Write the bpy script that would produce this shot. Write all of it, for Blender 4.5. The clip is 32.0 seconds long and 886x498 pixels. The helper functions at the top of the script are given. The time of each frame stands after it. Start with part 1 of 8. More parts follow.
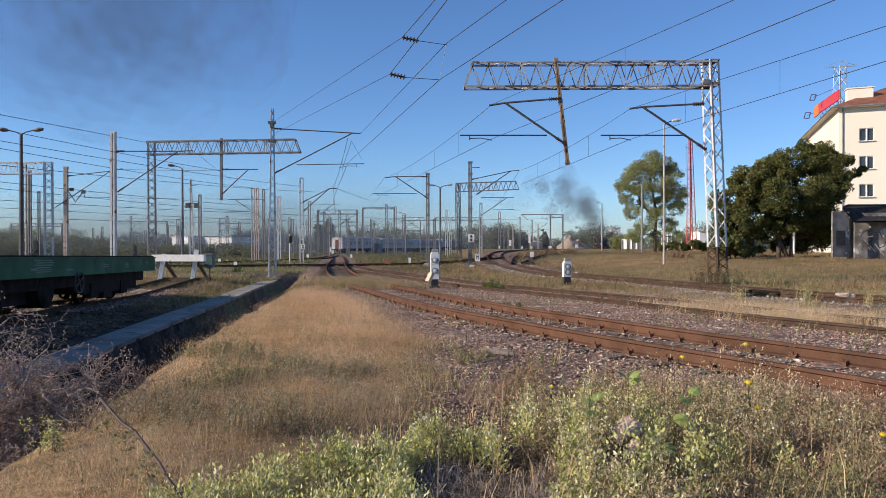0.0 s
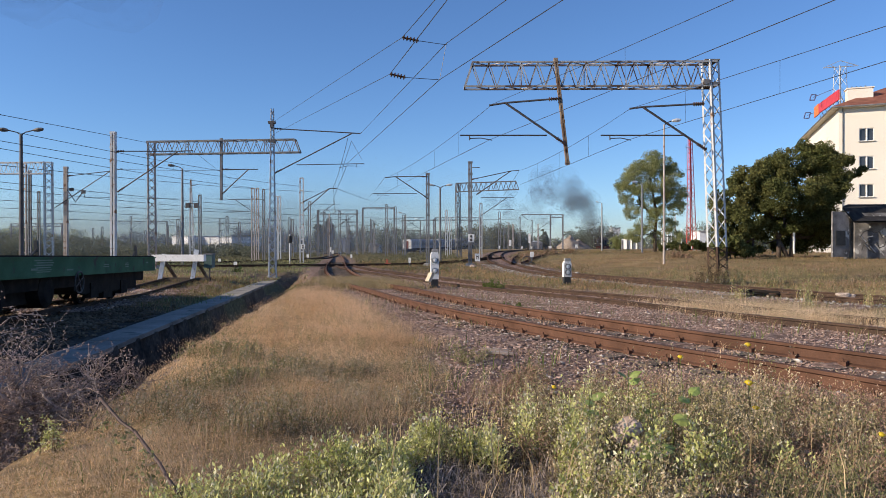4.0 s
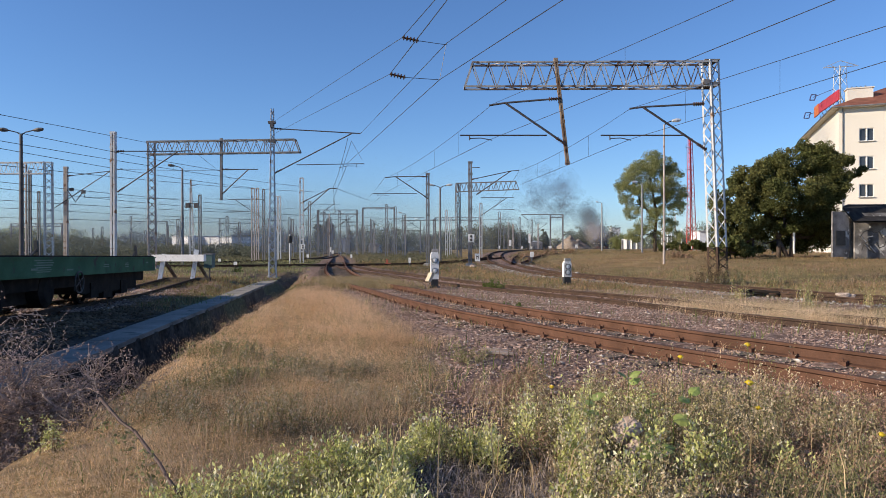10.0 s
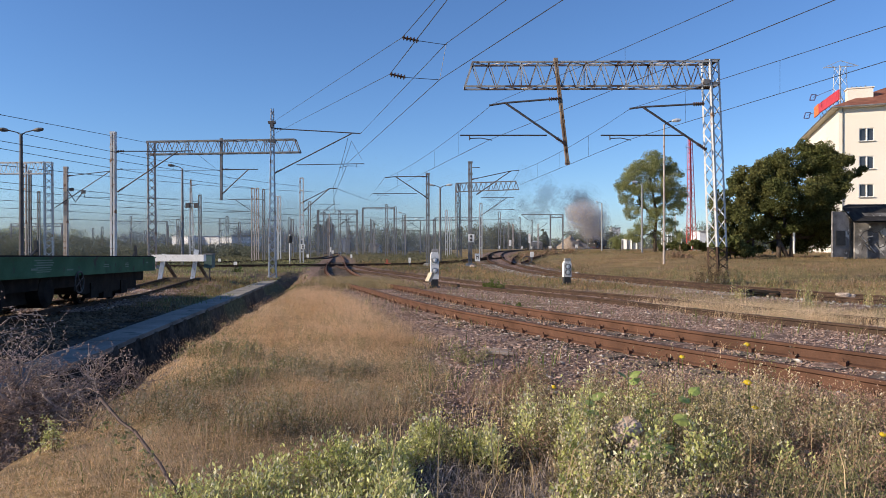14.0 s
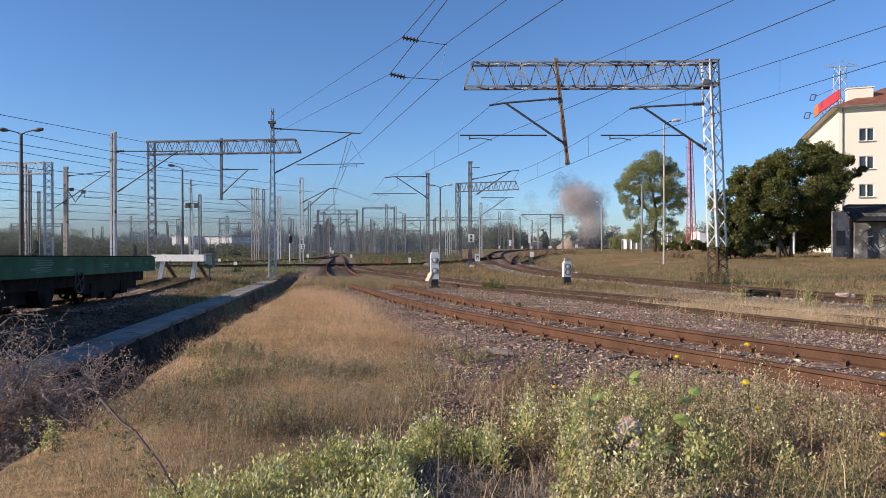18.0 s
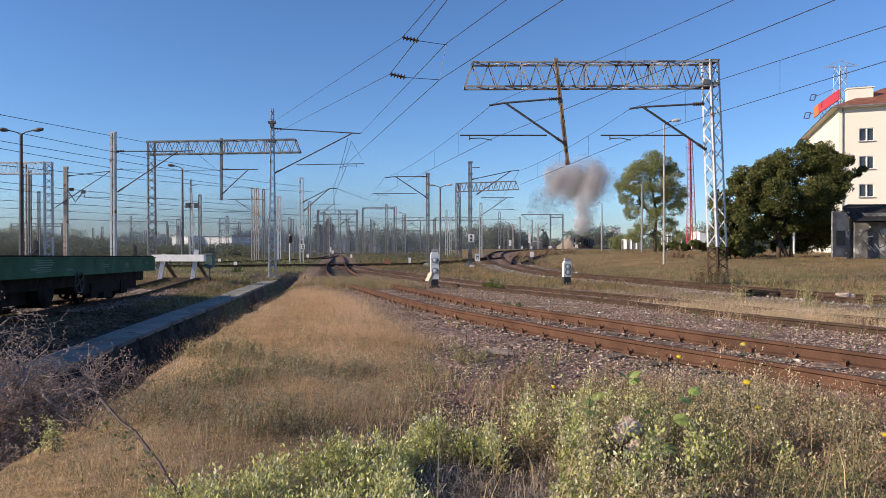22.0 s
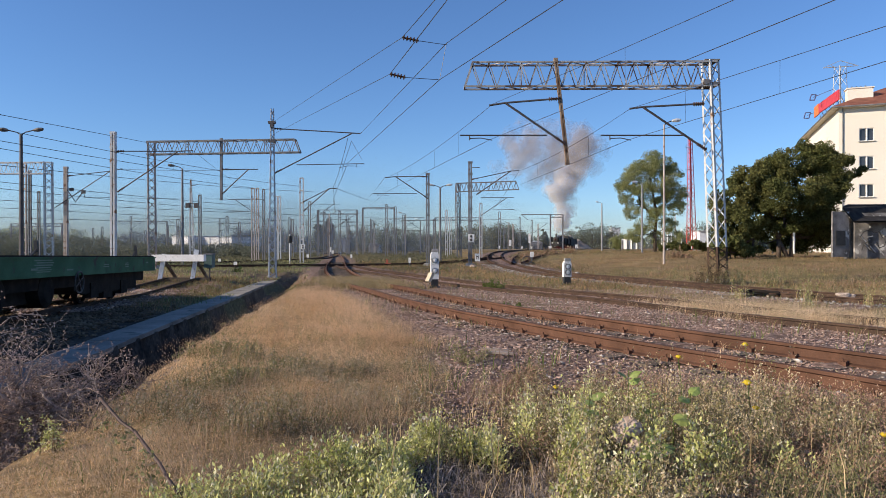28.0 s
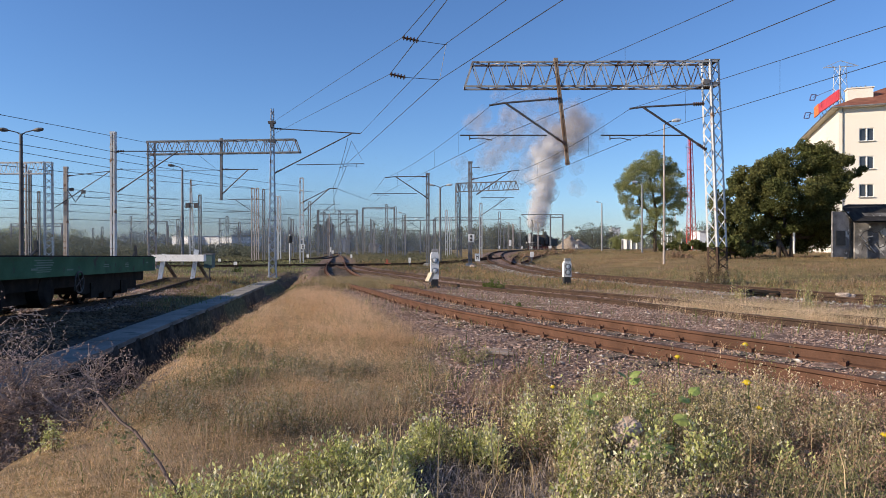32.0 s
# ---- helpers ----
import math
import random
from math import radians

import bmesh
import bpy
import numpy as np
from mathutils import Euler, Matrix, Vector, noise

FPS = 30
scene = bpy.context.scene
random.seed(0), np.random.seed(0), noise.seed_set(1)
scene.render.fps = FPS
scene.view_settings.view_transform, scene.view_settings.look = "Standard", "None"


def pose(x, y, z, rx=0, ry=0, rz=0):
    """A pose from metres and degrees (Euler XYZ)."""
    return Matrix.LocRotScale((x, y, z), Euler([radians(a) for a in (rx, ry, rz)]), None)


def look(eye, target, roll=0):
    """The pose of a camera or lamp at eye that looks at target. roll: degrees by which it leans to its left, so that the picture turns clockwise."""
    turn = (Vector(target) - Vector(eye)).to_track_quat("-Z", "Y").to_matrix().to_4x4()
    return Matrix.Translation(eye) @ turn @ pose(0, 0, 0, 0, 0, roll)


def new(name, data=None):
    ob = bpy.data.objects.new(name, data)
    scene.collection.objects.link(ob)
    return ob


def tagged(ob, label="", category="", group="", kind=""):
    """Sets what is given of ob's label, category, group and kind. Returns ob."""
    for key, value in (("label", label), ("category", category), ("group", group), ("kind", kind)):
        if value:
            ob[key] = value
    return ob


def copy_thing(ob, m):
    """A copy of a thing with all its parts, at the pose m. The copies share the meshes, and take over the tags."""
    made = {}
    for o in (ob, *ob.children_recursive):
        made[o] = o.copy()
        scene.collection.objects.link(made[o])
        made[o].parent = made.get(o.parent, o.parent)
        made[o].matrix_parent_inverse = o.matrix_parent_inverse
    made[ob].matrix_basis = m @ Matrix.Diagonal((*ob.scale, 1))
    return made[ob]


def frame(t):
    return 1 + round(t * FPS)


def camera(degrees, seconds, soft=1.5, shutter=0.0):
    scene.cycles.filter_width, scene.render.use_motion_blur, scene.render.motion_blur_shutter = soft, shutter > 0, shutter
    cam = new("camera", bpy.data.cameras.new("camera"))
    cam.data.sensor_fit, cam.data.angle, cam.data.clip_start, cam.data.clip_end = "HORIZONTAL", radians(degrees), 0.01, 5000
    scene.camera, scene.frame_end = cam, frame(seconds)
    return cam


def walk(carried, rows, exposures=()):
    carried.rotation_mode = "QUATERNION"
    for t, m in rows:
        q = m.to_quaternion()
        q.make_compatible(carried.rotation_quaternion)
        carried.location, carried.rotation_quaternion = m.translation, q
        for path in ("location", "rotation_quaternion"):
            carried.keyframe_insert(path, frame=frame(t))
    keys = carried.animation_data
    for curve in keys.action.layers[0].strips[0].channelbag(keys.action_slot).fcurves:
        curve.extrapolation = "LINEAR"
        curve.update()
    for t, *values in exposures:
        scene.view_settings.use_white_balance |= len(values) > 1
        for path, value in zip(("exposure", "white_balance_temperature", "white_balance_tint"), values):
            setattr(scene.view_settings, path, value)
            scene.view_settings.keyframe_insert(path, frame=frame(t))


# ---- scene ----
# ------------------------------------------------------------------ camera
cam = camera(63.97, 32.0, soft=0.75)
EYE = look((0, 0, 1.5), (0, 100, 1.18))
walk(cam, [(0.0, EYE), (32.0, EYE)], exposures=[(0.0, 0.34), (32.0, 0.34)])

# ------------------------------------------------------------------ light
SUN_TO = Vector((-0.87, -0.24, 0.385)).normalized()
world = bpy.data.worlds.new("sky")
scene.world = world
world.use_nodes = True
wn = world.node_tree.nodes
sky = wn.new("ShaderNodeTexSky")
sky.sky_type = "NISHITA"
sky.sun_disc = False
sky.sun_elevation = math.asin(SUN_TO.z)
sky.sun_rotation = math.atan2(SUN_TO.x, SUN_TO.y)
sky.altitude = 100
sky.air_density = 1.0
sky.dust_density = 0.0
sky.ozone_density = 6.0
tint = wn.new("ShaderNodeMix")
tint.data_type, tint.blend_type = "RGBA", "MULTIPLY"
tint.inputs["Factor"].default_value = 1.0
tint.inputs["B"].default_value = (0.94, 1.0, 1.13, 1)
world.node_tree.links.new(sky.outputs[0], tint.inputs["A"])
world.node_tree.links.new(tint.outputs["Result"], wn["Background"].inputs[0])
wn["Background"].inputs[1].default_value = 0.107
sun = new("sun", bpy.data.lights.new("sun", "SUN"))
sun.data.energy = 5.0
sun.data.angle = radians(0.53)
sun.data.color = (1.0, 0.84, 0.65)
sun.matrix_world = look((0, 0, 60), Vector((0, 0, 60)) - SUN_TO)


# ------------------------------------------------------------------ materials
def pm(name, c1, c2, scale=3.0, rough=0.85, metal=0.0, bump=0.15, fine=40.0, rand="", spread=0.35, translucent=0.0, fresh=None, spots=None):
    """A two-scale noise material. rand: 'object' or 'island' varies each piece; spots: (colour, scale, threshold) of wear."""
    m = bpy.data.materials.new(name)
    m.use_nodes = True
    nt = m.node_tree
    nodes, links = nt.nodes, nt.links
    bsdf = nodes["Principled BSDF"]
    tc = nodes.new("ShaderNodeTexCoord")
    big = nodes.new("ShaderNodeTexNoise")
    big.inputs["Scale"].default_value = scale
    big.inputs["Detail"].default_value = 5
    sm = nodes.new("ShaderNodeTexNoise")
    sm.inputs["Scale"].default_value = fine
    sm.inputs["Detail"].default_value = 4
    links.new(tc.outputs["Object"], big.inputs["Vector"])
    links.new(tc.outputs["Object"], sm.inputs["Vector"])
    ramp = nodes.new("ShaderNodeValToRGB")
    ramp.color_ramp.elements[0].position, ramp.color_ramp.elements[1].position = 0.35, 0.65
    ramp.color_ramp.elements[0].color, ramp.color_ramp.elements[1].color = (*c1, 1), (*c2, 1)
    links.new(big.outputs["Fac"], ramp.inputs["Fac"])
    col = ramp.outputs["Color"]
    if spots:
        sn = nodes.new("ShaderNodeTexNoise")
        sn.inputs["Scale"].default_value = spots[1]
        sn.inputs["Detail"].default_value = 6
        links.new(tc.outputs["Object"], sn.inputs["Vector"])
        sr = nodes.new("ShaderNodeValToRGB")
        sr.color_ramp.elements[0].position, sr.color_ramp.elements[1].position = spots[2], spots[2] + 0.06
        links.new(sn.outputs["Fac"], sr.inputs["Fac"])
        mx = nodes.new("ShaderNodeMix")
        mx.data_type = "RGBA"
        mx.inputs["B"].default_value = (*spots[0], 1)
        links.new(sr.outputs["Color"], mx.inputs["Factor"])
        links.new(col, mx.inputs["A"])
        col = mx.outputs["Result"]
    mul = nodes.new("ShaderNodeMath")
    mul.operation = "MULTIPLY_ADD"
    mul.inputs[1].default_value, mul.inputs[2].default_value = 0.7, 0.65
    links.new(sm.outputs["Fac"], mul.inputs[0])
    value = mul.outputs[0]
    if rand:
        if rand == "object":
            rnd = nodes.new("ShaderNodeObjectInfo").outputs["Random"]
        else:
            rnd = nodes.new("ShaderNodeNewGeometry").outputs["Random Per Island"]
        rm = nodes.new("ShaderNodeMath")
        rm.operation = "MULTIPLY_ADD"
        rm.inputs[1].default_value, rm.inputs[2].default_value = 2 * spread, 1 - spread
        links.new(rnd, rm.inputs[0])
        both = nodes.new("ShaderNodeMath")
        both.operation = "MULTIPLY"
        links.new(rm.outputs[0], both.inputs[0])
        links.new(value, both.inputs[1])
        value = both.outputs[0]
        if fresh:
            # a second hue that some of the pieces take
            wn2 = nodes.new("ShaderNodeTexWhiteNoise")
            wn2.noise_dimensions = "1D"
            links.new(rnd, wn2.inputs["W"])
            pick = nodes.new("ShaderNodeMath")
            pick.operation = "LESS_THAN"
            pick.inputs[1].default_value = fresh[1]
            links.new(wn2.outputs["Value"], pick.inputs[0])
            mx = nodes.new("ShaderNodeMix")
            mx.data_type = "RGBA"
            mx.inputs["B"].default_value = (*fresh[0], 1)
            links.new(pick.outputs[0], mx.inputs["Factor"])
            links.new(col, mx.inputs["A"])
            col = mx.outputs["Result"]
    hsv = nodes.new("ShaderNodeHueSaturation")
    links.new(col, hsv.inputs["Color"])
    links.new(value, hsv.inputs["Value"])
    links.new(hsv.outputs["Color"], bsdf.inputs["Base Color"])
    bsdf.inputs["Roughness"].default_value = rough
    bsdf.inputs["Metallic"].default_value = metal
    if rough >= 0.8:
        bsdf.inputs["Specular IOR Level"].default_value = 0.15
    if bump:
        bp = nodes.new("ShaderNodeBump")
        bp.inputs["Strength"].default_value = bump
        bp.inputs["Distance"].default_value = 0.02
        links.new(sm.outputs["Fac"], bp.inputs["Height"])
        links.new(bp.outputs["Normal"], bsdf.inputs["Normal"])
    if translucent:
        tr = nodes.new("ShaderNodeBsdfTranslucent")
        links.new(hsv.outputs["Color"], tr.inputs["Color"])
        ms = nodes.new("ShaderNodeMixShader")
        ms.inputs[0].default_value = translucent
        links.new(bsdf.outputs[0], ms.inputs[1])
        links.new(tr.outputs[0], ms.inputs[2])
        links.new(ms.outputs[0], nodes["Material Output"].inputs["Surface"])
    return m


RUST = pm("rusty_rail_steel", (0.085, 0.045, 0.030), (0.135, 0.070, 0.046), 2.5, 0.8, 0.0, 0.3, 60)
RUST_DARK = pm("dark_weedy_rail_steel", (0.05, 0.033, 0.025), (0.085, 0.055, 0.04), 2.5, 0.85, 0, 0.3, 60)
WOOD_OLD = pm("weathered_sleeper", (0.10, 0.075, 0.055), (0.19, 0.155, 0.12), 3, 0.95, 0, 0.4, 50, rand="object")
WOOD_DECK = pm("sooty_deck_plank", (0.018, 0.015, 0.013), (0.045, 0.036, 0.03), 3, 0.95, 0, 0.4, 50, rand="object")
CLIP = pm("dark_iron_clip", (0.10, 0.055, 0.038), (0.17, 0.09, 0.06), 8, 0.8, 0.2)
GALV = pm("galvanised_steel", (0.44, 0.455, 0.47), (0.58, 0.595, 0.61), 1.2, 0.6, 0.15, 0.1, 30, spots=((0.25, 0.13, 0.07), 2.2, 0.60))
GANTRY = pm("patchy_rusted_gantry_steel", (0.27, 0.272, 0.275), (0.46, 0.463, 0.468), 1.0, 0.65, 0.15, 0.1, 30, spots=((0.10, 0.07, 0.06), 1.3, 0.49))
GALV_DARK = pm("weathered_steel", (0.13, 0.132, 0.138), (0.235, 0.238, 0.245), 1.5, 0.75, 0.15, 0.15, 30, spots=((0.13, 0.075, 0.05), 2.0, 0.60))
STEEL_RUST = pm("rust_streaked_steel", (0.17, 0.105, 0.065), (0.31, 0.24, 0.18), 1.8, 0.8, 0.1, 0.2, 30, spots=((0.10, 0.06, 0.04), 3, 0.55))
GALV_RUST = pm("rust_washed_steel", (0.35, 0.29, 0.255), (0.50, 0.45, 0.415), 1.3, 0.75, 0.1, 0.15, 30, spots=((0.20, 0.11, 0.075), 2.2, 0.57))
STEEL_DARK = pm("dark_steel_tube", (0.055, 0.055, 0.06), (0.11, 0.10, 0.10), 2.5, 0.6, 0.3, 0.1)
CERAMIC = pm("brown_insulator", (0.07, 0.035, 0.02), (0.11, 0.055, 0.03), 6, 0.25)
WIRE = pm("copper_wire", (0.05, 0.05, 0.055), (0.08, 0.075, 0.075), 2, 0.5, 0.4, 0)
CONCRETE = pm("weathered_concrete", (0.30, 0.29, 0.27), (0.42, 0.405, 0.38), 1.1, 0.92, 0, 0.25, 35, spots=((0.2, 0.19, 0.17), 1.6, 0.58))
POLE_GREY = pm("grey_concrete_pole", (0.24, 0.242, 0.245), (0.35, 0.352, 0.355), 0.8, 0.9, 0, 0.2, 25)
WHITE = pm("white_paint", (0.72, 0.71, 0.68), (0.82, 0.81, 0.79), 3, 0.6, 0, 0.1, 40, spots=((0.42, 0.38, 0.33), 5, 0.62))
BLACK = pm("black_paint", (0.02, 0.02, 0.021), (0.04, 0.038, 0.036), 4, 0.55, 0, 0.1)
GREEN_PAINT = pm("green_wagon_paint", (0.05, 0.112, 0.062), (0.074, 0.155, 0.09), 1.6, 0.82, 0, 0.12, 30, spots=((0.07, 0.075, 0.06), 2.6, 0.62))
DARK_IRON = pm("dark_running_gear", (0.010, 0.008, 0.008), (0.026, 0.021, 0.018), 3, 0.85, 0, 0.3)
RED_PAINT = pm("red_paint", (0.50, 0.04, 0.03), (0.62, 0.07, 0.05), 2, 0.6, 0, 0.1)
ORANGE = pm("orange_paint", (0.65, 0.16, 0.04), (0.75, 0.22, 0.06), 5, 0.6)
YELLOW = pm("yellow_petal", (0.75, 0.52, 0.02), (0.85, 0.65, 0.04), 9, 0.7, translucent=0.3, rand="object", spread=0.1)
BARK = pm("bark", (0.06, 0.045, 0.035), (0.12, 0.095, 0.075), 5, 0.95, 0, 0.5, 30)
LEAF_DARK = pm("dark_tree_leaves", (0.085, 0.10, 0.033), (0.155, 0.15, 0.052), 0.5, 0.85, 0, 0, 6, "island", 0.4, 0.25)
LEAF_LIGHT = pm("light_tree_leaves", (0.22, 0.25, 0.10), (0.36, 0.37, 0.165), 0.5, 0.6, 0, 0, 6, "island", 0.4, 0.42)
# far leaf colour is paled and greyed to stand in for distance haze
LEAF_FAR = pm("haze_paled_leaves", (0.13, 0.145, 0.10), (0.19, 0.195, 0.14), 0.06, 0.9, 0, 0, 1.0, "island", 0.2, 0.3)
GRASS_DRY = pm("dry_grass", (0.66, 0.435, 0.25), (0.80, 0.57, 0.36), 0.8, 0.85, 0, 0, 6, "island", 0.3, 0.3, fresh=((0.16, 0.16, 0.06), 0.10))
GRASS_TAN = pm("tan_grass", (0.30, 0.235, 0.13), (0.43, 0.335, 0.19), 0.5, 0.85, 0, 0, 6, "island", 0.3, 0.3, fresh=((0.17, 0.18, 0.08), 0.12))
GRASS_FIELD = pm("field_grass", (0.16, 0.125, 0.065), (0.42, 0.265, 0.14), 0.16, 0.9, 0, 0, 4, "island", 0.35, 0.25, fresh=((0.12, 0.15, 0.05), 0.25))
GRASS_YARD = pm("yard_grass_blades", (0.26, 0.265, 0.12), (0.42, 0.37, 0.20), 0.15, 0.9, 0, 0, 4, "island", 0.35, 0.3, fresh=((0.16, 0.21, 0.06), 0.3))
GRASS_GREEN = pm("green_grass", (0.11, 0.15, 0.04), (0.19, 0.22, 0.07), 0.5, 0.85, 0, 0, 6, "island", 0.35, 0.3)
WEED_GREEN = pm("green_weed_leaf", (0.34, 0.38, 0.09), (0.55, 0.57, 0.20), 2.0, 0.6, 0, 0, 12, "island", 0.6, 0.42, fresh=((0.58, 0.55, 0.36), 0.28))
WEED_MIX = pm("dry_and_green_weed_leaf", (0.20, 0.21, 0.075), (0.52, 0.42, 0.26), 2.2, 0.8, 0, 0, 12, "island", 0.6, 0.25, fresh=((0.60, 0.51, 0.36), 0.25))
WEED_DRY = pm("dry_weed", (0.30, 0.19, 0.125), (0.44, 0.30, 0.21), 2.5, 0.85, 0, 0, 12, "island", 0.45, 0.2, fresh=((0.18, 0.18, 0.08), 0.2))
STALK = pm("dry_stalk", (0.25, 0.18, 0.10), (0.38, 0.29, 0.17), 3, 0.9, 0, 0, 12, "island", 0.4)
TWIG = pm("bare_twig", (0.17, 0.125, 0.105), (0.40, 0.32, 0.275), 3, 0.9, 0, 0.2, 30, "island", 0.35)
STONE = pm("ballast_stone", (0.24, 0.165, 0.135), (0.40, 0.29, 0.24), 1.2, 0.95, 0, 0.3, 40, "island", 0.4, fresh=((0.42, 0.37, 0.33), 0.10))
WEED_DULL = pm("dull_weed_leaf", (0.17, 0.17, 0.08), (0.38, 0.32, 0.21), 2.2, 0.85, 0, 0, 12, "island", 0.45, 0.25, fresh=((0.48, 0.42, 0.34), 0.2))
TWIG_DARK = pm("dark_bramble_stem", (0.05, 0.03, 0.025), (0.10, 0.06, 0.045), 6, 0.7, 0, 0.2, 30)
WEED_BROWN = pm("dark_brown_brush", (0.10, 0.075, 0.045), (0.20, 0.15, 0.09), 2.2, 0.85, 0, 0, 12, "island", 0.45, 0.2)
STALK_RED = pm("reddish_dead_stalk", (0.36, 0.22, 0.155), (0.52, 0.36, 0.27), 2.0, 0.9, 0, 0, 12, "island", 0.4, 0.2)
GRASS_PALE = pm("pale_dry_grass", (0.60, 0.45, 0.28), (0.80, 0.62, 0.42), 0.8, 0.85, 0, 0, 6, "island", 0.3, 0.3, fresh=((0.2, 0.21, 0.08), 0.06))
LEAF_BIG = pm("broad_green_leaf", (0.24, 0.31, 0.075), (0.34, 0.40, 0.12), 8, 0.5, 0, 0.1, 40, "object", 0.25, 0.3)


def ground_material():
    m = bpy.data.materials.new("yard_soil")
    m.use_nodes = True
    nt = m.node_tree
    nodes, links = nt.nodes, nt.links
    bsdf = nodes["Principled BSDF"]
    bsdf.inputs["Roughness"].default_value = 0.95
    bsdf.inputs["Specular IOR Level"].default_value = 0.1
    tc = nodes.new("ShaderNodeTexCoord")
    at = nodes.new("ShaderNodeVertexColor")
    at.layer_name = "cover"
    sep = nodes.new("ShaderNodeSeparateColor")
    links.new(at.outputs["Color"], sep.inputs["Color"])

    def noisy(scale, a, b, lo=0.35, hi=0.65, detail=6):
        n = nodes.new("ShaderNodeTexNoise")
        n.inputs["Scale"].default_value = scale
        n.inputs["Detail"].default_value = detail
        links.new(tc.outputs["Object"], n.inputs["Vector"])
        r = nodes.new("ShaderNodeValToRGB")
        r.color_ramp.elements[0].position, r.color_ramp.elements[1].position = lo, hi
        r.color_ramp.elements[0].color, r.color_ramp.elements[1].color = (*a, 1), (*b, 1)
        links.new(n.outputs["Fac"], r.inputs["Fac"])
        return r.outputs["Color"], n

    def mixed(fac, a, b):
        x = nodes.new("ShaderNodeMix")
        x.data_type = "RGBA"
        links.new(fac, x.inputs["Factor"])
        links.new(a, x.inputs["A"])
        links.new(b, x.inputs["B"])
        return x.outputs["Result"]

    soil, _ = noisy(1.3, (0.11, 0.08, 0.055), (0.19, 0.145, 0.10))
    v = nodes.new("ShaderNodeTexVoronoi")
    v.inputs["Scale"].default_value = 17
    links.new(tc.outputs["Object"], v.inputs["Vector"])
    vs = nodes.new("ShaderNodeSeparateColor")
    links.new(v.outputs["Color"], vs.inputs["Color"])
    vr = nodes.new("ShaderNodeValToRGB")
    vr.color_ramp.elements[0].color, vr.color_ramp.elements[1].color = (0.13, 0.088, 0.07, 1), (0.34, 0.245, 0.20, 1)
    links.new(vs.outputs["Red"], vr.inputs["Fac"])
    dry, _ = noisy(0.35, (0.24, 0.165, 0.08), (0.33, 0.235, 0.12))
    green, _ = noisy(0.5, (0.13, 0.13, 0.06), (0.23, 0.21, 0.105))
    c = mixed(sep.outputs["Red"], soil, vr.outputs["Color"])
    c = mixed(sep.outputs["Green"], c, dry)
    c = mixed(sep.outputs["Blue"], c, green)
    at2 = nodes.new("ShaderNodeVertexColor")
    at2.layer_name = "shade_soil"
    sep2 = nodes.new("ShaderNodeSeparateColor")
    links.new(at2.outputs["Color"], sep2.inputs["Color"])
    # darkened soil tone that stands in for shade where the mask is set
    shade_soil, _ = noisy(2.2, (0.045, 0.037, 0.03), (0.11, 0.09, 0.07))
    c = mixed(sep2.outputs["Red"], c, shade_soil)
    speck, fine = noisy(9, (0.55, 0.55, 0.55), (1.35, 1.3, 1.25), 0.3, 0.7)
    x = nodes.new("ShaderNodeMix")
    x.data_type, x.blend_type = "RGBA", "MULTIPLY"
    x.inputs["Factor"].default_value = 1.0
    links.new(c, x.inputs["A"])
    links.new(speck, x.inputs["B"])
    links.new(x.outputs["Result"], bsdf.inputs["Base Color"])
    bp = nodes.new("ShaderNodeBump")
    bp.inputs["Strength"].default_value = 0.6
    bp.inputs["Distance"].default_value = 0.05
    links.new(fine.outputs["Fac"], bp.inputs["Height"])
    links.new(bp.outputs["Normal"], bsdf.inputs["Normal"])
    return m


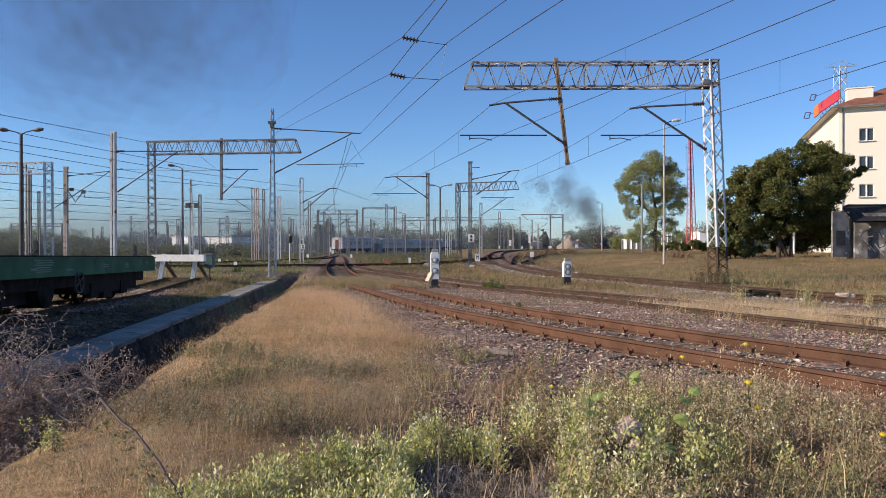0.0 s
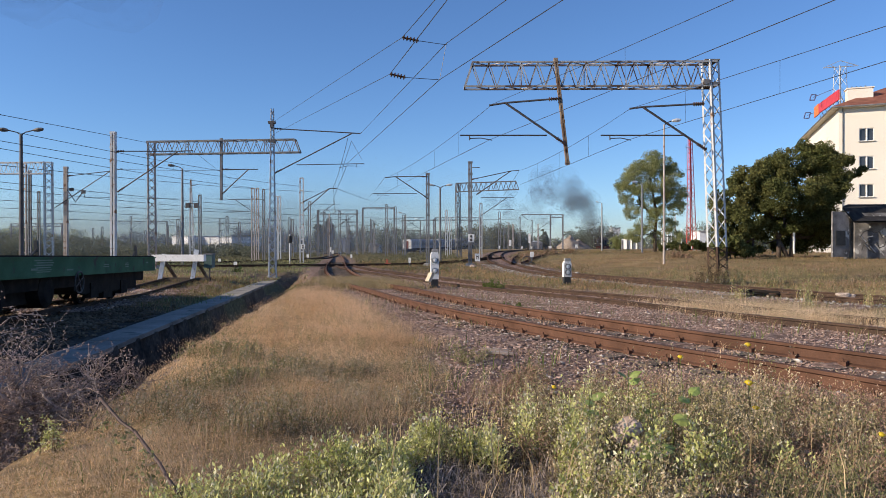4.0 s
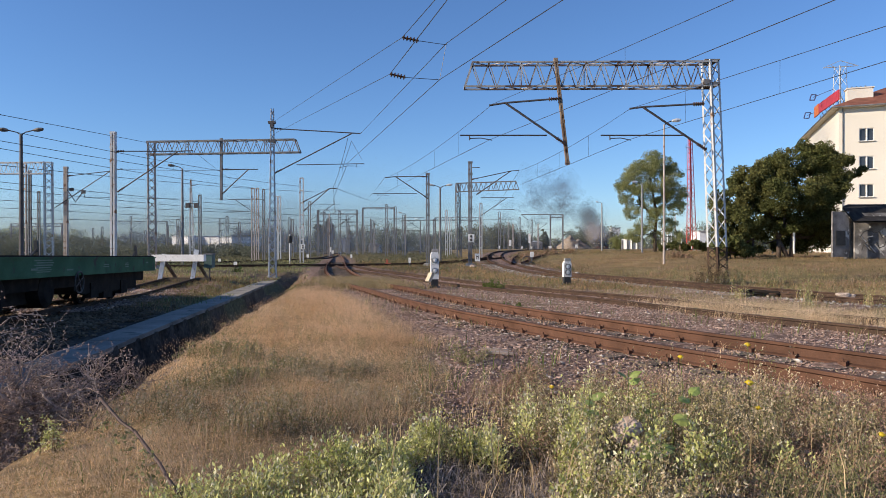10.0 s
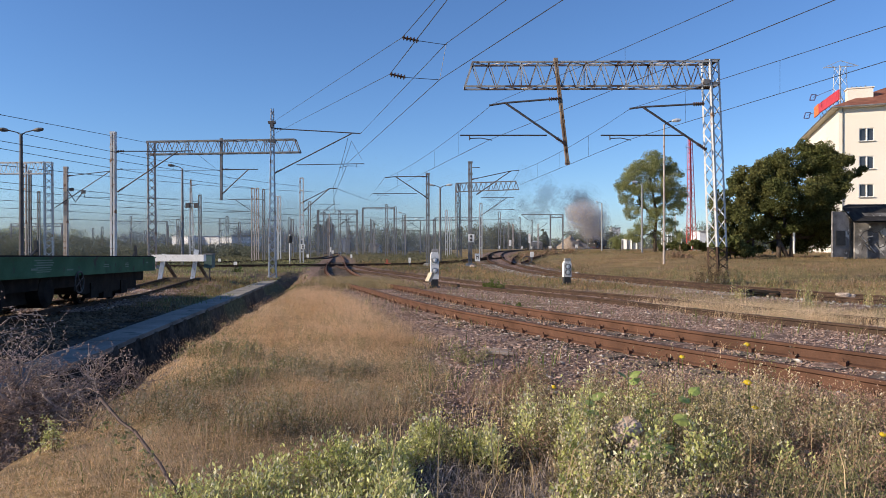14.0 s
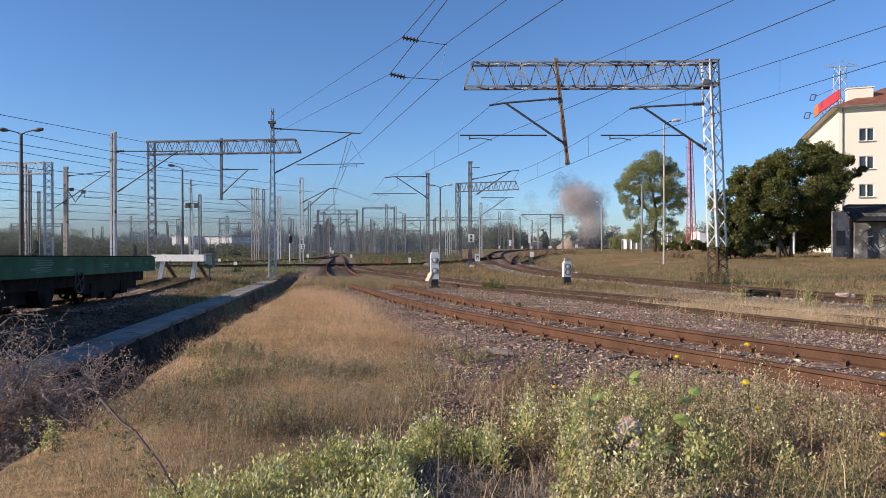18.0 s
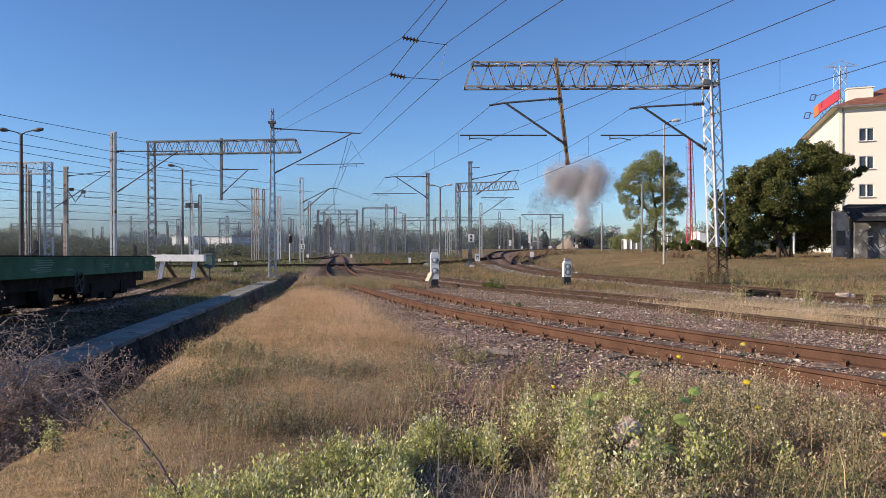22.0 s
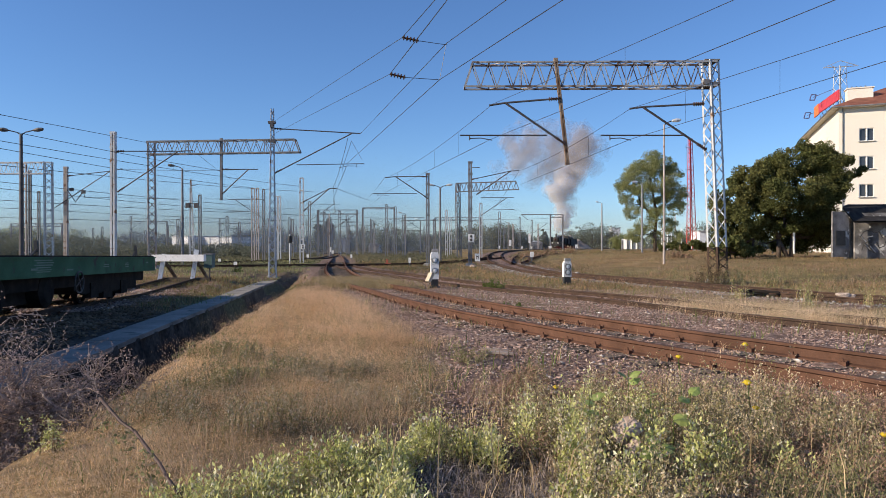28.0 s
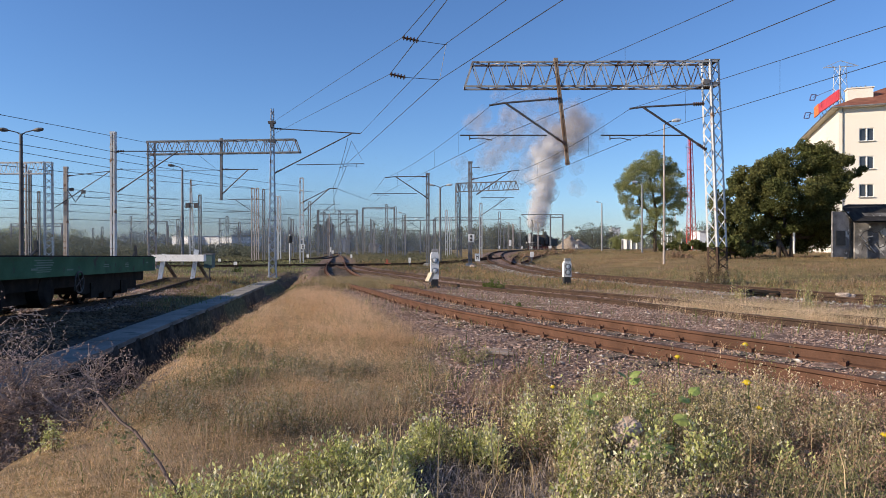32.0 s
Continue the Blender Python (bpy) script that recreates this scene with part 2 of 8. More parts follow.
# ------------------------------------------------------------------ mesh helpers
class M:
    """Collects the faces of one mesh, in metres from an origin."""

    def __init__(self, origin=(0, 0, 0)):
        self.o = Vector(origin)
        self.v, self.f = [], []

    def add(self, verts, faces):
        n = len(self.v)
        self.v += [tuple(Vector(p) - self.o) for p in verts]
        self.f += [tuple(i + n for i in f) for f in faces]
        return self

    def box(self, c, s, rz=0.0, ry=0.0):
        m = Matrix.Translation(c) @ Matrix.Rotation(radians(rz), 4, "Z") @ Matrix.Rotation(radians(ry), 4, "Y")
        x, y, z = (a / 2 for a in s)
        p = [m @ Vector(q) for q in ((-x, -y, -z), (x, -y, -z), (x, y, -z), (-x, y, -z), (-x, -y, z), (x, -y, z), (x, y, z), (-x, y, z))]
        return self.add(p, [(3, 2, 1, 0), (4, 5, 6, 7), (0, 1, 5, 4), (1, 2, 6, 5), (2, 3, 7, 6), (3, 0, 4, 7)])

    def bar(self, a, b, w, h=None, up=(0, 0, 1)):
        """A bar of rectangular section from a to b."""
        a, b = Vector(a), Vector(b)
        d = (b - a).normalized()
        s = d.cross(Vector(up))
        if s.length < 1e-3:
            s = d.cross(Vector((1, 0, 0)))
        s.normalize()
        t = s.cross(d)
        s, t = s * w / 2, t * (h or w) / 2
        p = [q + i * s + j * t for q in (a, b) for i, j in ((-1, -1), (1, -1), (1, 1), (-1, 1))]
        return self.add(p, [(0, 1, 2, 3), (7, 6, 5, 4), (0, 4, 5, 1), (1, 5, 6, 2), (2, 6, 7, 3), (3, 7, 4, 0)])

    def tube(self, a, b, r0, r1=None, n=8, caps=True):
        a, b = Vector(a), Vector(b)
        r1 = r0 if r1 is None else r1
        d = (b - a).normalized()
        s = d.cross(Vector((0, 0, 1)))
        if s.length < 1e-3:
            s = Vector((1, 0, 0))
        s.normalize()
        t = d.cross(s)
        p = []
        for q, r in ((a, r0), (b, r1)):
            p += [q + (s * math.cos(k * math.tau / n) + t * math.sin(k * math.tau / n)) * r for k in range(n)]
        f = [(k, (k + 1) % n, n + (k + 1) % n, n + k) for k in range(n)]
        if caps:
            f += [tuple(range(n))[::-1], tuple(range(n, 2 * n))]
        return self.add(p, f)

    def line(self, pts, r, n=5):
        pts = [Vector(p) for p in pts]
        v, f = [], []
        for i, p in enumerate(pts):
            d = (pts[min(i + 1, len(pts) - 1)] - pts[max(i - 1, 0)]).normalized()
            s = d.cross(Vector((0.13, 0.21, 0.97))).normalized()
            t = d.cross(s)
            v += [p + (s * math.cos(k * math.tau / n) + t * math.sin(k * math.tau / n)) * r for k in range(n)]
            if i:
                f += [((i - 1) * n + k, (i - 1) * n + (k + 1) % n, i * n + (k + 1) % n, i * n + k) for k in range(n)]
        return self.add(v, f + [tuple(range(n))[::-1], tuple(range(len(v) - n, len(v)))])

    def angle(self, a, b, w, t, inx, iny):
        """An L-section from a to b, its flanges along inx and iny."""
        a, b, inx, iny = (Vector(q) for q in (a, b, inx, iny))
        prof = [(0, 0), (w, 0), (w, t), (t, t), (t, w), (0, w)]
        p = [q + inx * i + iny * j for q in (a, b) for i, j in prof]
        return self.add(p, [(k, (k + 1) % 6, 6 + (k + 1) % 6, 6 + k) for k in range(6)] + [(5, 4, 3, 2, 1, 0), (6, 7, 8, 9, 10, 11)])

    def lathe(self, prof, a, d, n=12):
        """A turned shape: (distance along d, radius) pairs from a."""
        a, d = Vector(a), Vector(d).normalized()
        for (h0, r0), (h1, r1) in zip(prof, prof[1:]):
            self.tube(a + d * h0, a + d * h1, max(r0, 1e-3), max(r1, 1e-3), n, False)
        return self

    def mesh(self, name, material, smooth=False):
        me = bpy.data.meshes.new(name)
        me.from_pydata(self.v, [], self.f)
        me.validate()
        if material:
            me.materials.append(material)
        if smooth:
            me.polygons.foreach_set("use_smooth", [True] * len(me.polygons))
        return me


def thing(name, at=(0, 0, 0), label="", category="", group="", kind=""):
    ob = new(name)
    ob.location = at
    ob.empty_display_size = 0.1
    return tagged(ob, label, category, group, kind)


def part(name, m, material, parent=None, label="", smooth=False):
    """Links a collected mesh, whose origin is its parent's, as one object."""
    ob = new(name, m.mesh(name, material, smooth))
    if parent:
        ob.parent = parent
    else:
        ob.location = m.o
    if label:
        ob["label"] = label
    return ob


def soup(name, verts, tris, material, label="", category="", kind="stuff", parent=None, smooth=False):
    """One object from arrays of points and triangles."""
    me = bpy.data.meshes.new(name)
    me.vertices.add(len(verts))
    me.vertices.foreach_set("co", np.ascontiguousarray(verts, dtype=np.float32).ravel())
    n = len(tris)
    me.loops.add(n * 3)
    me.loops.foreach_set("vertex_index", np.ascontiguousarray(tris, dtype=np.int32).ravel())
    me.polygons.add(n)
    me.polygons.foreach_set("loop_start", np.arange(0, n * 3, 3, dtype=np.int32))
    me.polygons.foreach_set("loop_total", np.full(n, 3, dtype=np.int32))
    if smooth:
        me.polygons.foreach_set("use_smooth", np.ones(n, dtype=bool))
    me.update()
    me.materials.append(material)
    ob = new(name, me)
    if parent:
        ob.parent = parent
    return tagged(ob, label, category, "", kind)


RNG = np.random.default_rng(7)


def step(a, b, v):
    t = np.clip((v - a) / (b - a), 0, 1)
    return t * t * (3 - 2 * t)


def wav(x, y, s, k=0.0):
    """A cheap smooth field between -1 and 1, wavelength about s."""
    return (np.sin(x * 6.28 / s + 1.7 * np.sin(y * 4.1 / s + k)) + np.sin(y * 6.28 / s * 0.83 + 1.9 * np.sin(x * 3.7 / s + 2 * k) + k)) / 2


# ------------------------------------------------------------------ the lie of the land
def bank(y):
    return -2.05 - 0.135 * y


def slab_edge(y):
    return -6.4 - 0.116 * (y - 14.6)


def gz(x, y):
    """Ground height."""
    x, y = np.asarray(x, dtype=float), np.asarray(y, dtype=float)
    z = 0.10 - 0.28 * step(9, 32, y)
    z = z + 0.85 * step(34, 105, y) * step(-4, 9, x)
    z = z + 0.45 * step(28, 58, y) * step(8, 17, x) * step(104, 64, y)
    z = z + 0.12 * step(7, 2, y) * step(-3, -1, x)
    z = z + 0.10 * np.exp(-((x + 2.0 + 0.07 * (y - 9)) / 1.2) ** 2) * step(26, 12, y)
    fade = 1 - step(40, 52, y)
    xb, xs = bank(y), slab_edge(y)
    slope = step(0, 1, (xb - x) / 1.1)
    yard = -0.52 + 0.24 * step(26, 38, y) * step(1.2, 2.4, xs - x) + 0.2 * step(38, 56, y) + 0.014 * np.clip(27 - y, 0, 40) * step(1.2, 2.4, xs - x)
    low = z * (1 - slope) + (-1.35 + 0.6 * step(24, 42, y)) * slope
    low = np.where(x < xs - 0.15, yard, np.where(x < xs + 0.7, np.minimum(low, yard + (-1.35 - yard) * np.clip((x - xs + 0.02) / 0.6, 0, 1)), low))
    return z * (1 - fade) + low * fade if np.ndim(z) else float(z * (1 - fade) + low * fade)


def g(x, y):
    return float(gz(np.array([x]), np.array([y]))[0])


T1 = [(11.0, -6.0), (7.3, 1.0), (4.6, 6.75), (3.0, 9.65), (1.8, 12.2), (0.85, 14.5), (-0.54, 19.0), (-1.95, 24.6), (-4.5, 34.2), (-8.1, 53.8), (-14.7, 99.0), (-24.7, 160.0)]
T2 = [(16.0, -6.0), (11.5, 3.0), (7.4, 11.6), (6.1, 15.0), (4.9, 19.0), (3.2, 24.0), (0.5, 31.4), (-2.8, 41.0), (-6.2, 51.0), (-11.2, 73.0)]
T3 = [(27.0, -6.0), (17.5, 8.0), (11.9, 18.2), (10.8, 24.4), (9.8, 30.3), (8.1, 36.4), (6.2, 42.3), (5.2, 56.0), (5.2, 69.7), (6.8, 90.0), (12.0, 125.0), (19.0, 165.0), (28.6, 203.0), (37.3, 217.0), (51.0, 245.0), (60.6, 268.0), (80.0, 330.0)]
T0 = [(-9.0, -6.0), (-11.2, 15.7), (-12.4, 27.0), (-13.6, 38.0)]
T4 = [(-25.0, 57.0), (-16.0, 58.5), (-8.0, 61.0), (0.0, 66.0), (6.0, 75.0)]
T5 = [(-30.0, 68.0), (-22.0, 76.0), (-17.0, 96.0), (-20.0, 130.0), (-25.0, 175.0), (4.0, 260.0), (33.0, 345.0)]


def smooth_path(pts, ds):
    """Points every ds metres on a smooth line through pts."""
    out = []
    p = [Vector(pts[0]) * 2 - Vector(pts[1])] + [Vector(q) for q in pts] + [Vector(pts[-1]) * 2 - Vector(pts[-2])]
    for a, b, c, d in zip(p, p[1:], p[2:], p[3:]):
        n = max(2, int((c - b).length / 0.25))
        for k in range(n):
            t = k / n
            out.append(0.5 * (2 * b + (c - a) * t + (2 * a - 5 * b + 4 * c - d) * t * t + (3 * b - a - 3 * c + d) * t ** 3))
    out.append(Vector(pts[-1]))
    res, left = [out[0]], ds
    for a, b in zip(out, out[1:]):
        L = (b - a).length
        while L >= left and L > 0:
            a = a + (b - a) * (left / L)
            res.append(a)
            L = (b - a).length
            left = ds
        left -= L
    return res


PATHS = {k: smooth_path(v, 0.5) for k, v in (("near", T1), ("middle", T2), ("curved", T3), ("siding", T0), ("cross", T4), ("far", T5))}
ALLP = {k: np.array([(p.x, p.y) for p in v]) for k, v in PATHS.items()}


def off_track(x, y, keys=("near", "middle", "curved", "siding")):
    """Distance from the nearest track's middle."""
    d = np.full(np.shape(x), 99.0)
    for k in keys:
        q = ALLP[k]
        for i in range(0, len(q), 1 if k in ("near", "middle") else 2):
            d = np.minimum(d, np.hypot(x - q[i, 0], y - q[i, 1]))
    return d


# ------------------------------------------------------------------ ground
def spaced(lo, hi, fine_lo, fine_hi, d, grow=1.09):
    v = list(np.arange(fine_lo, fine_hi, d))
    s, q = d, fine_hi
    while q < hi:
        v.append(q)
        s *= grow
        q += s
    v.append(hi)
    s, q = d, fine_lo
    while q > lo:
        s *= grow
        q -= s
        v.insert(0, max(q, lo))
    return np.array(v)


def dry_edge(y):
    """Where the fluffy dry grass gives way to ballast."""
    return np.interp(y, [2, 5, 6, 9, 12, 24, 40], [-0.9, -0.55, -0.2, -0.35, -0.9, -3.9, -7.5])


def build_ground():
    xs, ys = spaced(-2500, 2500, -15, 16, 0.16), spaced(-400, 3200, -1, 36, 0.2)
    gx, gy = np.meshgrid(xs, ys)
    z = gz(gx, gy)
    near = step(200, 30, gy)
    z = z + near * (0.035 * wav(gx, gy, 2.3) + 0.018 * wav(gx, gy, 0.7, 2)) + RNG.normal(0, 0.008, z.shape) * near
    nx, ny = len(xs), len(ys)
    v = np.stack([gx, gy, z], -1).reshape(-1, 3)
    i = (np.arange(ny - 1)[:, None] * nx + np.arange(nx - 1)[None]).ravel()
    t = np.concatenate([np.stack([i, i + 1, i + nx + 1], -1), np.stack([i, i + nx + 1, i + nx], -1)])
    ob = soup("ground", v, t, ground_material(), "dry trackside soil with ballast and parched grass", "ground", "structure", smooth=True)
    x, y = v[:, 0], v[:, 1]
    d = np.full(len(x), 99.0)
    sel = (y < 130) & (np.abs(x) < 60)
    d[sel] = off_track(x[sel], y[sel])
    wob = 0.35 * wav(x, y, 1.7) + 0.25 * wav(x, y, 0.6, 1)
    ballast = step(3.2, 1.6, d + wob)
    ballast = np.maximum(ballast, step(0.0, 0.5, x - dry_edge(y) + wob * 0.5) * step(22, 16, y) * step(-0.5, 1.5, 5 + 0.3 * y - x) * step(4.5, 6.5, y + wob))
    dry = step(0.4, -0.2, x - dry_edge(y) + wob * 0.5) * step(0.3, -0.3, bank(y) - x)
    dry = np.maximum(dry, step(2.3, 3.2, d + wob) * (x > 2) * (y > 9))
    dry = np.maximum(dry, 0.6 * step(30, 38, y) * step(75, 48, y) * step(0.0, 1.5, bank(y) - 1.5 - x) * step(-0.5, 0.3, wav(x, y, 11, 2)))
    green = 0.75 * step(60, 34, y) * step(-0.3, 0.4, wav(x, y, 9, 3)) * (1 - ballast) * step(1, 4, np.abs(x + 3)) + 0.5 * step(40, 80, y) * step(-0.4, 0.5, wav(x, y, 31, 1))
    green = np.where(x < -14, 0.6 * step(-0.2, 0.5, wav(x, y, 17, 2)), green)
    green = np.maximum(green, 0.85 * step(46, 62, y) * step(6, 0, x) * (0.75 + 0.25 * wav(x, y, 13, 4)))
    col = np.stack([ballast, dry * (1 - ballast * 0.8), np.clip(green, 0, 1) * (1 - ballast), np.ones_like(x)], -1)
    a = ob.data.color_attributes.new("cover", "FLOAT_COLOR", "POINT")
    a.data.foreach_set("color", col.astype(np.float32).ravel())
    # shade painted into the trench and the strip between slab and wagon
    shade_mask = step(0.05, 0.35, bank(y) - x + 0.1 * wob) * step(25, 19, y + 2 * wob) * step(-11.6, -10.8, x + 0.11 * (y - 17))
    # soil under the front weeds darkened for the shade in their gaps
    hum = 0.75 * step(0.0, 0.4, x - dry_edge(y)) * step(6.3, 5.2, y + 0.35 * (x - 2) + 0.6 * wob)
    shade_mask = np.maximum(shade_mask, hum)
    col = np.stack([shade_mask, shade_mask, shade_mask, np.ones_like(x)], -1)
    a = ob.data.color_attributes.new("shade_soil", "FLOAT_COLOR", "POINT")
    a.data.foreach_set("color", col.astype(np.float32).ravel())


build_ground()


# ------------------------------------------------------------------ tracks
def rail_mesh(name, pts, side, lift=0.2):
    prof = [(-0.036, 0), (0.036, 0), (0.036, -0.035), (0.009, -0.05), (0.009, -0.14), (0.065, -0.155), (0.065, -0.172), (-0.065, -0.172), (-0.065, -0.155), (-0.009, -0.14), (-0.009, -0.05), (-0.036, -0.035)]
    m = M()
    n = len(prof)
    rows = []
    for i, p in enumerate(pts):
        d = (pts[min(i + 1, len(pts) - 1)] - pts[max(i - 1, 0)]).normalized()
        nrm = Vector((d.y, -d.x))
        c = p + nrm * side * 0.7525
        z = g(p.x, p.y) + lift
        rows.append([(c.x + nrm.x * a, c.y + nrm.y * a, z + b) for a, b in prof])
    m.v = [q for r in rows for q in r]
    for i in range(len(rows) - 1):
        for k in range(n):
            j = (k + 1) % n
            m.f.append((i * n + k, i * n + j, (i + 1) * n + j, (i + 1) * n + k))
    return m


SLEEPER = M().box((0, 0, -0.07), (2.5, 0.24, 0.14)).mesh("sleeper", WOOD_OLD)
CLIPM = M().box((0, 0, 0.025), (0.045, 0.10, 0.05)).tube((0, 0.0, 0.03), (0, 0.0, 0.085), 0.014, 0.014, 6).mesh("rail_fastening", CLIP)


def track(path, label, y0, y1, ys, lift=0.2, sink=0.0, steel=None):
    """Rails along the path between y0 and y1; sleepers where y is under ys."""
    pts = [p for p in path if y0 <= p.y <= y1]
    t = thing("railway_track", (0, 0, 0), label, "railway track", "railway tracks")
    for side in (-1, 1):
        part("rail", rail_mesh("rail", pts, side, lift), steel or RUST, t, "rust-brown steel rail")
    res = smooth_path([(p.x, p.y) for p in pts], 0.62)
    rest = M()
    for i, p in enumerate(res[:-1]):
        if p.y > ys:
            continue
        d = res[i + 1] - p
        m = Matrix.Translation((p.x, p.y, g(p.x, p.y) + lift - 0.172 - sink)) @ Matrix.Rotation(math.atan2(d.y, d.x) - math.pi / 2, 4, "Z")
        o = new("sleeper", SLEEPER)
        o.parent = t
        o.matrix_basis = m
        for sx in (-0.7525, 0.7525):
            for dx in (-0.085, 0.085):
                q = m @ Matrix.Translation((sx + dx, 0, 0))
                if p.y < 21 and lift > 0.14:
                    o = new("rail_fastening", CLIPM)
                    o.parent = t
                    o.matrix_basis = q
                else:
                    rest.box(q.translation + Vector((0, 0, 0.04)), (0.05, 0.09, 0.07))
    if rest.v:
        part("fastening_hardware", rest, CLIP, t)["kind"] = "stuff"
    return t


track(PATHS["near"], "rust-brown railway track on weedy stone ballast", -6, 160, 75)
track(PATHS["middle"], "rusty railway track half buried in weeds", -6, 73, 60, 0.15, 0.0, RUST_DARK)
track(PATHS["curved"], "curved railway track leading to the raised main line", -6, 330, 90, 0.17, 0.0, RUST_DARK)
# the siding's darker rail colour stands in for shade under the wagon
track(PATHS["siding"], "stub siding under the flat wagon, ending at a buffer stop", -6, 37.0, 37, 0.2, 0.0, RUST_DARK)
track(PATHS["cross"], "dark crossing track in the yard", 50, 76, 70, 0.2, 0.0, RUST_DARK)
track(PATHS["far"], "yard track curving away towards the main line", 60, 345, 0, 0.16, 0.0, RUST_DARK)


# ------------------------------------------------------------------ overhead line structures
def insulator(parent, a, b, r=0.07, name="insulator"):
    a, b = Vector(a), Vector(b)
    d, L = (b - a).normalized(), (b - a).length
    m = M(parent.location)
    k = 5
    for i in range(k):
        h = L * (i + 0.5) / k
        m.lathe([(h - L * 0.06, r * 0.35), (h - L * 0.02, r), (h + L * 0.03, r), (h + L * 0.06, r * 0.35)], a, d, 8)
    m.tube(a, b, r * 0.35, r * 0.35, 6)
    return part(name, m, CERAMIC, parent, "brown ribbed insulator")


def cantilever(parent, hang, foot, knee, tip, reg_a, reg_b, steady=True, r=0.035):
    """A bracket: top tube from hang over knee to tip, strut from foot to knee, registration tube from reg_a to reg_b."""
    o = parent.location
    hang, foot, knee, tip = (Vector(q) for q in (hang, foot, knee, tip))
    part("top_tube", M(o).tube(hang, knee, r, r, 7).tube(knee, tip, r, r, 7), STEEL_DARK, parent)
    part("strut", M(o).tube(foot, knee, r * 1.15, r * 1.15, 7), STEEL_DARK, parent)
    insulator(parent, hang, hang + (knee - hang).normalized() * min(0.5, (knee - hang).length * 0.3), 2.1 * r)
    insulator(parent, foot, foot + (knee - foot).normalized() * min(0.5, (knee - foot).length * 0.25), 2.1 * r)
    if reg_a:
        reg_a, reg_b = Vector(reg_a), Vector(reg_b)
        part("registration_tube", M(o).tube(reg_a, reg_b, r * 0.75, r * 0.75, 6), STEEL_DARK, parent)
        if steady:
            e = reg_b + (reg_a - reg_b) * 0.11
            f = reg_b + (reg_a - reg_b) * 0.37
            part("steady_arm", M(o).tube(e, e + Vector((0, 0, -0.22)), r * 0.6, r * 0.6, 6).line([e + Vector((0, 0, -0.14)), (e + f) / 2 + Vector((0, 0, -0.12)), f + Vector((0, 0, -0.22))], r * 0.5), STEEL_DARK, parent)


def lattice_legs(parent, a, b, w0, w1, mat, cell=0.62, flange=0.075, split=False, rz=0.0, br=0.045):
    """A square lattice column from a to b: four angle legs, and zigzag bars on the four faces."""
    o = parent.location
    a, b = Vector(a), Vector(b)
    R = Matrix.Rotation(radians(rz), 3, "Z")
    q = [(-1, -1), (1, -1), (1, 1), (-1, 1)]

    def corner(k, t):
        w = (w0 + (w1 - w0) * t) / 2
        return a + (b - a) * t + R @ Vector((q[k][0] * w, q[k][1] * w, 0))

    for k in range(4):
        part("leg", M(o).angle(corner(k, 0), corner(k, 1), flange, 0.012, R @ Vector((-q[k][0], 0, 0)), R @ Vector((0, -q[k][1], 0))), mat, parent)
    n = max(4, int((b - a).length / cell))
    for k in range(4):
        j = (k + 1) % 4
        whole = M(o)
        for i in range(n):
            p0, p1 = (corner(k, i / n), corner(j, (i + 1) / n)) if i % 2 == 0 else (corner(j, i / n), corner(k, (i + 1) / n))
            if split:
                part("brace", M(o).bar(p0, p1, 0.012, br), mat, parent)
            else:
                whole.bar(p0, p1, 0.014, br)
        if not split:
            part("bracing", whole, mat, parent)


def truss_beam(parent, a, b, h, w, mat, cells, split=False, slant=0.35):
    """A box truss from a to b (its top chord's middle), h deep and w wide, the far end cut on a slant."""
    o = parent.location
    a, b = Vector(a), Vector(b)
    d = (b - a).normalized()
    s = Vector((-d.y, d.x, 0)).normalized() * w / 2
    dn = Vector((0, 0, -h))
    for sg in (-1, 1):
        part("top_chord", M(o).bar(a + s * sg, b + s * sg, 0.075, 0.075), mat, parent)
        part("bottom_chord", M(o).bar(a + s * sg + dn, b + s * sg + dn + d * slant, 0.075, 0.075), mat, parent)
        whole = M(o)
        for i in range(cells):
            t0, t1, tm = i / cells, (i + 1) / cells, (i + 0.5) / cells
            P = lambda t: a + (b - a) * t + s * sg
            bars = [(P(t0), P(tm) + dn), (P(tm) + dn, P(t1))]
            if i % 4 == 3:
                bars.append((P(t1), P(t1) + dn))
            for p0, p1 in bars:
                if split:
                    part("brace", M(o).bar(p0, p1, 0.024, 0.04), mat, parent)
                else:
                    whole.bar(p0, p1, 0.035, 0.06)
        whole.bar(b + s * sg, b + s * sg + dn + d * slant, 0.07, 0.07)
        part("bracing", whole, mat, parent)
    for lvl in (Vector(), dn):
        for i in range(cells):
            p0 = a + (b - a) * (i / cells) + lvl
            p1 = a + (b - a) * ((i + 1) / cells) + lvl
            k = 1 if i % 2 else -1
            part("lateral_brace", M(o).bar(p0 + s * k, p1 - s * k, 0.04, 0.03), mat, parent)
            part("cross_tie", M(o).bar(p0 - s, p0 + s, 0.04, 0.03), mat, parent)
    part("end_tie", M(o).bar(b - s, b + s, 0.07, 0.07), mat, parent)
    part("end_tie", M(o).bar(b - s + dn + d * slant, b + s + dn + d * slant, 0.07, 0.07), mat, parent)


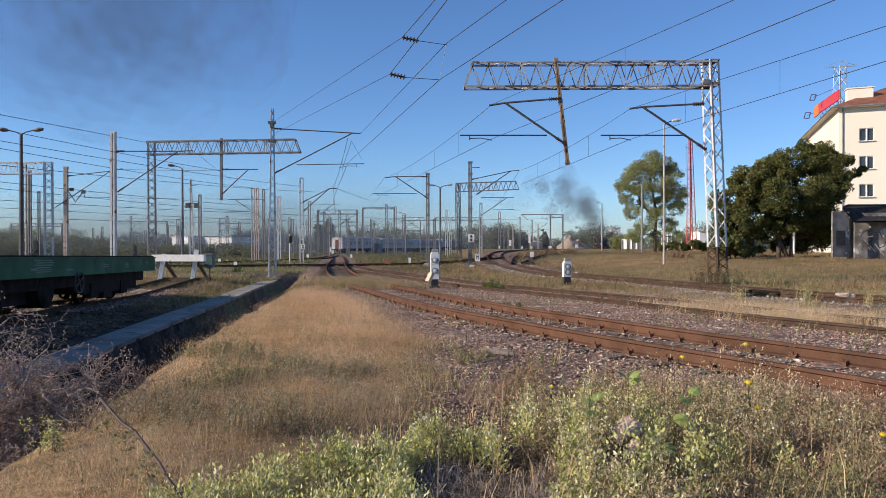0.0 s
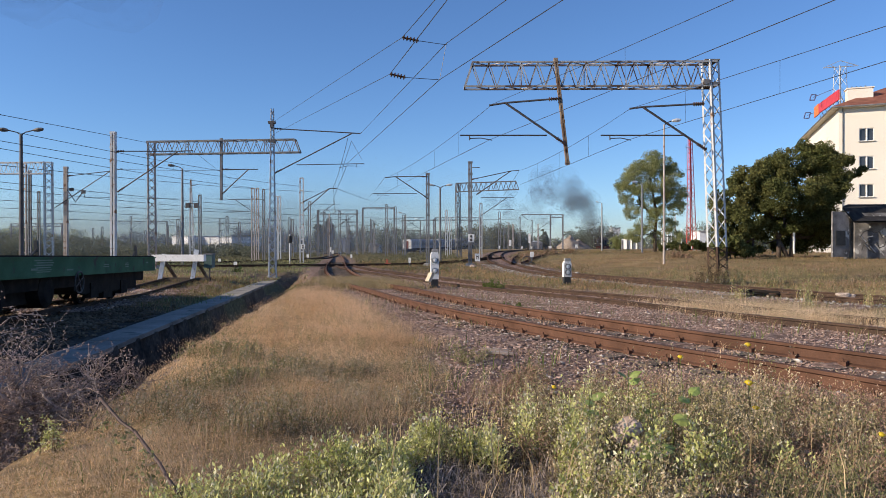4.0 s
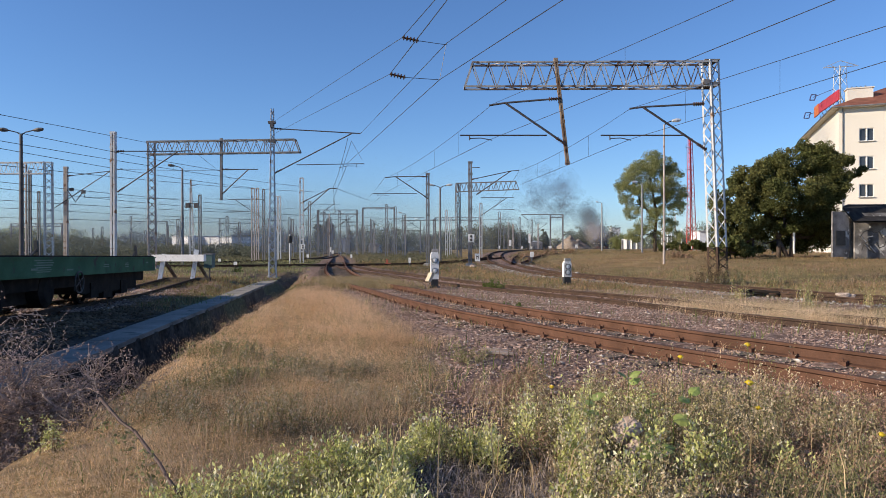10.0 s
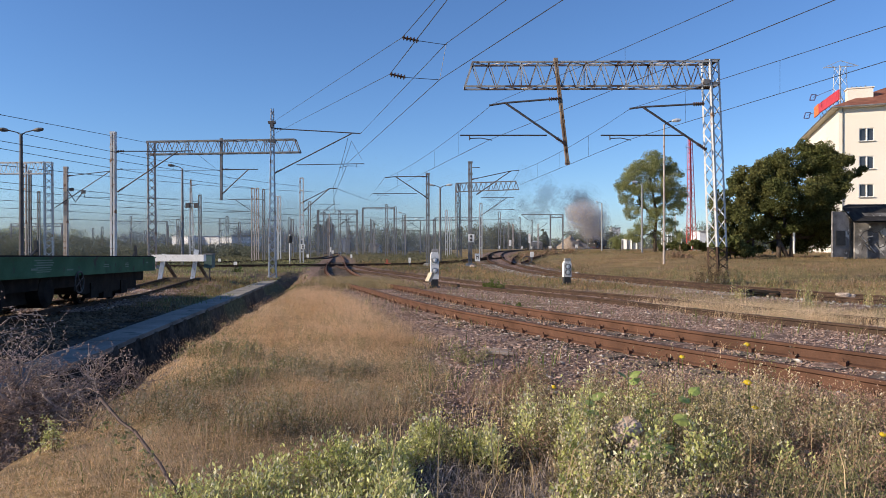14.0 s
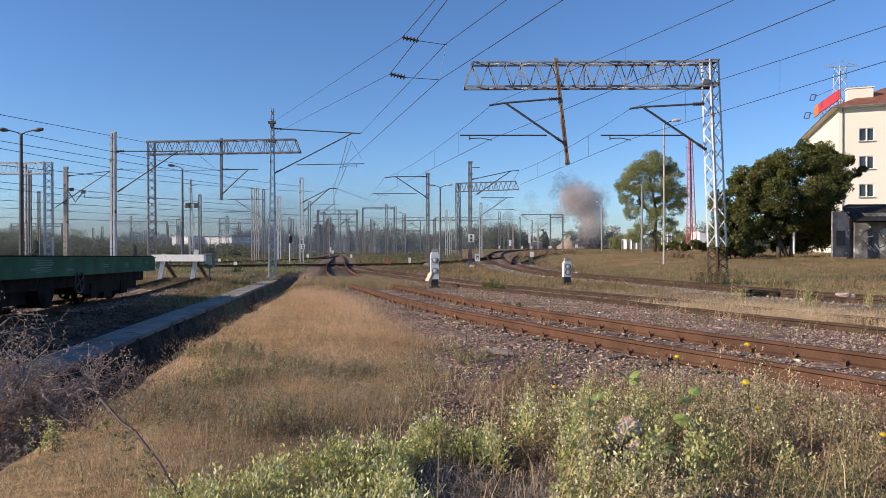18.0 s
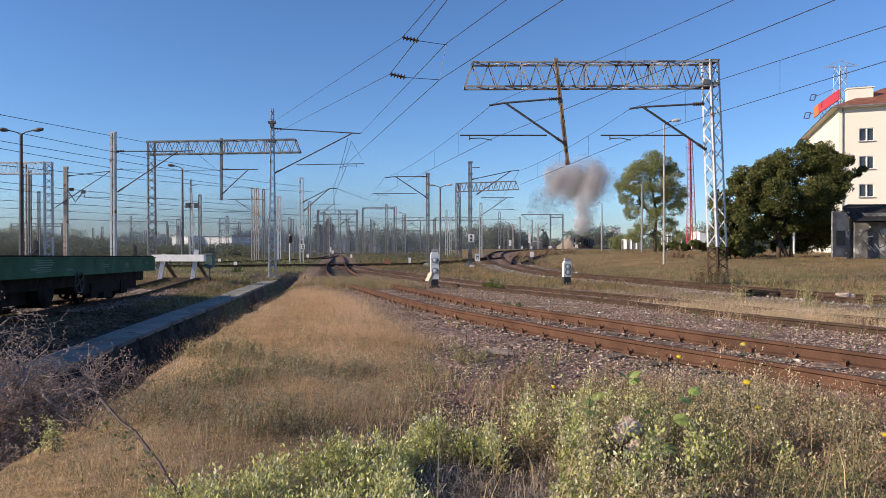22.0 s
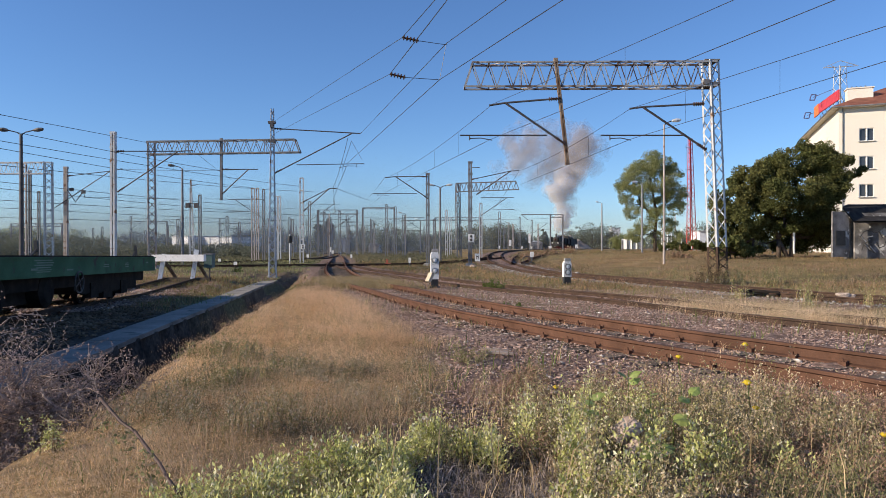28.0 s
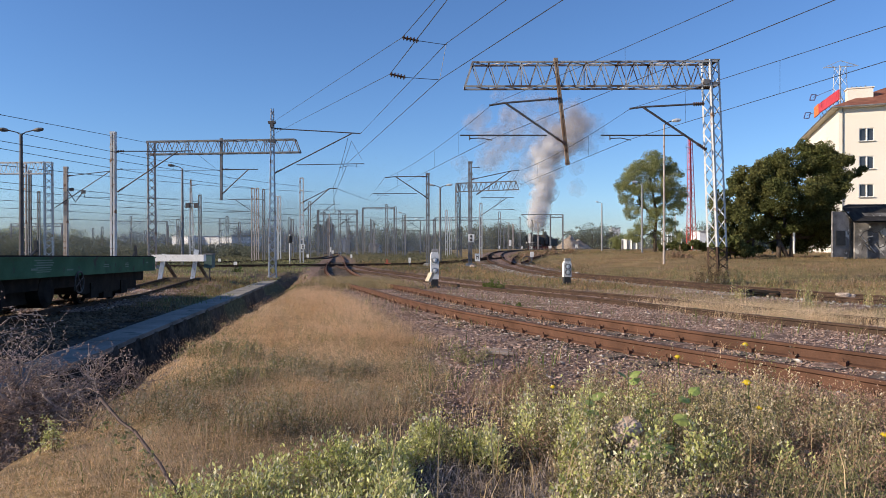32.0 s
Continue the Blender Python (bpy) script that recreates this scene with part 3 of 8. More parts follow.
def channel_post(parent, base, top, w, mat, dep=0.14, battens=True, label=""):
    """Two channels side by side, joined by batten plates."""
    o = parent.location
    base, top = Vector(base), Vector(top)
    for sg in (-1, 1):
        off = Vector((sg * w * 0.34, 0, 0))
        m = M(o).bar(base + off, top + off, 0.02, dep, (0, 1, 0))
        for e in (-1, 1):
            y = Vector((-sg * w * 0.13, e * dep / 2, 0))
            m.bar(base + off + y, top + off + y, w * 0.28, 0.015, (0, 1, 0))
        part("channel", m, mat, parent, label)
    if battens:
        n = max(3, int((top - base).length / 0.9))
        for i in range(n + 1):
            part("batten_plate", M(o).box(base + (top - base) * (i / n), (w * 0.9, dep * 0.9, 0.16)), mat, parent)


def footing(parent, x, y, z, s=0.9, h=0.35):
    part("footing", M(parent.location).box((x, y, z + h / 2 - 0.25), (s, s, h)).box((x, y, z + h - 0.2), (s * 0.8, s * 0.8, 0.12)), CONCRETE, parent, "concrete footing")


# the tall cantilever gantry over the middle and curved tracks
GR = "rust-stained grey steel gantry with a lattice beam and two brackets"
gt = thing("catenary_gantry", (12.3, 32.0, 0.1), GR, "gantry", "overhead line gantries")
lattice_legs(gt, (12.42, 32.0, 0.1), (12.364, 32.0, 1.5), 0.62, 0.611, RUST_DARK, 0.35, 0.10, True, 26, 0.05)
lattice_legs(gt, (12.364, 32.0, 1.5), (12.03, 32.0, 9.85), 0.611, 0.56, GALV, 0.62, 0.10, True, 26, 0.05)
footing(gt, 12.42, 32.0, g(12.42, 32))
truss_beam(gt, (12.25, 32.0, 9.78), (1.32, 32.0, 9.74), 1.08, 0.62, GANTRY, 15, True)
part("cap_plate", M(gt.location).box((11.98, 32, 8.8), (0.78, 0.7, 0.10)).box((12.03, 32, 9.86), (0.66, 0.66, 0.05)).box((11.75, 31.7, 8.86), (0.25, 0.2, 0.2)), GALV_DARK, gt)
dp_a, dp_b = Vector((5.03, 31.7, 9.84)), Vector((5.56, 31.7, 5.24))
channel_post(gt, dp_b, dp_a, 0.20, STEEL_RUST, 0.16, True, "rusty drop post hanging askew")
part("end_plate", M(gt.location).box(dp_b, (0.22, 0.2, 0.03)), STEEL_RUST, gt)
cantilever(gt, (5.19, 31.6, 8.1), (5.46, 31.6, 6.06), (2.77, 31.6, 7.9), (2.06, 31.6, 7.79), (4.63, 31.6, 6.46), (0.76, 31.6, 6.46), True, 0.045)
cantilever(gt, (11.63, 31.6, 7.87), (11.73, 31.6, 5.81), (8.89, 31.6, 7.72), (8.31, 31.6, 7.64), (10.68, 31.6, 6.46), (7.03, 31.6, 6.46), True, 0.045)

# the gantry across the yard tracks
gl = thing("catenary_gantry", (-21.75, 53.0, -0.1), "weathered brown steel gantry with a lattice beam and drop post", "gantry", "overhead line gantries")
lattice_legs(gl, (-21.71, 53, -0.1), (-21.79, 53, 9.31), 0.62, 0.58, GALV_RUST, 0.62, 0.10, True, 26, 0.06)
footing(gl, -21.71, 53, -0.1)
truss_beam(gl, (-22.04, 53, 9.33), (-10.9, 52.4, 9.41), 0.95, 0.6, GALV_DARK, 15, True)
channel_post(gl, (-16.43, 52.6, 5.02), (-16.43, 52.6, 9.46), 0.22, GALV_DARK, 0.18, True)
cantilever(gl, (-16.33, 52.4, 7.22), (-16.33, 52.4, 5.38), (-14.36, 52.4, 7.22), (-13.65, 52.4, 7.22), None, None)

# another one further back
gb = thing("catenary_gantry", (-34.43, 62.0, -0.1), "grey lattice gantry column carrying a beam over yard tracks", "gantry", "overhead line gantries")
lattice_legs(gb, (-34.43, 62, -0.1), (-34.48, 62, 8.91), 0.72, 0.68, GALV, 0.62, 0.09, True, 20, 0.06)
truss_beam(gb, (-34.19, 62, 8.86), (-46.14, 62, 8.81), 0.98, 0.6, GALV, 15, True)
lattice_legs(gb, (-45.65, 62, -0.1), (-45.65, 62, 8.86), 0.7, 0.66, GALV, 0.62, 0.09, True, 20, 0.06)


def lattice_mast(x, y, h, w0, w1, mat, label):
    z = g(x, y)
    t = thing("lattice_mast", (x, y, z), label, "mast", "overhead line masts")
    lattice_legs(t, (x, y, z - 0.1), (x, y, z + h), w0, w1, mat, 0.5, 0.06, True, 18, 0.045)
    footing(t, x, y, z, w0 + 0.15, 0.24)
    return t


def channel_mast(x, y, top, w, mat, label, dep=0.2):
    z = g(x, y)
    t = thing("catenary_mast", (x, y, z), label, "mast", "overhead line masts")
    channel_post(t, (x, y, z - 0.1), (x, y, top), w, mat, dep)
    footing(t, x, y, z, w + 0.4)
    return t


ms = lattice_mast(-10.58, 44.0, 10.05 - g(-10.58, 44.0), 0.50, 0.20, GALV, "slim pale grey lattice mast with a long bracket")
part("cross_plate", M(ms.location).box((-10.6, 44.0, 9.2), (0.44, 0.3, 0.14)).box((-10.6, 44.0, 8.05), (0.44, 0.34, 0.16)).box((-10.56, 43.8, 9.0), (0.2, 0.2, 0.3)), STEEL_DARK, ms)
cantilever(ms, (-10.51, 44.00, 8.83), (-10.45, 44.00, 6.06), (-5.60, 44.00, 8.55), (-5.12, 44.00, 8.52), (-9.08, 44.00, 6.58), (-4.88, 44.00, 6.65), True)
mp = channel_mast(-20.9, 45, 8.71, 0.40, GALV, "bright galvanised steel mast with a raised bracket", 0.3)
cantilever(mp, (-20.63, 44.8, 7.53), (-20.56, 44.8, 4.96), (-16.71, 44.8, 7.53), (-15.78, 44.8, 7.57), None, None)
mq = channel_mast(-34.01, 64, 8.64, 0.42, GALV_RUST, "rust-washed steel mast with a bracket towards the yard", 0.3)
cantilever(mq, (-33.81, 63.8, 7.85), (-35.38, 63.8, 4.7), (-29.89, 63.8, 8.31), (-28.82, 63.8, 8.52), None, None)
part("tension_wheel", M(mq.location).line([(-33.75, 63.7, 6.63), (-32.99, 63.7, 5.51), (-32.28, 63.7, 6.52), (-32.18, 63.7, 5.92)], 0.05).box((-33.35, 63.7, 6.63), (0.35, 0.15, 0.3)).box((-32.28, 63.7, 6.42), (0.35, 0.15, 0.3)), STEEL_DARK, mq)
m7 = channel_mast(-1.33, 62, 7.87, 0.42, GALV_DARK, "dark steel mast with a bracket and a registration tube", 0.26)
cantilever(m7, (-1.33, 61.8, 7.61), (-1.28, 61.8, 5.69), (-4.14, 61.8, 7.61), (-5.07, 61.8, 7.51), (-2.27, 61.8, 6.13), (-6.11, 61.8, 6.13), True, 0.04)
m8 = channel_mast(2.22, 58, 8.39, 0.42, GALV_DARK, "dark steel mast with white number boards", 0.26)
cantilever(m8, (2.35, 57.8, 6.98), (2.72, 57.8, 5.74), (5.53, 57.8, 7.67), (6.22, 57.8, 7.72), None, None)
part("arm", M(m8.location).bar((2.39, 57.8, 7.95), (2.99, 57.8, 7.95), 0.05), STEEL_DARK, m8)


def board(parent, c, w, h, bars, label):
    """A white board with unreadable dark marks, facing the camera's side."""
    o = parent.location
    b = part("number_board", M(o).box(c, (w, 0.03, h)), WHITE, parent, label)
    for dx, dz, bw, bh in bars:
        q = new("mark", M(o).box((c[0] + dx * w, c[1] - 0.022, c[2] + dz * h), (bw * w, 0.006, bh * h)).mesh("mark", BLACK))
        q.parent = b
    return b


board(m8, (2.29, 57.6, 2.19), 0.50, 0.66, [(0, 0.24, 0.34, 0.3), (0, -0.22, 0.34, 0.26), (0.1, 0.02, 0.1, 0.2)], "white board with dark marks")
board(m8, (2.77, 57, 0.64), 0.42, 0.62, [(-0.15, 0, 0.12, 0.5), (0.15, 0, 0.12, 0.5), (0, 0.12, 0.25, 0.12)], "white board with dark marks")

# the gantry with a short beam beyond
gf = thing("catenary_gantry", (1.83, 85.0, g(1.8, 85)), "distant brown lattice gantry with a short beam", "gantry", "overhead line gantries")
lattice_legs(gf, (1.9, 85, g(1.8, 85)), (1.76, 85, 9.09), 0.6, 0.5, GALV_DARK, 0.6, 0.09, False, 20, 0.07)
truss_beam(gf, (1.63, 85, 9.09), (8.63, 84, 9.26), 1.0, 0.6, GALV_DARK, 12, True)


# simple yard masts, further off
def yard_mast(px, py, top, w, mat=GALV, arm=0, drop=0.9, label="thin grey steel mast in the rail yard"):
    z = g(px, py)
    t = thing("catenary_mast", (px, py, z), label, "mast", "yard masts")
    m = M(t.location)
    m.bar((px - w / 2, py, z - 0.1), (px - w / 2, py, top), 0.10, 0.16, (0, 1, 0)).bar((px + w / 2, py, z - 0.1), (px + w / 2, py, top), 0.10, 0.16, (0, 1, 0))
    part("post", m, mat, t)
    n = int((top - z) / 1.1)
    for i in range(n + 1):
        part("batten_plate", M(t.location).box((px, py, z + (top - z) * i / n - 0.05), (w, 0.12, 0.14)), mat, t)
    if arm:
        s = 1 if arm > 0 else -1
        L = abs(arm)
        k = Vector((px + arm * 0.8, py - 0.1, top - drop))
        part("strut", M(t.location).tube((px, py - 0.1, top - drop - 0.55 * L), k, 0.04, 0.04, 5), STEEL_DARK, t)
        part("top_tube", M(t.location).tube((px, py - 0.1, top - drop), (px + arm, py - 0.1, top - drop), 0.035, 0.035, 5), STEEL_DARK, t)
        part("registration_tube", M(t.location).tube((px + 0.35 * arm, py - 0.1, top - drop - 1.35), (px + arm * 1.02, py - 0.1, top - drop - 1.3), 0.03, 0.03, 5), STEEL_DARK, t)
    return t


yard_mast(-38.92, 66, 9.28, 0.3, GALV_RUST)
yard_mast(-38.44, 66, 8.6, 0.2, GALV_DARK)
yard_mast(-51.27, 90, 8.53, 0.25, GALV_DARK)
yard_mast(-27.41, 80, 7.36, 0.25, GALV_DARK)
yard_mast(-20.88, 78, 7.96, 0.28, GALV_RUST)
yard_mast(-21.43, 82, 8.3, 0.25, GALV_RUST)
yard_mast(-20.21, 80, 8, 0.22, GALV_DARK, -4.0, 1.2)
yard_mast(-19.75, 84, 7.52, 0.3, GALV)
yard_mast(-20.26, 88, 7.81, 0.25, GALV)
mw = yard_mast(-14.34, 72, 8.5, 0.32, GALV, 0)
cantilever(mw, (-14.19, 71.8, 6.02), (-14.13, 71.8, 5.1), (-11.5, 71.8, 7.39), (-10.76, 71.8, 7.39), None, None, False, 0.045)
board(mw, (-14.17, 71.7, 1.5), 0.4, 0.5, [(0, 0.2, 0.4, 0.3), (0, -0.2, 0.4, 0.3)], "white board with dark marks")
yard_mast(-19.75, 105, 8.19, 0.3, GALV_DARK, 4.5, 0.4)
yard_mast(-20.78, 118, 7.52, 0.3, GALV_DARK)
yard_mast(-21.41, 135, 7.09, 0.3, GALV_DARK, 4.0, 0.4)
yard_mast(-36.53, 120, 6.66, 0.35, GALV_DARK)
yard_mast(-37.29, 130, 6.06, 0.35, GALV_DARK, -4.0, 0.3)
yard_mast(-61.58, 140, 7.52, 0.35, GALV_DARK, 4.0, 0.4)
yard_mast(-73.98, 150, 5.44, 0.35, GALV_DARK)
yard_mast(-67.27, 140, 5.4, 0.35, GALV_DARK)
yard_mast(-62.87, 150, 4.97, 0.35, GALV_DARK)
yard_mast(-50.45, 130, 5.33, 0.3, GALV_DARK, 4.0, 0.2)
yard_mast(-44.84, 120, 6.19, 0.35, GALV_DARK)
yard_mast(-23.31, 110, 5.79, 0.3, GALV_DARK, -4.0, 0.3)
yard_mast(-19.96, 150, 6.16, 0.35, GALV_DARK, 5.0, 0.2)
yard_mast(-9.56, 120, 8.67, 0.32, GALV_DARK)
yard_mast(-9.37, 140, 9.42, 0.4, GALV_DARK)
yard_mast(-7.81, 140, 6.97, 0.4, GALV_DARK)
yard_mast(-1.14, 95, 5.21, 0.3, GALV_DARK, -4.5, 0.2)
yard_mast(0.48, 100, 6.68, 0.25, GALV)
yard_mast(1.14, 110, 6.06, 0.25, GALV)
yard_mast(4.16, 78, 6.29, 0.25, GALV, 3.6, -0.6)
yard_mast(10.36, 130, 7.92, 0.35, GALV_DARK)
yard_mast(16.25, 150, 7.72, 0.35, GALV_DARK)
yard_mast(18.76, 150, 7.12, 0.3, GALV_DARK, 4.2, 0.6)


def portal(x0, x1, y, top, mat, depth=0.8):
    z0, z1 = g(x0, y), g(x1, y)
    t = thing("portal_frame", (x0, y, z0), "distant dark steel portal spanning the yard tracks", "portal", "portals")
    for x, z in ((x0, z0), (x1, z1)):
        part("post", M(t.location).bar((x, y, z - 0.1), (x, y, top), 0.35, 0.3, (0, 1, 0)), mat, t)
    m = M(t.location).bar((x0, y, top), (x1, y, top), 0.14, 0.14).bar((x0, y, top - depth), (x1, y, top - depth), 0.14, 0.14)
    n = max(4, int((x1 - x0) / 1.0))
    for i in range(n):
        a, b = x0 + (x1 - x0) * i / n, x0 + (x1 - x0) * (i + 1) / n
        m.bar((a, y, top - depth * (i % 2)), (b, y, top - depth * ((i + 1) % 2)), 0.08, 0.08)
    part("beam", m, mat, t)
    return t


portal(-26.41, -18.17, 150, 9.27, GALV_DARK, 0.9)
portal(-16.97, -10.28, 150, 9.75, GALV_DARK, 0.25)
portal(-22.44, -11.92, 220, 10.09, GALV_DARK, 0.9)
portal(-2.23, 10.52, 200, 9.79, GALV_DARK, 0.9)
pf = portal(28.01, 31.25, 185, 9.9, GALV_DARK, 0.8)
part("cantilever_beam", M(pf.location).bar((20.34, 185, 9.9), (28.16, 185, 9.9), 0.2, 0.2).bar((22.26, 185, 8.43), (20.34, 185, 9.9), 0.12), GALV_DARK, pf)
portal(-88.41, -73.88, 190, 8.31, GALV_DARK, 0.7)
portal(-103.49, -91.3, 170, 7.05, GALV_DARK, 0.7)


def lamp_post(x, y, top, heads, r=0.11, mat=POLE_GREY, label="grey street lamp on a tall concrete pole", headmat=None):
    z = g(x, y)
    t = thing("street_lamp", (x, y, z), label, "street lamp", "street lamps")
    part("pole", M(t.location).tube((x, y, z - 0.1), (x, y, top - 0.15), r * 1.3, r * 0.8, 10), mat, t)
    for h in heads:
        part("arm", M(t.location).line([(x, y, top - 0.2), (x + 0.25 * h, y, top - 0.02), (x + h * 0.7, y, top + 0.1)], 0.035, 6), STEEL_DARK, t)
        s = 1 if h > 0 else -1
        c = Vector((x + h * 0.7, y, top + 0.1))
        part("lamp_head", M(t.location).lathe([(0, 0.03), (0.06, 0.09), (0.35, 0.14), (0.6, 0.1), (0.68, 0.02)], c, (s, 0, 0.12), 8), headmat or GALV, t, "oval lamp head")
    return t


lamp_post(-26.75, 45, 8.78, (-1.15, 1.1), 0.115, STEEL_DARK, "dark double-armed lamp post beside the yard", STEEL_DARK)
lamp_post(-24.24, 66, 8.92, (-1.0,), 0.11, GALV_DARK, "dark lamp post among the yard masts", STEEL_DARK)
lamp_post(15.58, 50, 10.26, (0.75,), 0.07, GALV_RUST)
lamp_post(25.24, 90, 9.6, (-0.8,), 0.11, POLE_GREY)
lamp_post(-0.3, 75, 7.89, (-0.9, 0.9), 0.11, GALV_DARK, "double-armed lamp post in the yard")
lamp_post(33.59, 150, 10.82, (-0.9,), 0.15, POLE_GREY)
lamp_post(-6.84, 130, 7.61, (-0.9,), 0.13, GALV_DARK)
lamp_post(-4.78, 150, 7.24, (-0.9,), 0.13, GALV_DARK)

# insulated pole with crossarms beside the yard
cp = thing("crossarm_pole", (-25.47, 72.0, -0.1), "slim tapering steel pole with short crossarms", "pole")
lattice_legs(cp, (-25.47, 72, -0.2), (-25.59, 72, 8.33), 0.5, 0.15, GALV, 0.5, 0.06)
part("crossarm", M(cp.location).bar((-25.52, 71.8, 7.68), (-25, 71.8, 7.74), 0.06).bar((-25.86, 71.8, 7.34), (-25.4, 71.8, 7.34), 0.06), STEEL_DARK, cp)
part("transformer", M(cp.location).box((-25.77, 71.7, 5.67), (0.4, 0.3, 0.5)).box((-24.91, 71.7, 5.67), (0.4, 0.3, 0.5)).bar((-25.94, 71.7, 5.9), (-24.68, 71.7, 5.9), 0.08), STEEL_DARK, cp)


# ------------------------------------------------------------------ wires
def sagged(a, b, sag, n=10):
    a, b = Vector(a), Vector(b)
    return [a + (b - a) * (i / n) - Vector((0, 0, 4 * sag * (i / n) * (1 - i / n))) for i in range(n + 1)]


def wire(pts, r=0.011, label="thin dark overhead wire"):
    return tagged(part("overhead_wire", M().line([Vector(p) for p in pts], r, 4), WIRE), label, "wire", "overhead wires")


def catenary(c0, c1, lift0, lift1, sag, drops, r=0.011):
    """A contact wire with its messenger above it and droppers between."""
    t = thing("overhead_wire", (0, 0, 0), "overhead contact wire hanging from its messenger wire", "wire", "overhead wires")
    c0, c1 = Vector(c0), Vector(c1)
    part("contact_wire", M().line([c0, c1], r, 4), WIRE, t)
    mess = sagged(c0 + Vector((0, 0, lift0)), c1 + Vector((0, 0, lift1)), sag, 16)
    part("messenger_wire", M().line(mess, r, 4), WIRE, t)
    for i in range(1, drops + 1):
        k = round(16 * i / (drops + 1))
        part("dropper", M().line([mess[k], c0 + (c1 - c0) * (k / 16)], r * 0.5, 3), WIRE, t)


# over the curved track
catenary((8.33, 31.6, 6.28), (11.62, 18.1, 6.33), 1.36, 0.9, 0.0, 2)
catenary((11.62, 18.1, 6.33), (13.6, 2.0, 6.3), 0.9, 1.3, 0.0, 2)
catenary((8.33, 31.6, 6.28), (6.31, 57.8, 6.57), 1.36, 1.15, 0.25, 3, 0.014)
# over the middle track
wire([(2.12, 31.6, 6.28), (7.54, 13.6, 6.24)], 0.011, "overhead contact wire above the middle track")
wire([(2.06, 31.6, 7.79), (5.59, 21.8, 7.61), (7.07, 17.2, 7.49), (7.6, 12.0, 7.4), (10.2, 3.0, 7.5)], 0.011, "messenger wire above the middle track")
wire([(5.59, 21.8, 7.61), (5.39, 21, 6.29)], 0.005, "thin dropper between two overhead wires")
wire([(7.54, 13.6, 6.24), (9.6, 2.0, 6.3)], 0.011, "overhead contact wire above the middle track")
catenary((2.12, 31.6, 6.28), (-4.92, 61.7, 6.27), 1.50, 1.25, 0.35, 4, 0.014)
# over the near track
wire([(-5.89, 44.00, 6.72), (-0.09, 19, 5.97), (2.22, 12.9, 6.01)], 0.012, "overhead contact wire above the near track")
wire([(-5.15, 44.00, 8.48), (0.09, 19, 6.94), (1.46, 16.2, 7.14), (3.0, 8.0, 7.3)], 0.012, "messenger wire above the near track")
wire([(0.09, 19, 6.94), (-0.09, 19, 5.97)], 0.006, "thin dropper between two overhead wires")
wire([(-5.66, 43.89, 8.04), (-6.74, 47.48, 6.69)], 0.012, "thin dropper between two overhead wires")
wire([(-5.66, 43.89, 8.04), (-4.78, 41.69, 6.65)], 0.012, "thin dropper between two overhead wires")
catenary((2.22, 12.9, 6.01), (4.4, 2.0, 6.1), 1.15, 1.4, 0.0, 1)
catenary((-5.89, 44.00, 6.72), (-11.1, 71.8, 6.36), 1.55, 1.2, 0.3, 3, 0.015)
catenary((-11.1, 71.8, 6.36), (-20.44, 135, 7.09), 1.2, 1.2, 0.4, 3, 0.02)
# the overlapping run, anchored on the slim mast
wire(sagged((-10.51, 44.00, 9.25), (-1.09, 19, 7.1), 0.0), 0.010)
wire(sagged((-10.51, 44.00, 8.48), (-1.42, 19, 6.12), 0.0), 0.010)
wire([(-1.09, 19, 7.1), (-0.11, 15.5, 6.96), (0.1, 4.0, 7.4)], 0.010)
wire([(-1.42, 19, 6.12), (0.15, 13, 6.11), (0.6, 4.0, 6.2)], 0.010)


def section_insulator(a, b, far):
    t = thing("section_insulator", a, "brown ribbed insulator string between two overhead wires", "insulator", "section insulators")
    insulator(t, Vector(a), Vector(b), 0.07, "insulator_string")
    part("link_wire", M(t.location).line([b, far], 0.009, 4), WIRE, t)


section_insulator((-1.09, 19, 7.1), (-0.65, 19, 7.01), (0.12, 19, 6.9))
section_insulator((-1.42, 19, 6.12), (-1, 19, 6.03), (-0.12, 19, 5.97))
# across the yard, from far out on one side to the gantries
wire(sagged((-20.18, 30, 7.36), (-22.04, 53, 9.27), 0.0), 0.015)
wire(sagged((-21.52, 32, 7.14), (-16.55, 53, 7.16), 0.1), 0.014)
wire(sagged((-24.21, 36, 7.18), (-14.53, 71.8, 7.62), 0.2), 0.016)
wire(sagged((-24.21, 36, 6.81), (-19.28, 72, 7.47), 0.2), 0.016)
wire(sagged((-29.59, 44, 6.79), (-18.74, 105, 9.62), 0.3), 0.02)
wire(sagged((-36.11, 55, 6.72), (-20.78, 118, 7.61), 0.3), 0.022)
wire(sagged((-39.39, 60, 6.62), (-21.41, 135, 7.2), 0.3), 0.024)
wire(sagged((-45.96, 70, 6.24), (-17.21, 150, 7.83), 0.3), 0.026)
wire(sagged((-52.53, 80, 6.03), (-17.21, 150, 6.64), 0.3), 0.026)
wire(sagged((-62.37, 95, 5.51), (-12.05, 180, 7.09), 0.3), 0.028)
wire(sagged((-28.91, 64, 8.49), (-13.81, 53, 7.29), 0.1), 0.014)
wire(sagged((-32.33, 64, 5.99), (-23.45, 90, 7.6), 0.1), 0.016)
wire(sagged((-15.85, 45, 7.6), (-26.1, 90, 9.53), 0.1), 0.013)
wire(sagged((-10.79, 72, 7.41), (-10.04, 150, 9.75), 0.2), 0.018)
wire(sagged((-17.21, 150, 7.72), (32.83, 200, 9.63), 0.5), 0.028)
wire(sagged((-26.77, 150, 6.88), (10.52, 200, 8.67), 0.5), 0.028)
wire(sagged((6.24, 58, 7.74), (7.71, 110, 7.2), 0.2), 0.016)
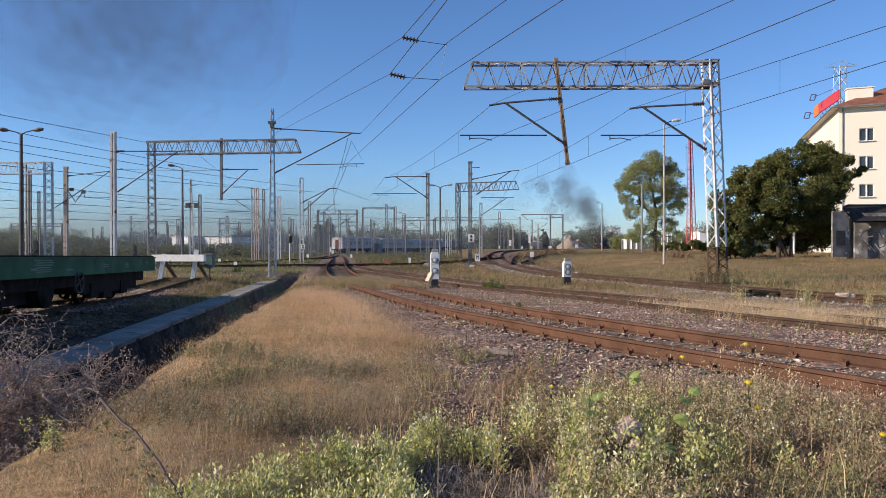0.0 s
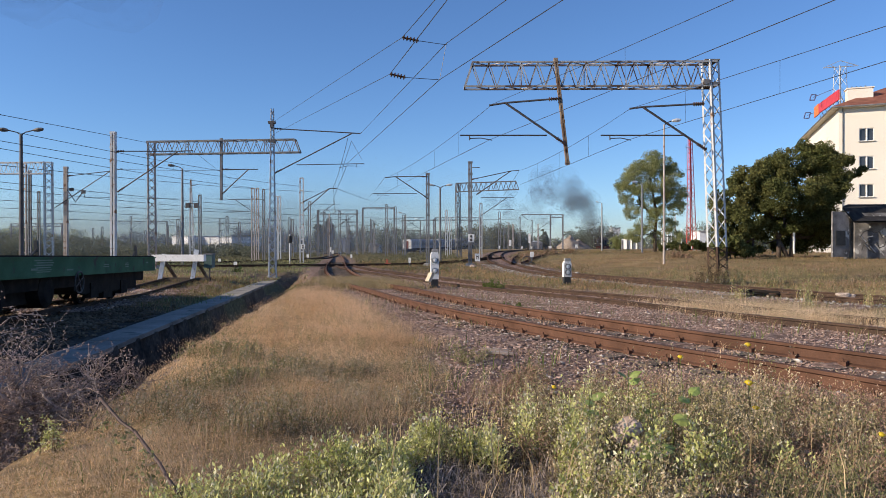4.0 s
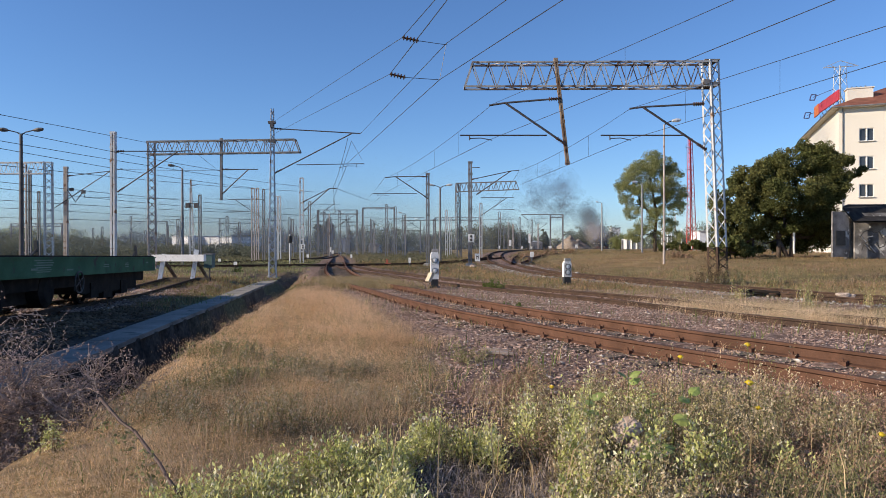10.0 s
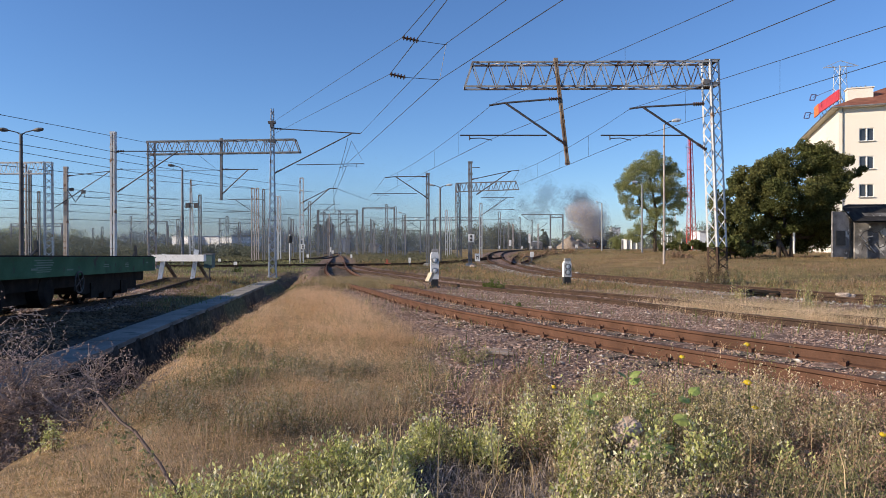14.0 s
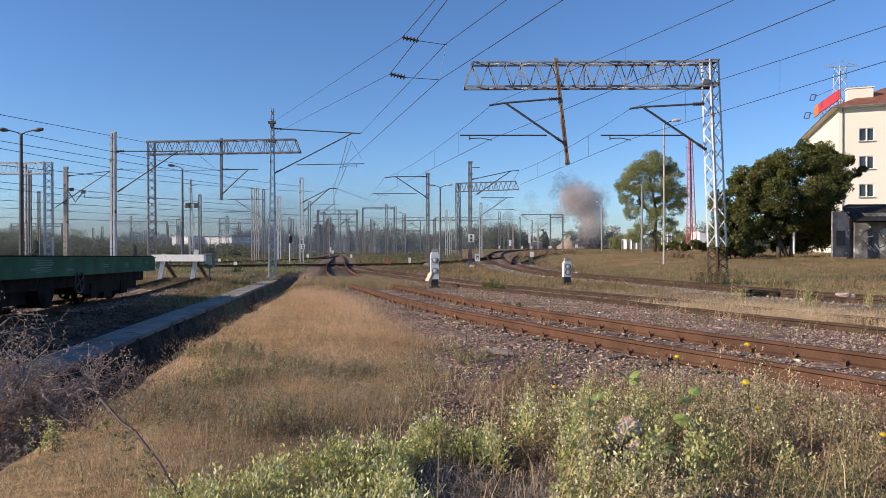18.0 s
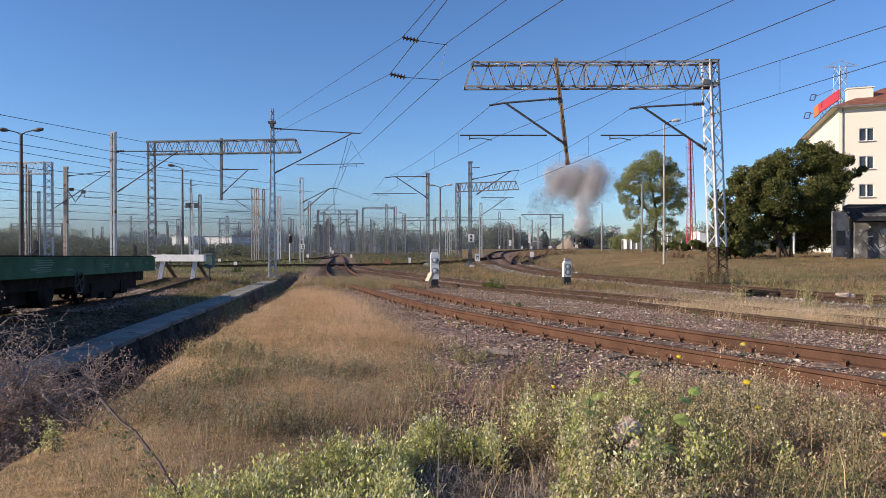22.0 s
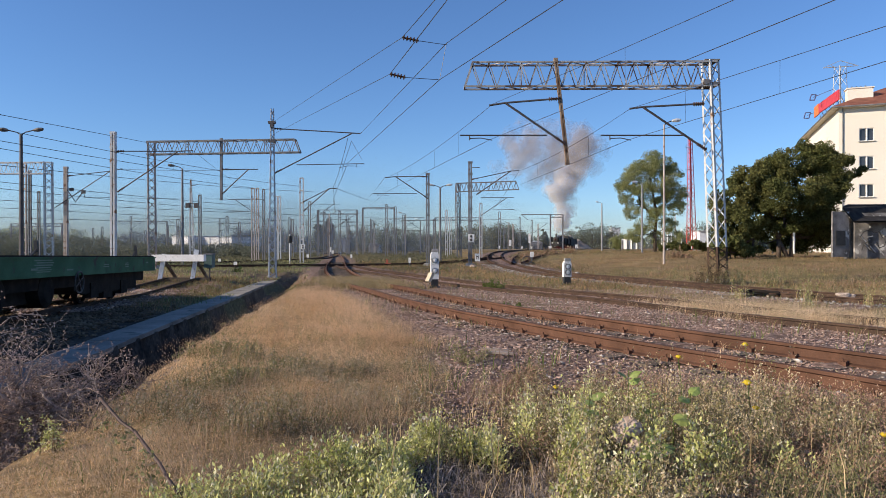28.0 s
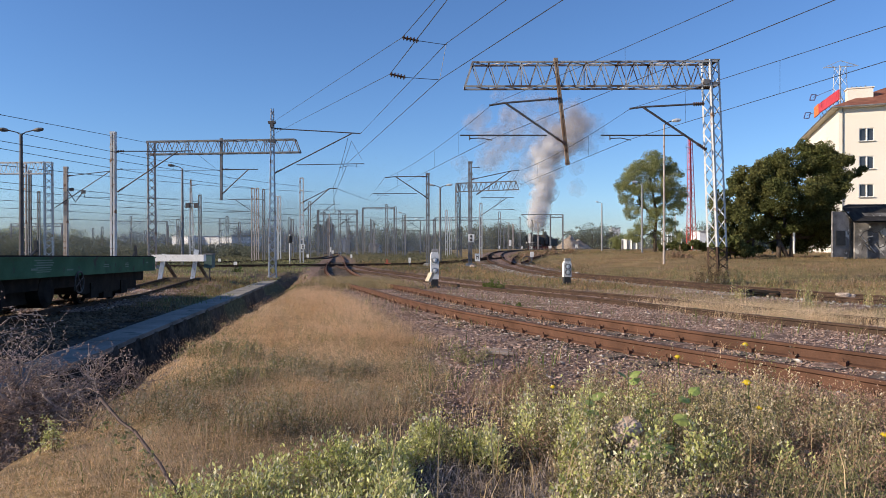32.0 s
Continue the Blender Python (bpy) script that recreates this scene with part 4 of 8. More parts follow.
wire(sagged((-4.94, 62, 6.29), (-17.21, 150, 9.27), 0.2), 0.018)
wire(sagged((-5.09, 62, 7.53), (-16.97, 150, 10.7), 0.2), 0.018)

# ------------------------------------------------------------------ concrete walkway slab beside the trench
SLAB = pm("dark_worn_concrete", (0.215, 0.20, 0.175), (0.33, 0.305, 0.265), 0.9, 0.95, 0, 0.35, 25, spots=((0.16, 0.15, 0.13), 1.4, 0.62))


def build_slab():
    t = thing("concrete_walkway", (0, 0, 0), "weathered grey concrete walkway slab along a trench", "walkway")
    y = 5.0
    while y < 40.5:
        L = 2.45
        x0, x1 = slab_edge(y), slab_edge(y + L)
        m = M()
        zt = -0.46 + 0.01 * math.sin(y * 3)
        w = 1.0
        p = [(x0 - w, y, zt), (x0 - 0.18, y, zt), (x1 - 0.18, y + L - 0.012, zt), (x1 - w, y + L - 0.012, zt)]
        q = [(a, b, zt - 0.10) for a, b, _ in p]
        m.add(q + p, [(4, 5, 6, 7), (0, 1, 5, 4), (1, 2, 6, 5), (2, 3, 7, 6), (3, 0, 4, 7)])
        part("slab", m, SLAB, t)
        y += L


build_slab()


# ------------------------------------------------------------------ flat wagon
def build_wagon():
    ang = math.degrees(math.atan2(-1.2, 11.3))
    end = Vector((-12.45, 27.0, 0))
    d = Vector((-1.2, 11.3, 0)).normalized()
    z = g(-12.4, 27) - 0.05
    t = thing("flat_wagon", (end.x, end.y, z), "dark green flat railway wagon with black running gear", "wagon")
    t.rotation_euler = (-radians(0.8), 0, math.atan2(d.y, d.x) - math.pi / 2)
    # in the wagon's space: y runs along it, its end at 0, the rest towards -y; x across
    # L is stretched out of view so the wagon's shadow covers the near slab
    L, W, top = 24.0, 2.85, 1.67
    rail = 0.25
    n = 60
    plank = M().box((0, 0, 0), (W - 0.1, L / n - 0.012, 0.05)).mesh("plank", WOOD_DECK)
    for i in range(n):
        o = new("plank", plank)
        o.parent = t
        o.location = (0, -L * (i + 0.5) / n, top + 0.02)
    for sx in (-1, 1):
        part("side_sill", M().box((sx * (W / 2 - 0.04), -L / 2, top - 0.25), (0.09, L, 0.50)).box((sx * (W / 2 + 0.01), -L / 2, top - 0.02), (0.05, L, 0.05)).box((sx * (W / 2 + 0.01), -L / 2, top - 0.49), (0.05, L, 0.04)), GREEN_PAINT, t, "scuffed dark green side sill")
    part("end_sill", M().box((0, -0.06, top - 0.25), (W - 0.1, 0.12, 0.5)).box((0, -L + 0.06, top - 0.25), (W - 0.1, 0.12, 0.5)), GREEN_PAINT, t)
    part("underframe", M().box((0, -L / 2, top - 0.6), (2.3, L - 1.0, 0.5)).box((0.2, -L / 2, top - 0.95), (1.3, 8, 0.5)).box((0.1, -3.9, 0.88), (2.15, 5.0, 0.6)).box((0.9, -L / 2 - 1.6, top - 0.8), (0.5, 1.6, 0.4)).box((0.95, -6.3, top - 0.78), (0.35, 0.9, 0.4)), DARK_IRON, t)
    for by in (-4.1, -19.9):
        bo = part("bogie", M().box((0, by, 0.72), (2.1, 0.5, 0.3)).box((1.02, by, 0.74), (0.14, 3.5, 0.42)).box((-1.02, by, 0.74), (0.14, 3.5, 0.42)).box((1.04, by, 0.56), (0.2, 0.8, 0.4)).box((-1.04, by, 0.56), (0.2, 0.8, 0.4)), DARK_IRON, t, "black steel bogie")
        for dy in (-1.32, 1.32):
            for sx in (-0.75, 0.75):
                w = new("wheel", M().lathe([(-0.07, 0.1), (-0.07, 0.40), (-0.055, 0.46), (0.04, 0.46), (0.05, 0.49), (0.07, 0.49), (0.07, 0.1)], (sx, by + dy, rail + 0.46), (-1 if sx > 0 else 1, 0, 0), 20).mesh("wheel", DARK_IRON))
                w.parent = bo
            a = new("axle_box", M().box((1.1, by + dy, rail + 0.42), (0.22, 0.62, 0.46)).box((-1.1, by + dy, rail + 0.42), (0.22, 0.62, 0.46)).tube((-1, by + dy, rail + 0.46), (1, by + dy, rail + 0.46), 0.08).mesh("axle_box", DARK_IRON))
            a.parent = bo
    for ty in (-8.65, -11.2):
        part("air_tank", M().lathe([(-0.42, 0.02), (-0.4, 0.3), (-0.32, 0.44), (0.32, 0.44), (0.4, 0.3), (0.42, 0.02)], (0.85, ty, 0.78), (1, 0, 0), 16).box((0.85, ty, 1.15), (0.3, 0.5, 0.3)), DARK_IRON, t, "black hanging brake tank")
    for sx in (-0.87, 0.87):
        part("buffer", M().lathe([(0, 0.13), (0.3, 0.11), (0.3, 0.07), (0.55, 0.07), (0.56, 0.22), (0.60, 0.2), (0.61, 0.02)], (sx, 0, top - 0.32), (0, 1, 0), 14), DARK_IRON, t, "round black buffer")
    part("coupling_hook", M().box((0, 0.15, top - 0.32), (0.1, 0.35, 0.12)).line([(0, 0.3, top - 0.36), (0, 0.42, top - 0.7), (0, 0.3, top - 0.95)], 0.03), DARK_IRON, t)
    for sy in (-1.9, -9.5, -17.0):
        part("stake", M().bar((W / 2 - 0.1, sy, top - 0.1), (W / 2 - 0.14, sy, top + 0.42), 0.08, 0.08).bar((W / 2 - 0.12, sy - 0.35, top + 0.02), (W / 2 - 0.12, sy, top + 0.2), 0.05), BLACK, t, "black side stake")
    ring = M()
    for k in range(20):
        a0, a1 = k * math.tau / 20, (k + 1) * math.tau / 20
        c = Vector((W / 2 + 0.06, -7.3, top - 0.70))
        ring.tube(c + Vector((0, 0.30 * math.cos(a0), 0.30 * math.sin(a0))), c + Vector((0, 0.30 * math.cos(a1), 0.30 * math.sin(a1))), 0.022, 0.022, 6, False)
    for k in range(4):
        a0 = k * math.pi / 2 + 0.5
        ring.bar(c, c + Vector((0, 0.3 * math.cos(a0), 0.3 * math.sin(a0))), 0.025)
    part("brake_wheel", ring, STEEL_DARK, t, "grey spoked hand-brake wheel")
    k = 0
    for yy, zz, ww, hh in ((-9.4, 0.42, 1.0, 0.03), (-9.3, 0.36, 0.95, 0.03), (-9.4, 0.30, 1.0, 0.03), (-9.4, 0.24, 0.8, 0.03), (-9.4, 0.18, 0.9, 0.02), (-9.4, 0.13, 0.75, 0.02), (-9.9, 0.2, 0.35, 0.05), (-5.1, 0.27, 0.4, 0.03), (-5.1, 0.21, 0.45, 0.03), (-3.2, 0.3, 0.3, 0.03), (-3.2, 0.24, 0.35, 0.03), (-3.2, 0.18, 0.3, 0.03), (-7.8, 0.16, 0.4, 0.04), (-1.0, 0.3, 0.25, 0.05)):
        part("stencil_mark", M().box((W / 2 + 0.008, yy, top - 0.5 + zz), (0.006, ww, hh)), pm_stencil, t)


pm_stencil = pm("pale_stencil_paint", (0.10, 0.165, 0.13), (0.17, 0.235, 0.195), 8, 0.7, 0, 0, 40)
build_wagon()


# ------------------------------------------------------------------ buffer stop
def build_buffer_stop():
    x, y = -13.4, 36.0
    z = g(x, y)
    t = thing("buffer_stop", (x, y, z), "white-painted wooden buffer stop at the siding's end", "buffer stop")
    zb = 0.93
    part("beam", M(t.location).box((x + 0.0, y, zb), (2.7, 0.32, 0.34), -4), WHITE, t, "peeling white buffer beam")
    for dx in (-0.95, 0.72):
        part("post", M(t.location).bar((x + dx - 0.14, y + 0.15, z - 0.2), (x + dx + 0.12, y + 0.2, zb + (0.42 if dx > 0 else 0.2)), 0.18, 0.2), WHITE, t)
        part("brace", M(t.location).bar((x + dx + 0.1, y + 2.2, z - 0.1), (x + dx, y + 0.3, zb), 0.12, 0.12), WOOD_OLD, t)
    part("spreader", M(t.location).box((x + 0.2, y + 0.3, z + 0.12), (2.6, 0.24, 0.2)), WOOD_OLD, t)
    tb = thing("relay_cabinet", (-12.18, 37, g(-12, 37)), "small dark green-grey steel cabinet beside the buffer stop", "cabinet")
    m = M(tb.location)
    zc = 0.41
    part("body", m.box((-12.18, 37, (zc + 1.12) / 2), (0.42, 0.5, 1.12 - zc)), pm("cabinet_paint", (0.05, 0.1, 0.1), (0.08, 0.14, 0.13), 3, 0.6), tb)
    part("lid", M(tb.location).box((-12.18, 37, 1.12), (0.48, 0.58, 0.05)), GALV_DARK, tb)
    part("stand", M(tb.location).box((-12.18, 37, zc - 0.35), (0.07, 0.07, 0.72)).box((-12.18, 37, zc - 0.02), (0.2, 0.3, 0.05)), STEEL_DARK, tb)


build_buffer_stop()


# ------------------------------------------------------------------ ground signals and small yard furniture
def dwarf_signal(x, y, h, w, rz, label):
    z = g(x, y)
    t = thing("dwarf_signal", (x, y, z), label, "signal", "dwarf signals")
    t.rotation_euler = (0, 0, radians(rz))
    part("base", M().box((0, 0, 0.16), (w * 0.85, w * 0.7, 0.42)).box((0, 0, 0.02), (w * 1.2, w, 0.12)), BLACK, t)
    part("case", M().box((0, 0, 0.36 + (h - 0.5) / 2), (w, w * 0.75, h - 0.5)).box((0, -w * 0.02, h - 0.12), (w * 0.8, w * 0.65, 0.08)), WHITE, t, "white-painted signal case")
    part("cap", M().box((0.02, 0, h - 0.03), (w * 0.75, w * 0.6, 0.16)), CONCRETE, t)
    for fz in (0.34, 0.74):
        c = Vector((0, -w * 0.385, 0.36 + (h - 0.5) * fz))
        hood = part("lens_hood", M().lathe([(0, w * 0.35), (0.06, w * 0.35), (0.06, w * 0.31), (0.0, w * 0.31)], c, (0, -1, 0), 18), STEEL_DARK, t)
        ln = new("lens", M().lathe([(0.03, w * 0.30), (0.055, w * 0.22), (0.065, 0.01)], c, (0, -1, 0), 14).mesh("lens", LENS_GREY))
        ln.parent = hood
    return t


LENS_GREY = pm("grey_lens", (0.76, 0.74, 0.70), (0.84, 0.82, 0.78), 6, 0.75, 0, 0)
GLASS_DARK = pm("signal_lens", (0.03, 0.04, 0.06), (0.05, 0.07, 0.1), 6, 0.1, 0, 0)
dwarf_signal(-0.34, 28.5, 1.53, 0.33, 6, "white dwarf signal with two round lenses on a black base")
dwarf_signal(5.41, 31.0, 1.12, 0.34, 8, "short white dwarf signal with two round lenses")
sl = M()
sl.bar((-0.59, 27.5, 0.14), (-0.44, 27.6, 0.47), 0.26, 0.12)
tagged(part("stone_slab", sl, pm("cream_stone", (0.5, 0.42, 0.3), (0.62, 0.53, 0.4), 4, 0.9), None), "cream stone slab leaning beside the dwarf signal", "stone")


def white_marker(x, y, w, h, z=None, label="small white marker post in the grass"):
    z = g(x, y) if z is None else z
    t = thing("marker_post", (x, y, z), label, "marker", "marker posts")
    part("post", M(t.location).box((x, y, z + h * 0.3), (w * 0.35, 0.08, h * 0.6 + 0.1)), GALV_DARK, t)
    part("plate", M(t.location).box((x, y - 0.06, z + h * 0.72), (w, 0.05, h * 0.56)), WHITE, t)


white_marker(-16.96, 58, 0.28, 0.45)
white_marker(-22.03, 70, 0.25, 0.5)
white_marker(-22.76, 70, 0.25, 0.6)
white_marker(-2.82, 60, 0.2, 0.75)
white_marker(8.26, 66, 0.36, 0.85, None, "black and white point indicator post")
white_marker(28.21, 150, 0.6, 1.3)
white_marker(24.1, 160, 0.75, 1.0)
white_marker(20.02, 160, 0.5, 0.9)
white_marker(17.72, 160, 0.5, 0.9)
white_marker(-20.61, 130, 0.35, 1.6)
white_marker(-19.89, 128, 0.35, 1.0)
white_marker(-11.62, 90, 0.25, 0.7)
white_marker(-17.14, 90, 0.3, 0.7)
white_marker(11.04, 140, 0.4, 1.0)
white_marker(13.27, 140, 0.45, 2.2)
white_marker(18.29, 150, 0.45, 3.6, None, "tall white signal board in the yard")


DULL_RED = pm("faded_red_paint", (0.34, 0.08, 0.045), (0.44, 0.13, 0.075), 5, 0.7)


def shunt_lantern(x, y):
    z = g(x, y)
    t = thing("point_lever", (x, y, z), "orange-red point machine lantern beside the track", "point lever", "point levers")
    part("box", M(t.location).box((x, y, z + 0.14), (0.5, 0.35, 0.26)), DULL_RED, t)
    part("lantern", M(t.location).box((x - 0.05, y, z + 0.42), (0.2, 0.2, 0.26)).tube((x - 0.05, y, z + 0.2), (x - 0.05, y, z + 0.62), 0.03), DULL_RED, t)


shunt_lantern(-4.84, 62)
# a colour-light signal among the yard masts
cs = thing("light_signal", (-14.25, 66, g(-14, 66)), "black colour-light signal on a thin grey post", "signal")
part("post", M(cs.location).tube((-14.25, 66, g(-14, 66) - 0.1), (-14.25, 66, 2.66), 0.06), GALV, cs)
part("head", M(cs.location).tube((-14.23, 65.9, 1.97), (-14.23, 65.9, 2.5), 0.2, 0.2, 14).box((-14.22, 65.85, 2.18), (0.36, 0.12, 0.7)), BLACK, cs)
# dark cable loop and debris beside the tracks
cl = thing("cable_coil", (5.34, 45, 0.46), "loose dark cable loop beside the points", "cable")
ring = M(cl.location)
for k in range(16):
    a0, a1 = k * math.tau / 16, (k + 1) * math.tau / 16
    c = Vector(cl.location) + Vector((0, 0, 0.2))
    ring.tube(c + Vector((0.28 * math.cos(a0), 0.1 * math.sin(a0), 0.22 * math.sin(a0))), c + Vector((0.28 * math.cos(a1), 0.1 * math.sin(a1), 0.22 * math.sin(a1))), 0.03, 0.03, 6, False)
part("loop", ring, STEEL_DARK, cl)
# points: switch blades of the curved track
pt = thing("railway_switch", (0, 0, 0), "set of dark points branching off the curved track", "switch")
for dx0, dx1 in ((0.6, 2.6), (2.1, 4.1), (1.4, 5.6)):
    a, b = (5.0 + dx0, 58.0), (5.6 + dx1, 78.0)
    pts = smooth_path([a, ((a[0] + b[0]) / 2 - 0.2, 68.0), b], 0.5)
    part("rail", rail_mesh("rail", pts, 0, 0.22), RUST, pt)
# old timbers beside the curved track
bx = thing("timber_pile", (9.59, 22, 0.12), "small pile of dark old sleepers and pale boards beside the track", "timber pile")
bz = g(9.59, 22)
for k, (dx, dz, L, a, mt) in enumerate(((0, 0.05, 1.0, 12, WOOD_DECK), (0.1, 0.14, 0.8, -6, WOOD_OLD), (-0.08, 0.21, 0.6, 20, WOOD_DECK), (0.5, 0.04, 0.9, -20, WOOD_DECK), (0.75, 0.06, 0.7, 9, WOOD_OLD), (0.35, 0.2, 0.75, -14, WOOD_DECK), (-0.3, 0.07, 0.5, 33, WOOD_OLD))):
    part("timber", M(bx.location).box((9.54 + dx, 22 - 0.05 * k, bz + dz), (L, 0.15, 0.07), a, 4 * (k % 2)), mt, bx)


# ------------------------------------------------------------------ the cream apartment house
FACADE = pm("cream_render", (0.76, 0.71, 0.61), (0.82, 0.775, 0.68), 0.12, 0.9, 0, 0.02, 60)
ROOF = pm("red_brown_roof_tiles", (0.20, 0.08, 0.055), (0.28, 0.12, 0.08), 1.2, 0.85, 0, 0.3, 18)
PANE = pm("dark_window_glass", (0.03, 0.035, 0.045), (0.06, 0.07, 0.085), 0.5, 0.12, 0, 0)


def build_house():
    c = Vector((44.6, 80.0, 0))
    f_dir = Vector((0.93, -0.37, 0)).normalized()
    s_dir = Vector((0.33, 0.94, 0)).normalized()
    z0 = 0.7
    zt = 17.12
    t = thing("apartment_house", (c.x, c.y, z0), "five-storey cream apartment house with a red-brown tiled hip roof", "house")
    LF, LS = 26.0, 24.0
    th = 0.35

    def wall_with(name, a, d, L, inn, cols, rows, w, h):
        """A wall from a along d with openings cut through it: column centres, row sills."""
        m = M(t.location)
        xs = sorted({0, L, *[q for cc in cols for q in (cc - w / 2, cc + w / 2)]})
        zs = sorted({z0 - 0.5, zt, *[q for rr in rows for q in (rr, rr + h)]})
        for x0, x1 in zip(xs, xs[1:]):
            for a0, a1 in zip(zs, zs[1:]):
                xm, zm = (x0 + x1) / 2, (a0 + a1) / 2
                if any(abs(xm - cc) < w / 2 for cc in cols) and any(rr < zm < rr + h for rr in rows):
                    continue
                p = [a + d * x + inn * k for k in (0, th) for x in (x0, x1)]
                m.add([(q.x, q.y, z) for z in (a0, a1) for q in p], [(0, 1, 5, 4), (1, 3, 7, 5), (3, 2, 6, 7), (2, 0, 4, 6), (4, 5, 7, 6), (1, 0, 2, 3)])
        wall = part(name, m, FACADE, t, "cream rendered wall")
        bm = bmesh.new()
        bm.from_mesh(wall.data)
        bmesh.ops.remove_doubles(bm, verts=bm.verts, dist=0.001)
        bm.to_mesh(wall.data)
        bm.free()
        for cc in cols:
            for rr in rows:
                o = a + d * cc
                wd = part("window", M(t.location).add([(q.x, q.y, z) for z in (rr, rr + h) for q in (o - d * w / 2 + inn * 0.2, o + d * w / 2 + inn * 0.2)], [(0, 1, 3, 2)]), PANE, t, "dark double window with a white frame")
                fr = M(t.location)
                for k in (-1, 0, 1):
                    q = o + d * (k * (w / 2 - 0.04)) + inn * 0.14
                    fr.bar((q.x, q.y, rr), (q.x, q.y, rr + h), 0.10 if k else 0.24, 0.08)
                for zz in (rr + 0.04, rr + h - 0.04):
                    q0, q1 = o - d * w / 2 + inn * 0.14, o + d * w / 2 + inn * 0.14
                    fr.bar((q0.x, q0.y, zz), (q1.x, q1.y, zz), 0.08, 0.08)
                q = new("frame", fr.mesh("frame", WHITE))
                q.parent = wd
                si = M(t.location)
                q0, q1 = o - d * (w / 2 + 0.1) - inn * 0.06, o + d * (w / 2 + 0.1) - inn * 0.06
                si.bar((q0.x, q0.y, rr - 0.04), (q1.x, q1.y, rr - 0.04), 0.2, 0.08)
                q = new("sill", si.mesh("sill", CONCRETE))
                q.parent = wd

    inn_f = Vector((-f_dir.y, f_dir.x, 0))
    inn_s = Vector((s_dir.y, -s_dir.x, 0))
    rows = [13.27, 10.16, 7.04, 3.95, 1.6]
    wall_with("front_wall", c, f_dir, LF, inn_f, [2.75 + 3.6 * k for k in range(6)], rows, 1.45, 1.45)
    wall_with("side_wall", c + s_dir * 0.36, s_dir, LS, inn_s, [6.5 + 5.2 * k for k in range(4)], rows, 1.1, 1.5)
    bk = M(t.location)
    p0, p1 = c + s_dir * LS, c + f_dir * LF + s_dir * LS
    bk.add([(q.x, q.y, z) for z in (z0, zt) for q in (p0, p1, p1 - s_dir * 0.3, p0 - s_dir * 0.3)], [(0, 1, 5, 4), (2, 3, 7, 6), (4, 5, 6, 7)])
    p0, p1 = c + f_dir * LF, c + f_dir * LF + s_dir * LS
    bk.add([(q.x, q.y, z) for z in (z0, zt) for q in (p0, p1, p1 - f_dir * 0.3, p0 - f_dir * 0.3)], [(0, 1, 5, 4), (2, 3, 7, 6), (4, 5, 6, 7)])
    part("rear_wall", bk, FACADE, t)
    ov = 0.75
    a = c - f_dir * ov - s_dir * ov
    b = c + f_dir * (LF + ov) - s_dir * ov
    d = c - f_dir * ov + s_dir * (LS + ov)
    e = c + f_dir * (LF + ov) + s_dir * (LS + ov)
    top = zt + 4.6
    r0, r1 = c + f_dir * 9 + s_dir * 10, c + f_dir * (LF - 9) + s_dir * 10
    rf = M(t.location)
    rf.add([(q.x, q.y, zt + 0.12) for q in (a, b, e, d)] + [(r0.x, r0.y, top), (r1.x, r1.y, top)], [(0, 1, 5, 4), (1, 2, 5), (2, 3, 4, 5), (3, 0, 4)])
    part("roof", rf, ROOF, t, "red-brown tiled hip roof")
    ea = M(t.location)
    ea.add([(q.x, q.y, z) for z in (zt - 0.06, zt + 0.1) for q in (a, b, e, d)], [(3, 2, 1, 0), (4, 5, 6, 7), (0, 1, 5, 4), (1, 2, 6, 5), (2, 3, 7, 6), (3, 0, 4, 7)])
    part("eaves", ea, pm("eaves_board", (0.55, 0.49, 0.40), (0.66, 0.60, 0.50), 2, 0.8), t, "brown eaves overhang")
    gt_ = M(t.location)
    gt_.line([(a.x, a.y, zt + 0.02), (b.x, b.y, zt + 0.02)], 0.09, 6).line([(a.x, a.y, zt + 0.02), (d.x, d.y, zt + 0.02)], 0.09, 6)
    q = c + f_dir * 0.4 - inn_f * 0.08
    gt_.tube((q.x, q.y, zt), (q.x, q.y, z0), 0.06, 0.06, 8)
    part("gutter", gt_, GALV_DARK, t)
    # roof blocks and chimneys
    for u, v, w, dd, h in ((2.6, 3.2, 2.6, 1.6, 2.7), (6.6, 3.2, 1.6, 1.6, 3.7)):
        o = c + f_dir * u + s_dir * v
        part("chimney", M(t.location).box((o.x, o.y, zt + h / 2 - 0.1), (w, dd, h), -20).box((o.x, o.y, zt + h - 0.1), (w + 0.2, dd + 0.2, 0.12), -20), FACADE, t, "cream rendered chimney block")
    for k in range(4):
        o = c + f_dir * (1.9 + 0.45 * k) + s_dir * 3.2
        part("vent_pipe", M(t.location).tube((o.x, o.y, zt + 2.5), (o.x, o.y, zt + 2.95), 0.07), STEEL_DARK, t)
    # the red roof sign on its frame
    sg = thing("roof_sign", tuple(c + s_dir * 4 + Vector((0, 0, zt))), "red rooftop sign panel with an orange end on a steel frame", "sign")
    o = Vector(sg.location)
    pa, pb = Vector((46.29, 83, 19.29)), Vector((48.75, 92, 19.39))
    part("panel", M(o).bar(pa, pb, 0.15, 1.2), pm("crimson_sign_paint", (0.50, 0.035, 0.05), (0.60, 0.06, 0.075), 2, 0.6, 0, 0.1), sg)
    part("end_panel", M(o).bar(pb, Vector((49.21, 94, 19.25)), 0.16, 1.35), ORANGE, sg)
    fr = M(o)
    for k in range(6):
        q = pa + (pb - pa) * (k / 5)
        fr.bar((q.x + 0.15, q.y, q.z - 0.9), (q.x + 0.15, q.y, zt - 0.1), 0.07).bar((q.x + 0.15, q.y, q.z), (q.x + 1.4, q.y + 0.3, zt + 0.1), 0.06)
